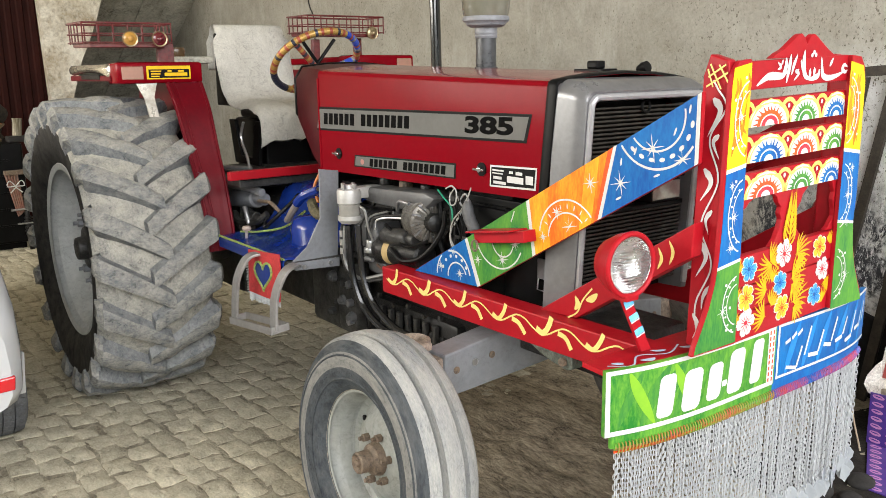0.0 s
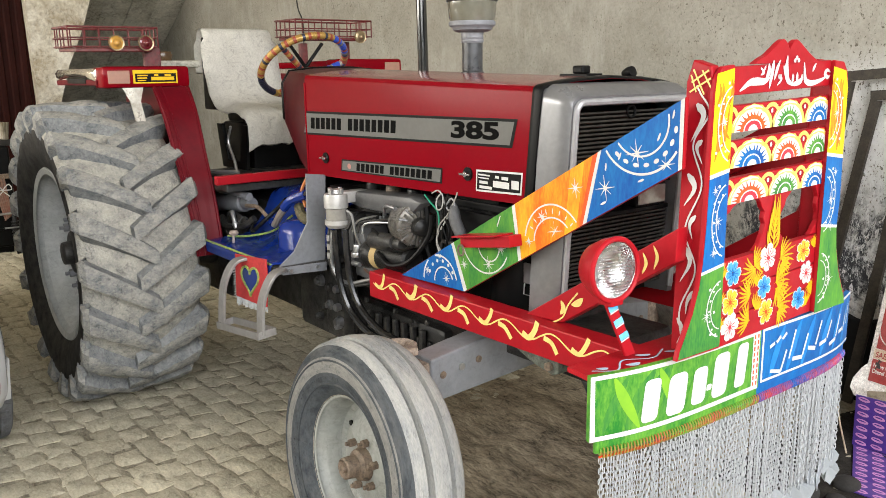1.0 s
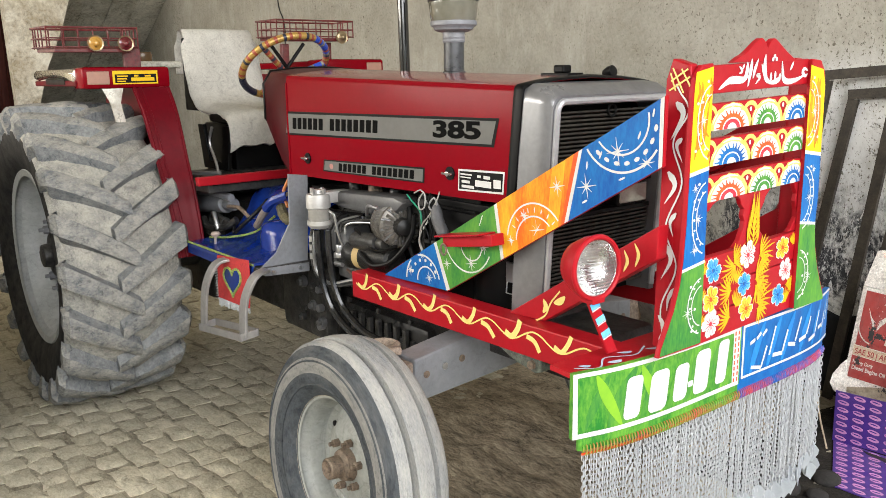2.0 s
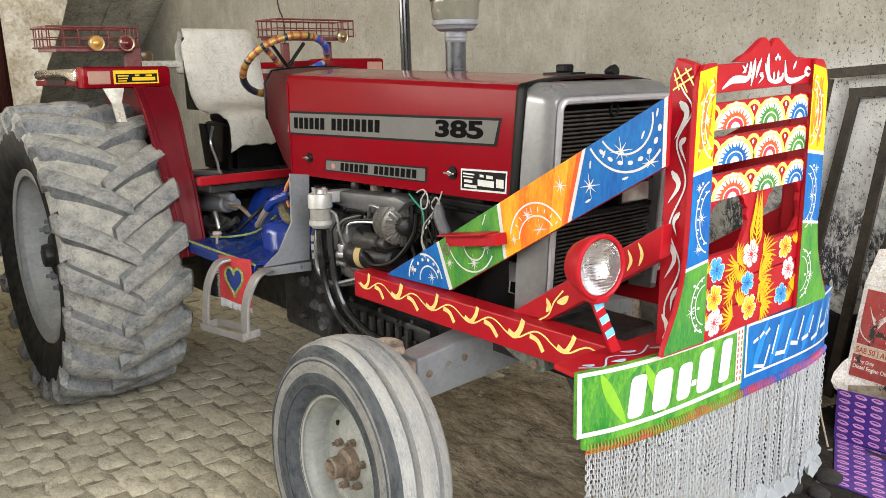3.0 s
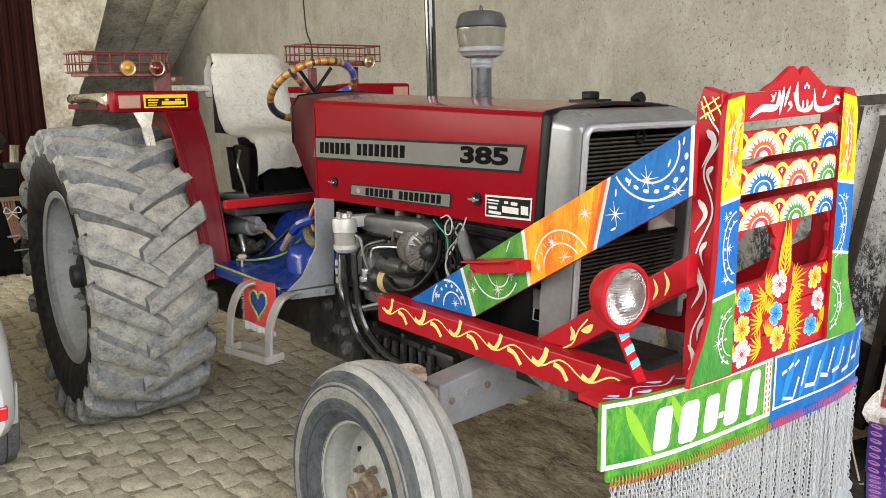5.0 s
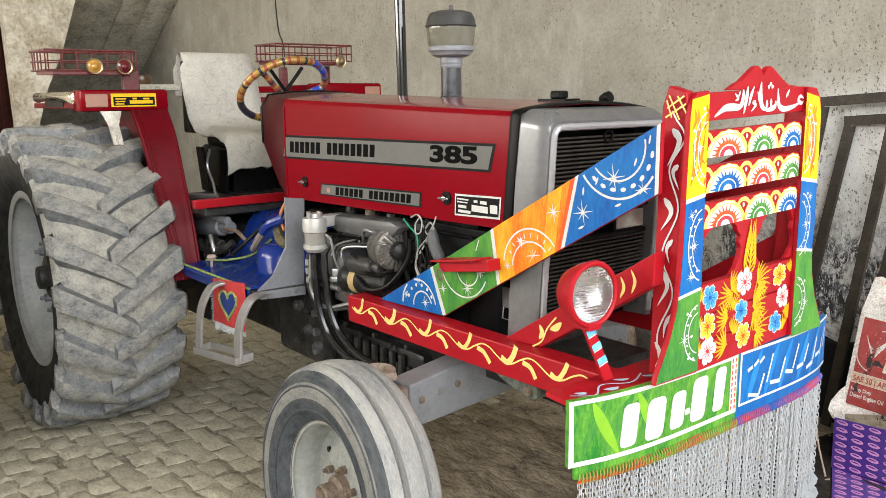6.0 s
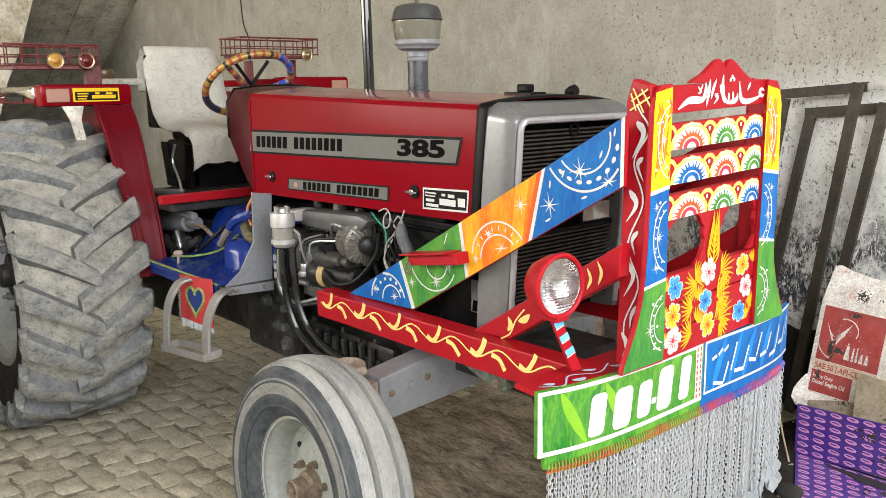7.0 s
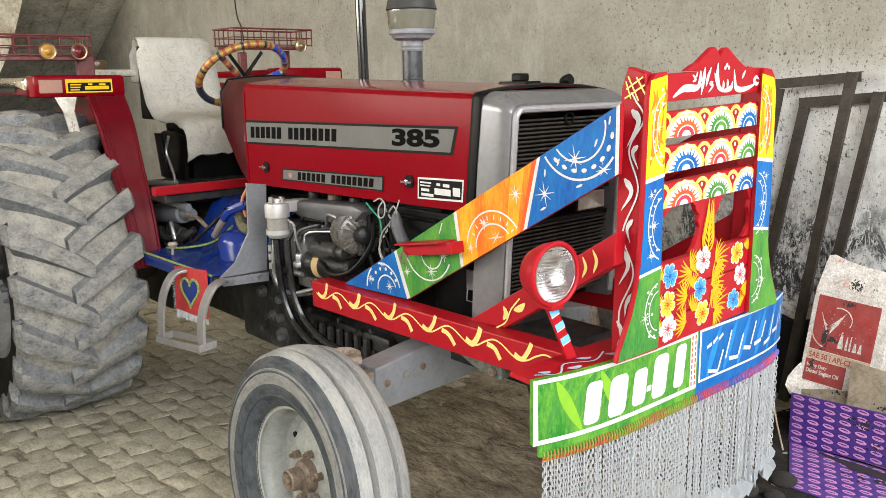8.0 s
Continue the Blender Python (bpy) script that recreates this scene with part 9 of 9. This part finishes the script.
# ---- the far end of the shed ----
bm = BM()
box(bm, (-4.75, -1.55, 0.06), (-4.1, -0.50, 0.98), 0.02)
trunk = tagged(part("machine_cabinet", bm, BLACK), "black greasy steel machine cabinet near the door", "cabinet")
bm = BM()
box(bm, (-4.70, -1.50, 0.0), (-4.15, -0.55, 0.062))
part("base", bm, BLACK, trunk)
for i in range(5):
    bm = BM()
    box(bm, (-4.105, -1.40, 0.22 + i * 0.15), (-4.090, -0.62, 0.235 + i * 0.15), 0.003)
    part("rib", bm, BLACK, trunk)
lamp = thing("work_lamp", "brass work lamp with an orange glow standing on the cabinet", "lamp", at=(-4.3, -0.70, 0.985))
bm = BM()
lathe(bm, [(0, 0), (0.07, 0), (0.075, 0.02), (0.03, 0.05), (0.03, 0.09), (0.10, 0.14), (0.115, 0.16), (0.105, 0.162), (0.0, 0.13)], 28)
part("lamp_bowl", bm, BRASS, lamp, smooth=True)
bm = BM()
lathe(bm, [(0, 0.135), (0.06, 0.142), (0.095, 0.160)], 24)
part("amber_disc", bm, mat("amber_disc", (0.7, 0.25, 0.02), (0.6, 0.2, 0.02), 0.3), lamp, smooth=True)
TIN = mat("dull_streaked_tin", (0.46, 0.42, 0.33), (0.12, 0.10, 0.06), 0.4, metal=0.3, scale=14, stretch=(3, 3, 0.2), spread=0.3)
bm = BM()
lathe(bm, [(0, 0), (0.038, 0), (0.040, 0.006), (0.039, 0.012), (0.041, 0.15), (0.043, 0.155), (0.040, 0.158), (0.037, 0.15), (0.036, 0.012), (0, 0.012)], 20)
tagged(part("tin_can", bm, TIN, m=Matrix.Translation((-4.2, -0.515, 1.037)) @ Matrix.Rotation(radians(-6), 4, 'X'), smooth=True), "dull streaked open tin can on the cabinet", "tin can")
bm = BM()
box(bm, (-4.30, -0.60, 0.982), (-4.12, -0.42, 1.034), 0.01)
tagged(part("wooden_block", bm, mat("dark_greasy_wood", (0.02, 0.017, 0.014), (0.010, 0.009, 0.008), 0.8, scale=12)), "dark greasy wooden block under the tin can", "block")
# lumpy sacking heaped high against the door
bm = BM()
rows = []
for i in range(26):
    u = i / 25
    z = 0.985 + 0.78 * u
    wide = (0.40 - 0.20 * u + 0.10 * math.exp(-((u - 0.32) / 0.14) ** 2)) * (1 - max(0.0, (u - 0.86) / 0.14) ** 2 * 0.9)
    ring = []
    for j in range(36):
        t = 2 * math.pi * j / 36
        k = 1 + 0.22 * noise.noise(V((2.2 * math.cos(t), 2.2 * math.sin(t), z * 5))) + 0.09 * noise.noise(V((6 * math.cos(t), 6 * math.sin(t), z * 16)))
        ring.append((-4.62 + 0.20 * k * math.cos(t) * (1 - 0.4 * u), -0.955 + wide * k * math.sin(t), z))
    rows.append(ring)
loft(bm, rows)
tagged(part("sack", bm, mat("dark_sacking", (0.050, 0.040, 0.028), (0.012, 0.011, 0.010), 0.9, scale=7, bump=0.6, spread=0.3), smooth='all'), "tall lumpy bundle of dark sacking on the cabinet", "sack")
jack = thing("spring_jack", "upright iron jack with rusty rods tied with pale string", "jack", at=(-4.02, -0.53, 0))
bm = BM()
cyl(bm, (0, 0, 0.0), (0.0, -0.01, 0.40), 0.022, seg=12, bevel=0.003)
for i in range(6):
    cyl(bm, (0, -0.003, 0.14 + i * 0.03), (0, -0.003, 0.155 + i * 0.03), 0.038, seg=12)
part("post", bm, DARK_IRON, jack, smooth=True)
bm = BM()
for i in range(5):
    cyl(bm, (0.0, -0.03 - 0.012 * i, 0.36 - i * 0.01), (0.0, -0.06 - 0.022 * i, 0.74 - i * 0.01), 0.010, seg=8)
part("rod", bm, mat("pale_red_rod", (0.24, 0.18, 0.14), (0.22, 0.055, 0.03), 0.5, scale=12), jack)
bm = BM()
box(bm, (-0.03, -0.16, 0.70), (0.03, 0.05, 0.74), 0.006)
part("head", bm, RUST, jack)
bm = BM()
for a in (-1, 1):
    tube(bm, curve([(0.03, -0.08, 0.60), (0.04, -0.08 + a * 0.05, 0.65), (0.04, -0.08 + a * 0.07, 0.60), (0.03, -0.08, 0.595), (0.04, -0.08 + a * 0.05, 0.54)], 16), 0.005, 6)
part("string_bow", bm, WHITE_PAINT, jack, "pale string bow")
bm = BM()
cyl(bm, (0.02, -0.14, 0.38), (0.02, 0.06, 0.385), 0.010, seg=8)
part("cross_pin", bm, STEEL, jack)
bm = BM()
cyl(bm, (0.02, -0.10, 0.25), (0.02, 0.05, 0.25), 0.008, seg=8)
part("cross_pin", bm, STEEL, jack)

# ---- white car at the edge ----
CAR_WHITE = mat("white_car_paint", (0.55, 0.56, 0.57), (0.50, 0.51, 0.52), 0.2, scale=2, coat=0.5, dust=0.08)
car = thing("car", "white hatchback car with red rear reflector, parked beside the tractor", "car", at=(-0.8, -2.215, 0))
CMi = Matrix.Translation((0.8, 2.25, 0))
prof = [(0.355, 0.71), (0.38, 0.745), (0.45, 0.77), (0.62, 0.775), (0.80, 0.765), (0.93, 0.74), (1.02, 0.68), (1.20, 0.60), (1.42, 0.52), (1.47, 0.40)]


def car_ring(x, f, zf=1.0):
    r = [(x, -2.25 + w * f, 0.30 + (z - 0.30) * zf) for z, w in prof]
    return r + [(x, -2.25 - w * f, 0.30 + (z - 0.30) * zf) for z, w in prof[::-1]]


bm = BM()
loft(bm, [car_ring(-2.75, 0.75, 0.45), car_ring(-2.65, 0.9, 0.5), car_ring(-1.9, 1.0, 0.60), car_ring(-1.4, 1.0, 0.66), car_ring(-0.9, 1.0, 1.0), car_ring(0.30, 1.0, 1.0), car_ring(0.62, 0.995, 0.95), car_ring(0.80, 0.985, 0.80), car_ring(0.91, 0.955, 0.66), car_ring(0.95, 0.90, 0.60)])
part("body", bm, CAR_WHITE, car, m=CMi, smooth=True)
bm = BM()
prism(bm, [(0.87, -1.80, 0.405), (0.87, -1.546, 0.414), (0.87, -1.540, 0.468), (0.87, -1.80, 0.455)], (0.094, 0, 0), 0.006)
part("reflector", bm, mat("red_reflector", (0.65, 0.01, 0.02), (0.5, 0.01, 0.015), 0.2, coat=0.6), car, "red rear bumper reflector", m=CMi)
bm = BM()
prism(bm, [(0.58, -1.50, 0.265), (0.60, -1.462, 0.275), (0.66, -1.459, 0.47), (0.655, -1.468, 0.475)], (0.03, 0, 0), 0.006)
part("mud_flap", bm, CAR_WHITE, car, "white mud flap", m=CMi)
CAR_TYRE = mat("grey_car_tyre", (0.13, 0.137, 0.148), (0.075, 0.078, 0.083), 0.8, scale=20, dust=0.25, crease=0.3)
for x in (-1.85, 0.29):
    for side in (-1, 1):
        hub_m = Matrix.Translation((x, -2.25 + side * 0.698, 0.302)) @ TO_LEFT
        bm = BM()
        lathe(bm, [(0.17, 0.085), (0.20, 0.10), (0.27, 0.104), (0.288, 0.090), (0.292, 0.045), (0.292, -0.045), (0.288, -0.09), (0.27, -0.104), (0.2, -0.1), (0.17, -0.085)], 48, hub_m)
        w = part("car_wheel", bm, CAR_TYRE, car, "dusty grey car tyre with worn tread", m=CMi, smooth=True)
        # tread: four ribs cut into blocks by slanting sipes
        bm = BM()
        for lane in range(4):
            a0, a1 = -0.094 + lane * 0.048, -0.094 + lane * 0.048 + 0.042
            for k in range(46):
                t0 = 2 * math.pi * (k + 0.13 * lane) / 46
                quad = []
                for a, t in ((a0, t0), (a1, t0 + 0.03), (a1, t0 + 0.158), (a0, t0 + 0.128)):
                    top = 0.302 - 0.55 * max(0.0, abs(a) - 0.06) ** 1.2
                    quad.append([hub_m @ V((r * math.cos(t), r * math.sin(t), a)) for r in (0.284, top)])
                vs = [[bm.verts.new(p) for p in pq] for pq in quad]
                bm.faces.new([v[1] for v in vs])
                for e in range(4):
                    n_ = (e + 1) % 4
                    bm.faces.new((vs[e][0], vs[n_][0], vs[n_][1], vs[e][1]))
        bmesh.ops.recalc_face_normals(bm, faces=bm.faces[:])
        tread = part("tread", bm, CAR_TYRE, w, m=Matrix.Identity(4))
        tread["kind"] = "stuff"
        bm = BM()
        cyl(bm, (x, -2.25 + side * 0.62, 0.302), (x, -2.25 + side * 0.755, 0.302), 0.175, seg=32, bevel=0.01)
        part("rim", bm, SILVER, w, smooth=True)

# ---- mud trodden over the brick floor ----
NX, NY = 480, 280
mv, mf = [], []
for i in range(NX + 1):
    for j in range(NY + 1):
        x, y = -5.38 + 9.8 * i / NX, -3.7 + 5.64 * j / NY
        h = 0.0045 * noise.noise(V((x * 2.2, y * 2.2, 0))) + 0.0035 * noise.noise(V((x * 7, y * 11, 4))) + 0.002 * noise.noise(V((x * 19, y * 30, 9)))
        e = min(x + 5.38, 4.42 - x, y + 3.7, 1.94 - y)
        bury = max(0.0, min(1.0, (x - 1.05) / 0.5)) * max(0.0, min(1.0, (y + 0.4) / 0.35)) * max(0.0, min(1.0, (2.7 - x) / 0.3))
        lump = 0.010 * noise.noise(V((x * 5, y * 6, 7))) + 0.006 * noise.noise(V((x * 14, y * 17, 3))) + 0.003 * noise.noise(V((x * 30, y * 36, 5))) + 0.016 * (0.28 - abs(noise.noise(V((x * 3.2 + y * 2.2, y * 9 - x * 4, 3))))) + 0.008 * (0.25 - abs(noise.noise(V((x * 9 + y * 5, y * 22 - x * 9, 8)))))
        mv.append((x, y, min(0.001 + 0.030 * bury, -0.0062 + 1.15 * h + bury * (0.022 + lump)) if e > 0.02 else -0.025))
for i in range(NX):
    for j in range(NY):
        a = i * (NY + 1) + j
        mf.append((a, a + NY + 1, a + NY + 2, a + 1))
me = bpy.data.meshes.new("mud")
me.from_pydata(mv, [], mf)
me.shade_smooth()
me.materials.append(EARTH)
# browner mud, toned darker to stand in for the shade under the tractor
me.materials.append(mat("shaded_brown_mud", (0.50, 0.415, 0.295), (0.19, 0.155, 0.108), 0.85, scale=5, fine=26, bump=1.0, world=True, spread=0.34, spec=0.15, depth=0.03, grit=0.5, crease=0.75, stretch=(1, 2.2, 1)))
for p in me.polygons:
    c = p.center
    k = 0.30 * noise.noise(V((c.x * 3, c.y * 3, 6))) + 0.14 * noise.noise(V((c.x * 11, c.y * 11, 2)))
    p.material_index = 1 if ((c.x - 1.90) / 1.22) ** 2 + ((c.y - 0.55) / 0.95) ** 2 + k < 1.0 else 0
mud = new("mud", me)
mud.parent = ground
tagged(mud, "dry mud trodden over the floor bricks", kind="stuff")

# ---- brick floor: worn flat bricks in courses along the shed ----
BL, BW, GAP = 0.150, 0.110, 0.005
variants = []
for k in range(10):
    r = random.Random(40 + k)
    bm = BM()
    nx, ny = 3, 3
    ring = [(i, 0) for i in range(nx)] + [(nx, j) for j in range(ny)] + [(i, ny) for i in range(nx, 0, -1)] + [(0, j) for j in range(ny, 0, -1)]
    pts = [V(((i / nx - 0.5) * (BL - GAP) + r.uniform(-1, 1) * 0.011, (j / ny - 0.5) * (BW - GAP) + r.uniform(-1, 1) * 0.010, 0)) for i, j in ring]
    mid = bm.verts.new((r.uniform(-1, 1) * 0.02, r.uniform(-1, 1) * 0.015, r.uniform(0.001, 0.004)))
    crown = [bm.verts.new((p.x * 0.74, p.y * 0.72, r.uniform(0.0, 0.003))) for p in pts]
    top = [bm.verts.new(p + V((0, 0, r.uniform(-0.006, -0.0025)))) for p in pts]
    low = [bm.verts.new((p.x * 0.95, p.y * 0.93, -0.03)) for p in pts]
    for a in range(len(pts)):
        b = (a + 1) % len(pts)
        bm.faces.new((mid, crown[a], crown[b]))
        bm.faces.new((crown[a], top[a], top[b], crown[b]))
        bm.faces.new((top[a], low[a], low[b], top[b]))
    me = bpy.data.meshes.new("floor_brick")
    bm.to_mesh(me)
    bm.free()
    me.shade_smooth()
    me.set_sharp_from_angle(angle=radians(40))
    me.materials.append(TILE)
    variants.append(me)
fr = random.Random(9)
TURN = radians(1.5)
near, rest_v, rest_f = [], [], []
for j in range(-34, 23):
    for i in range(-41, 29):
        c = V(((i + 0.5 * (j % 2) + fr.uniform(-0.10, 0.10)) * BL, (j + fr.uniform(-0.07, 0.07)) * BW, 0))
        x, y = 0.5 + c.x * math.cos(TURN) - c.y * math.sin(TURN), c.x * math.sin(TURN) + c.y * math.cos(TURN) - 0.3
        if not (-5.3 < x < 4.4 and -3.6 < y < 1.9):
            continue
        m = Matrix.Translation((x + fr.gauss(0, 0.006), y + fr.gauss(0, 0.006), fr.uniform(-0.003, 0.002))) @ Matrix.Rotation(TURN + fr.gauss(0, 0.08) + math.pi * fr.randint(0, 1), 4, 'Z') @ Matrix.Rotation(fr.gauss(0, 0.020), 4, 'X') @ Matrix.Rotation(fr.gauss(0, 0.018), 4, 'Y')
        me = variants[fr.randrange(10)]
        if 0.55 < x < 2.75 and -1.75 < y < -0.35 and len(near) < 300:
            o = new("floor_brick", me)
            o.parent = ground
            o.matrix_basis = Matrix.Translation((0, 0, 0)) @ m
            near.append(o)
        else:
            n0 = len(rest_v)
            rest_v += [tuple(m @ v.co) for v in me.vertices]
            rest_f += [[n0 + q for q in p.vertices] for p in me.polygons]
me = bpy.data.meshes.new("brick_paving")
me.from_pydata(rest_v, [], rest_f)
me.shade_smooth()
me.set_sharp_from_angle(angle=radians(35))
me.materials.append(TILE)
paving = new("brick_paving", me)
paving.parent = ground
tagged(paving, "worn mud-coloured floor bricks", kind="stuff")
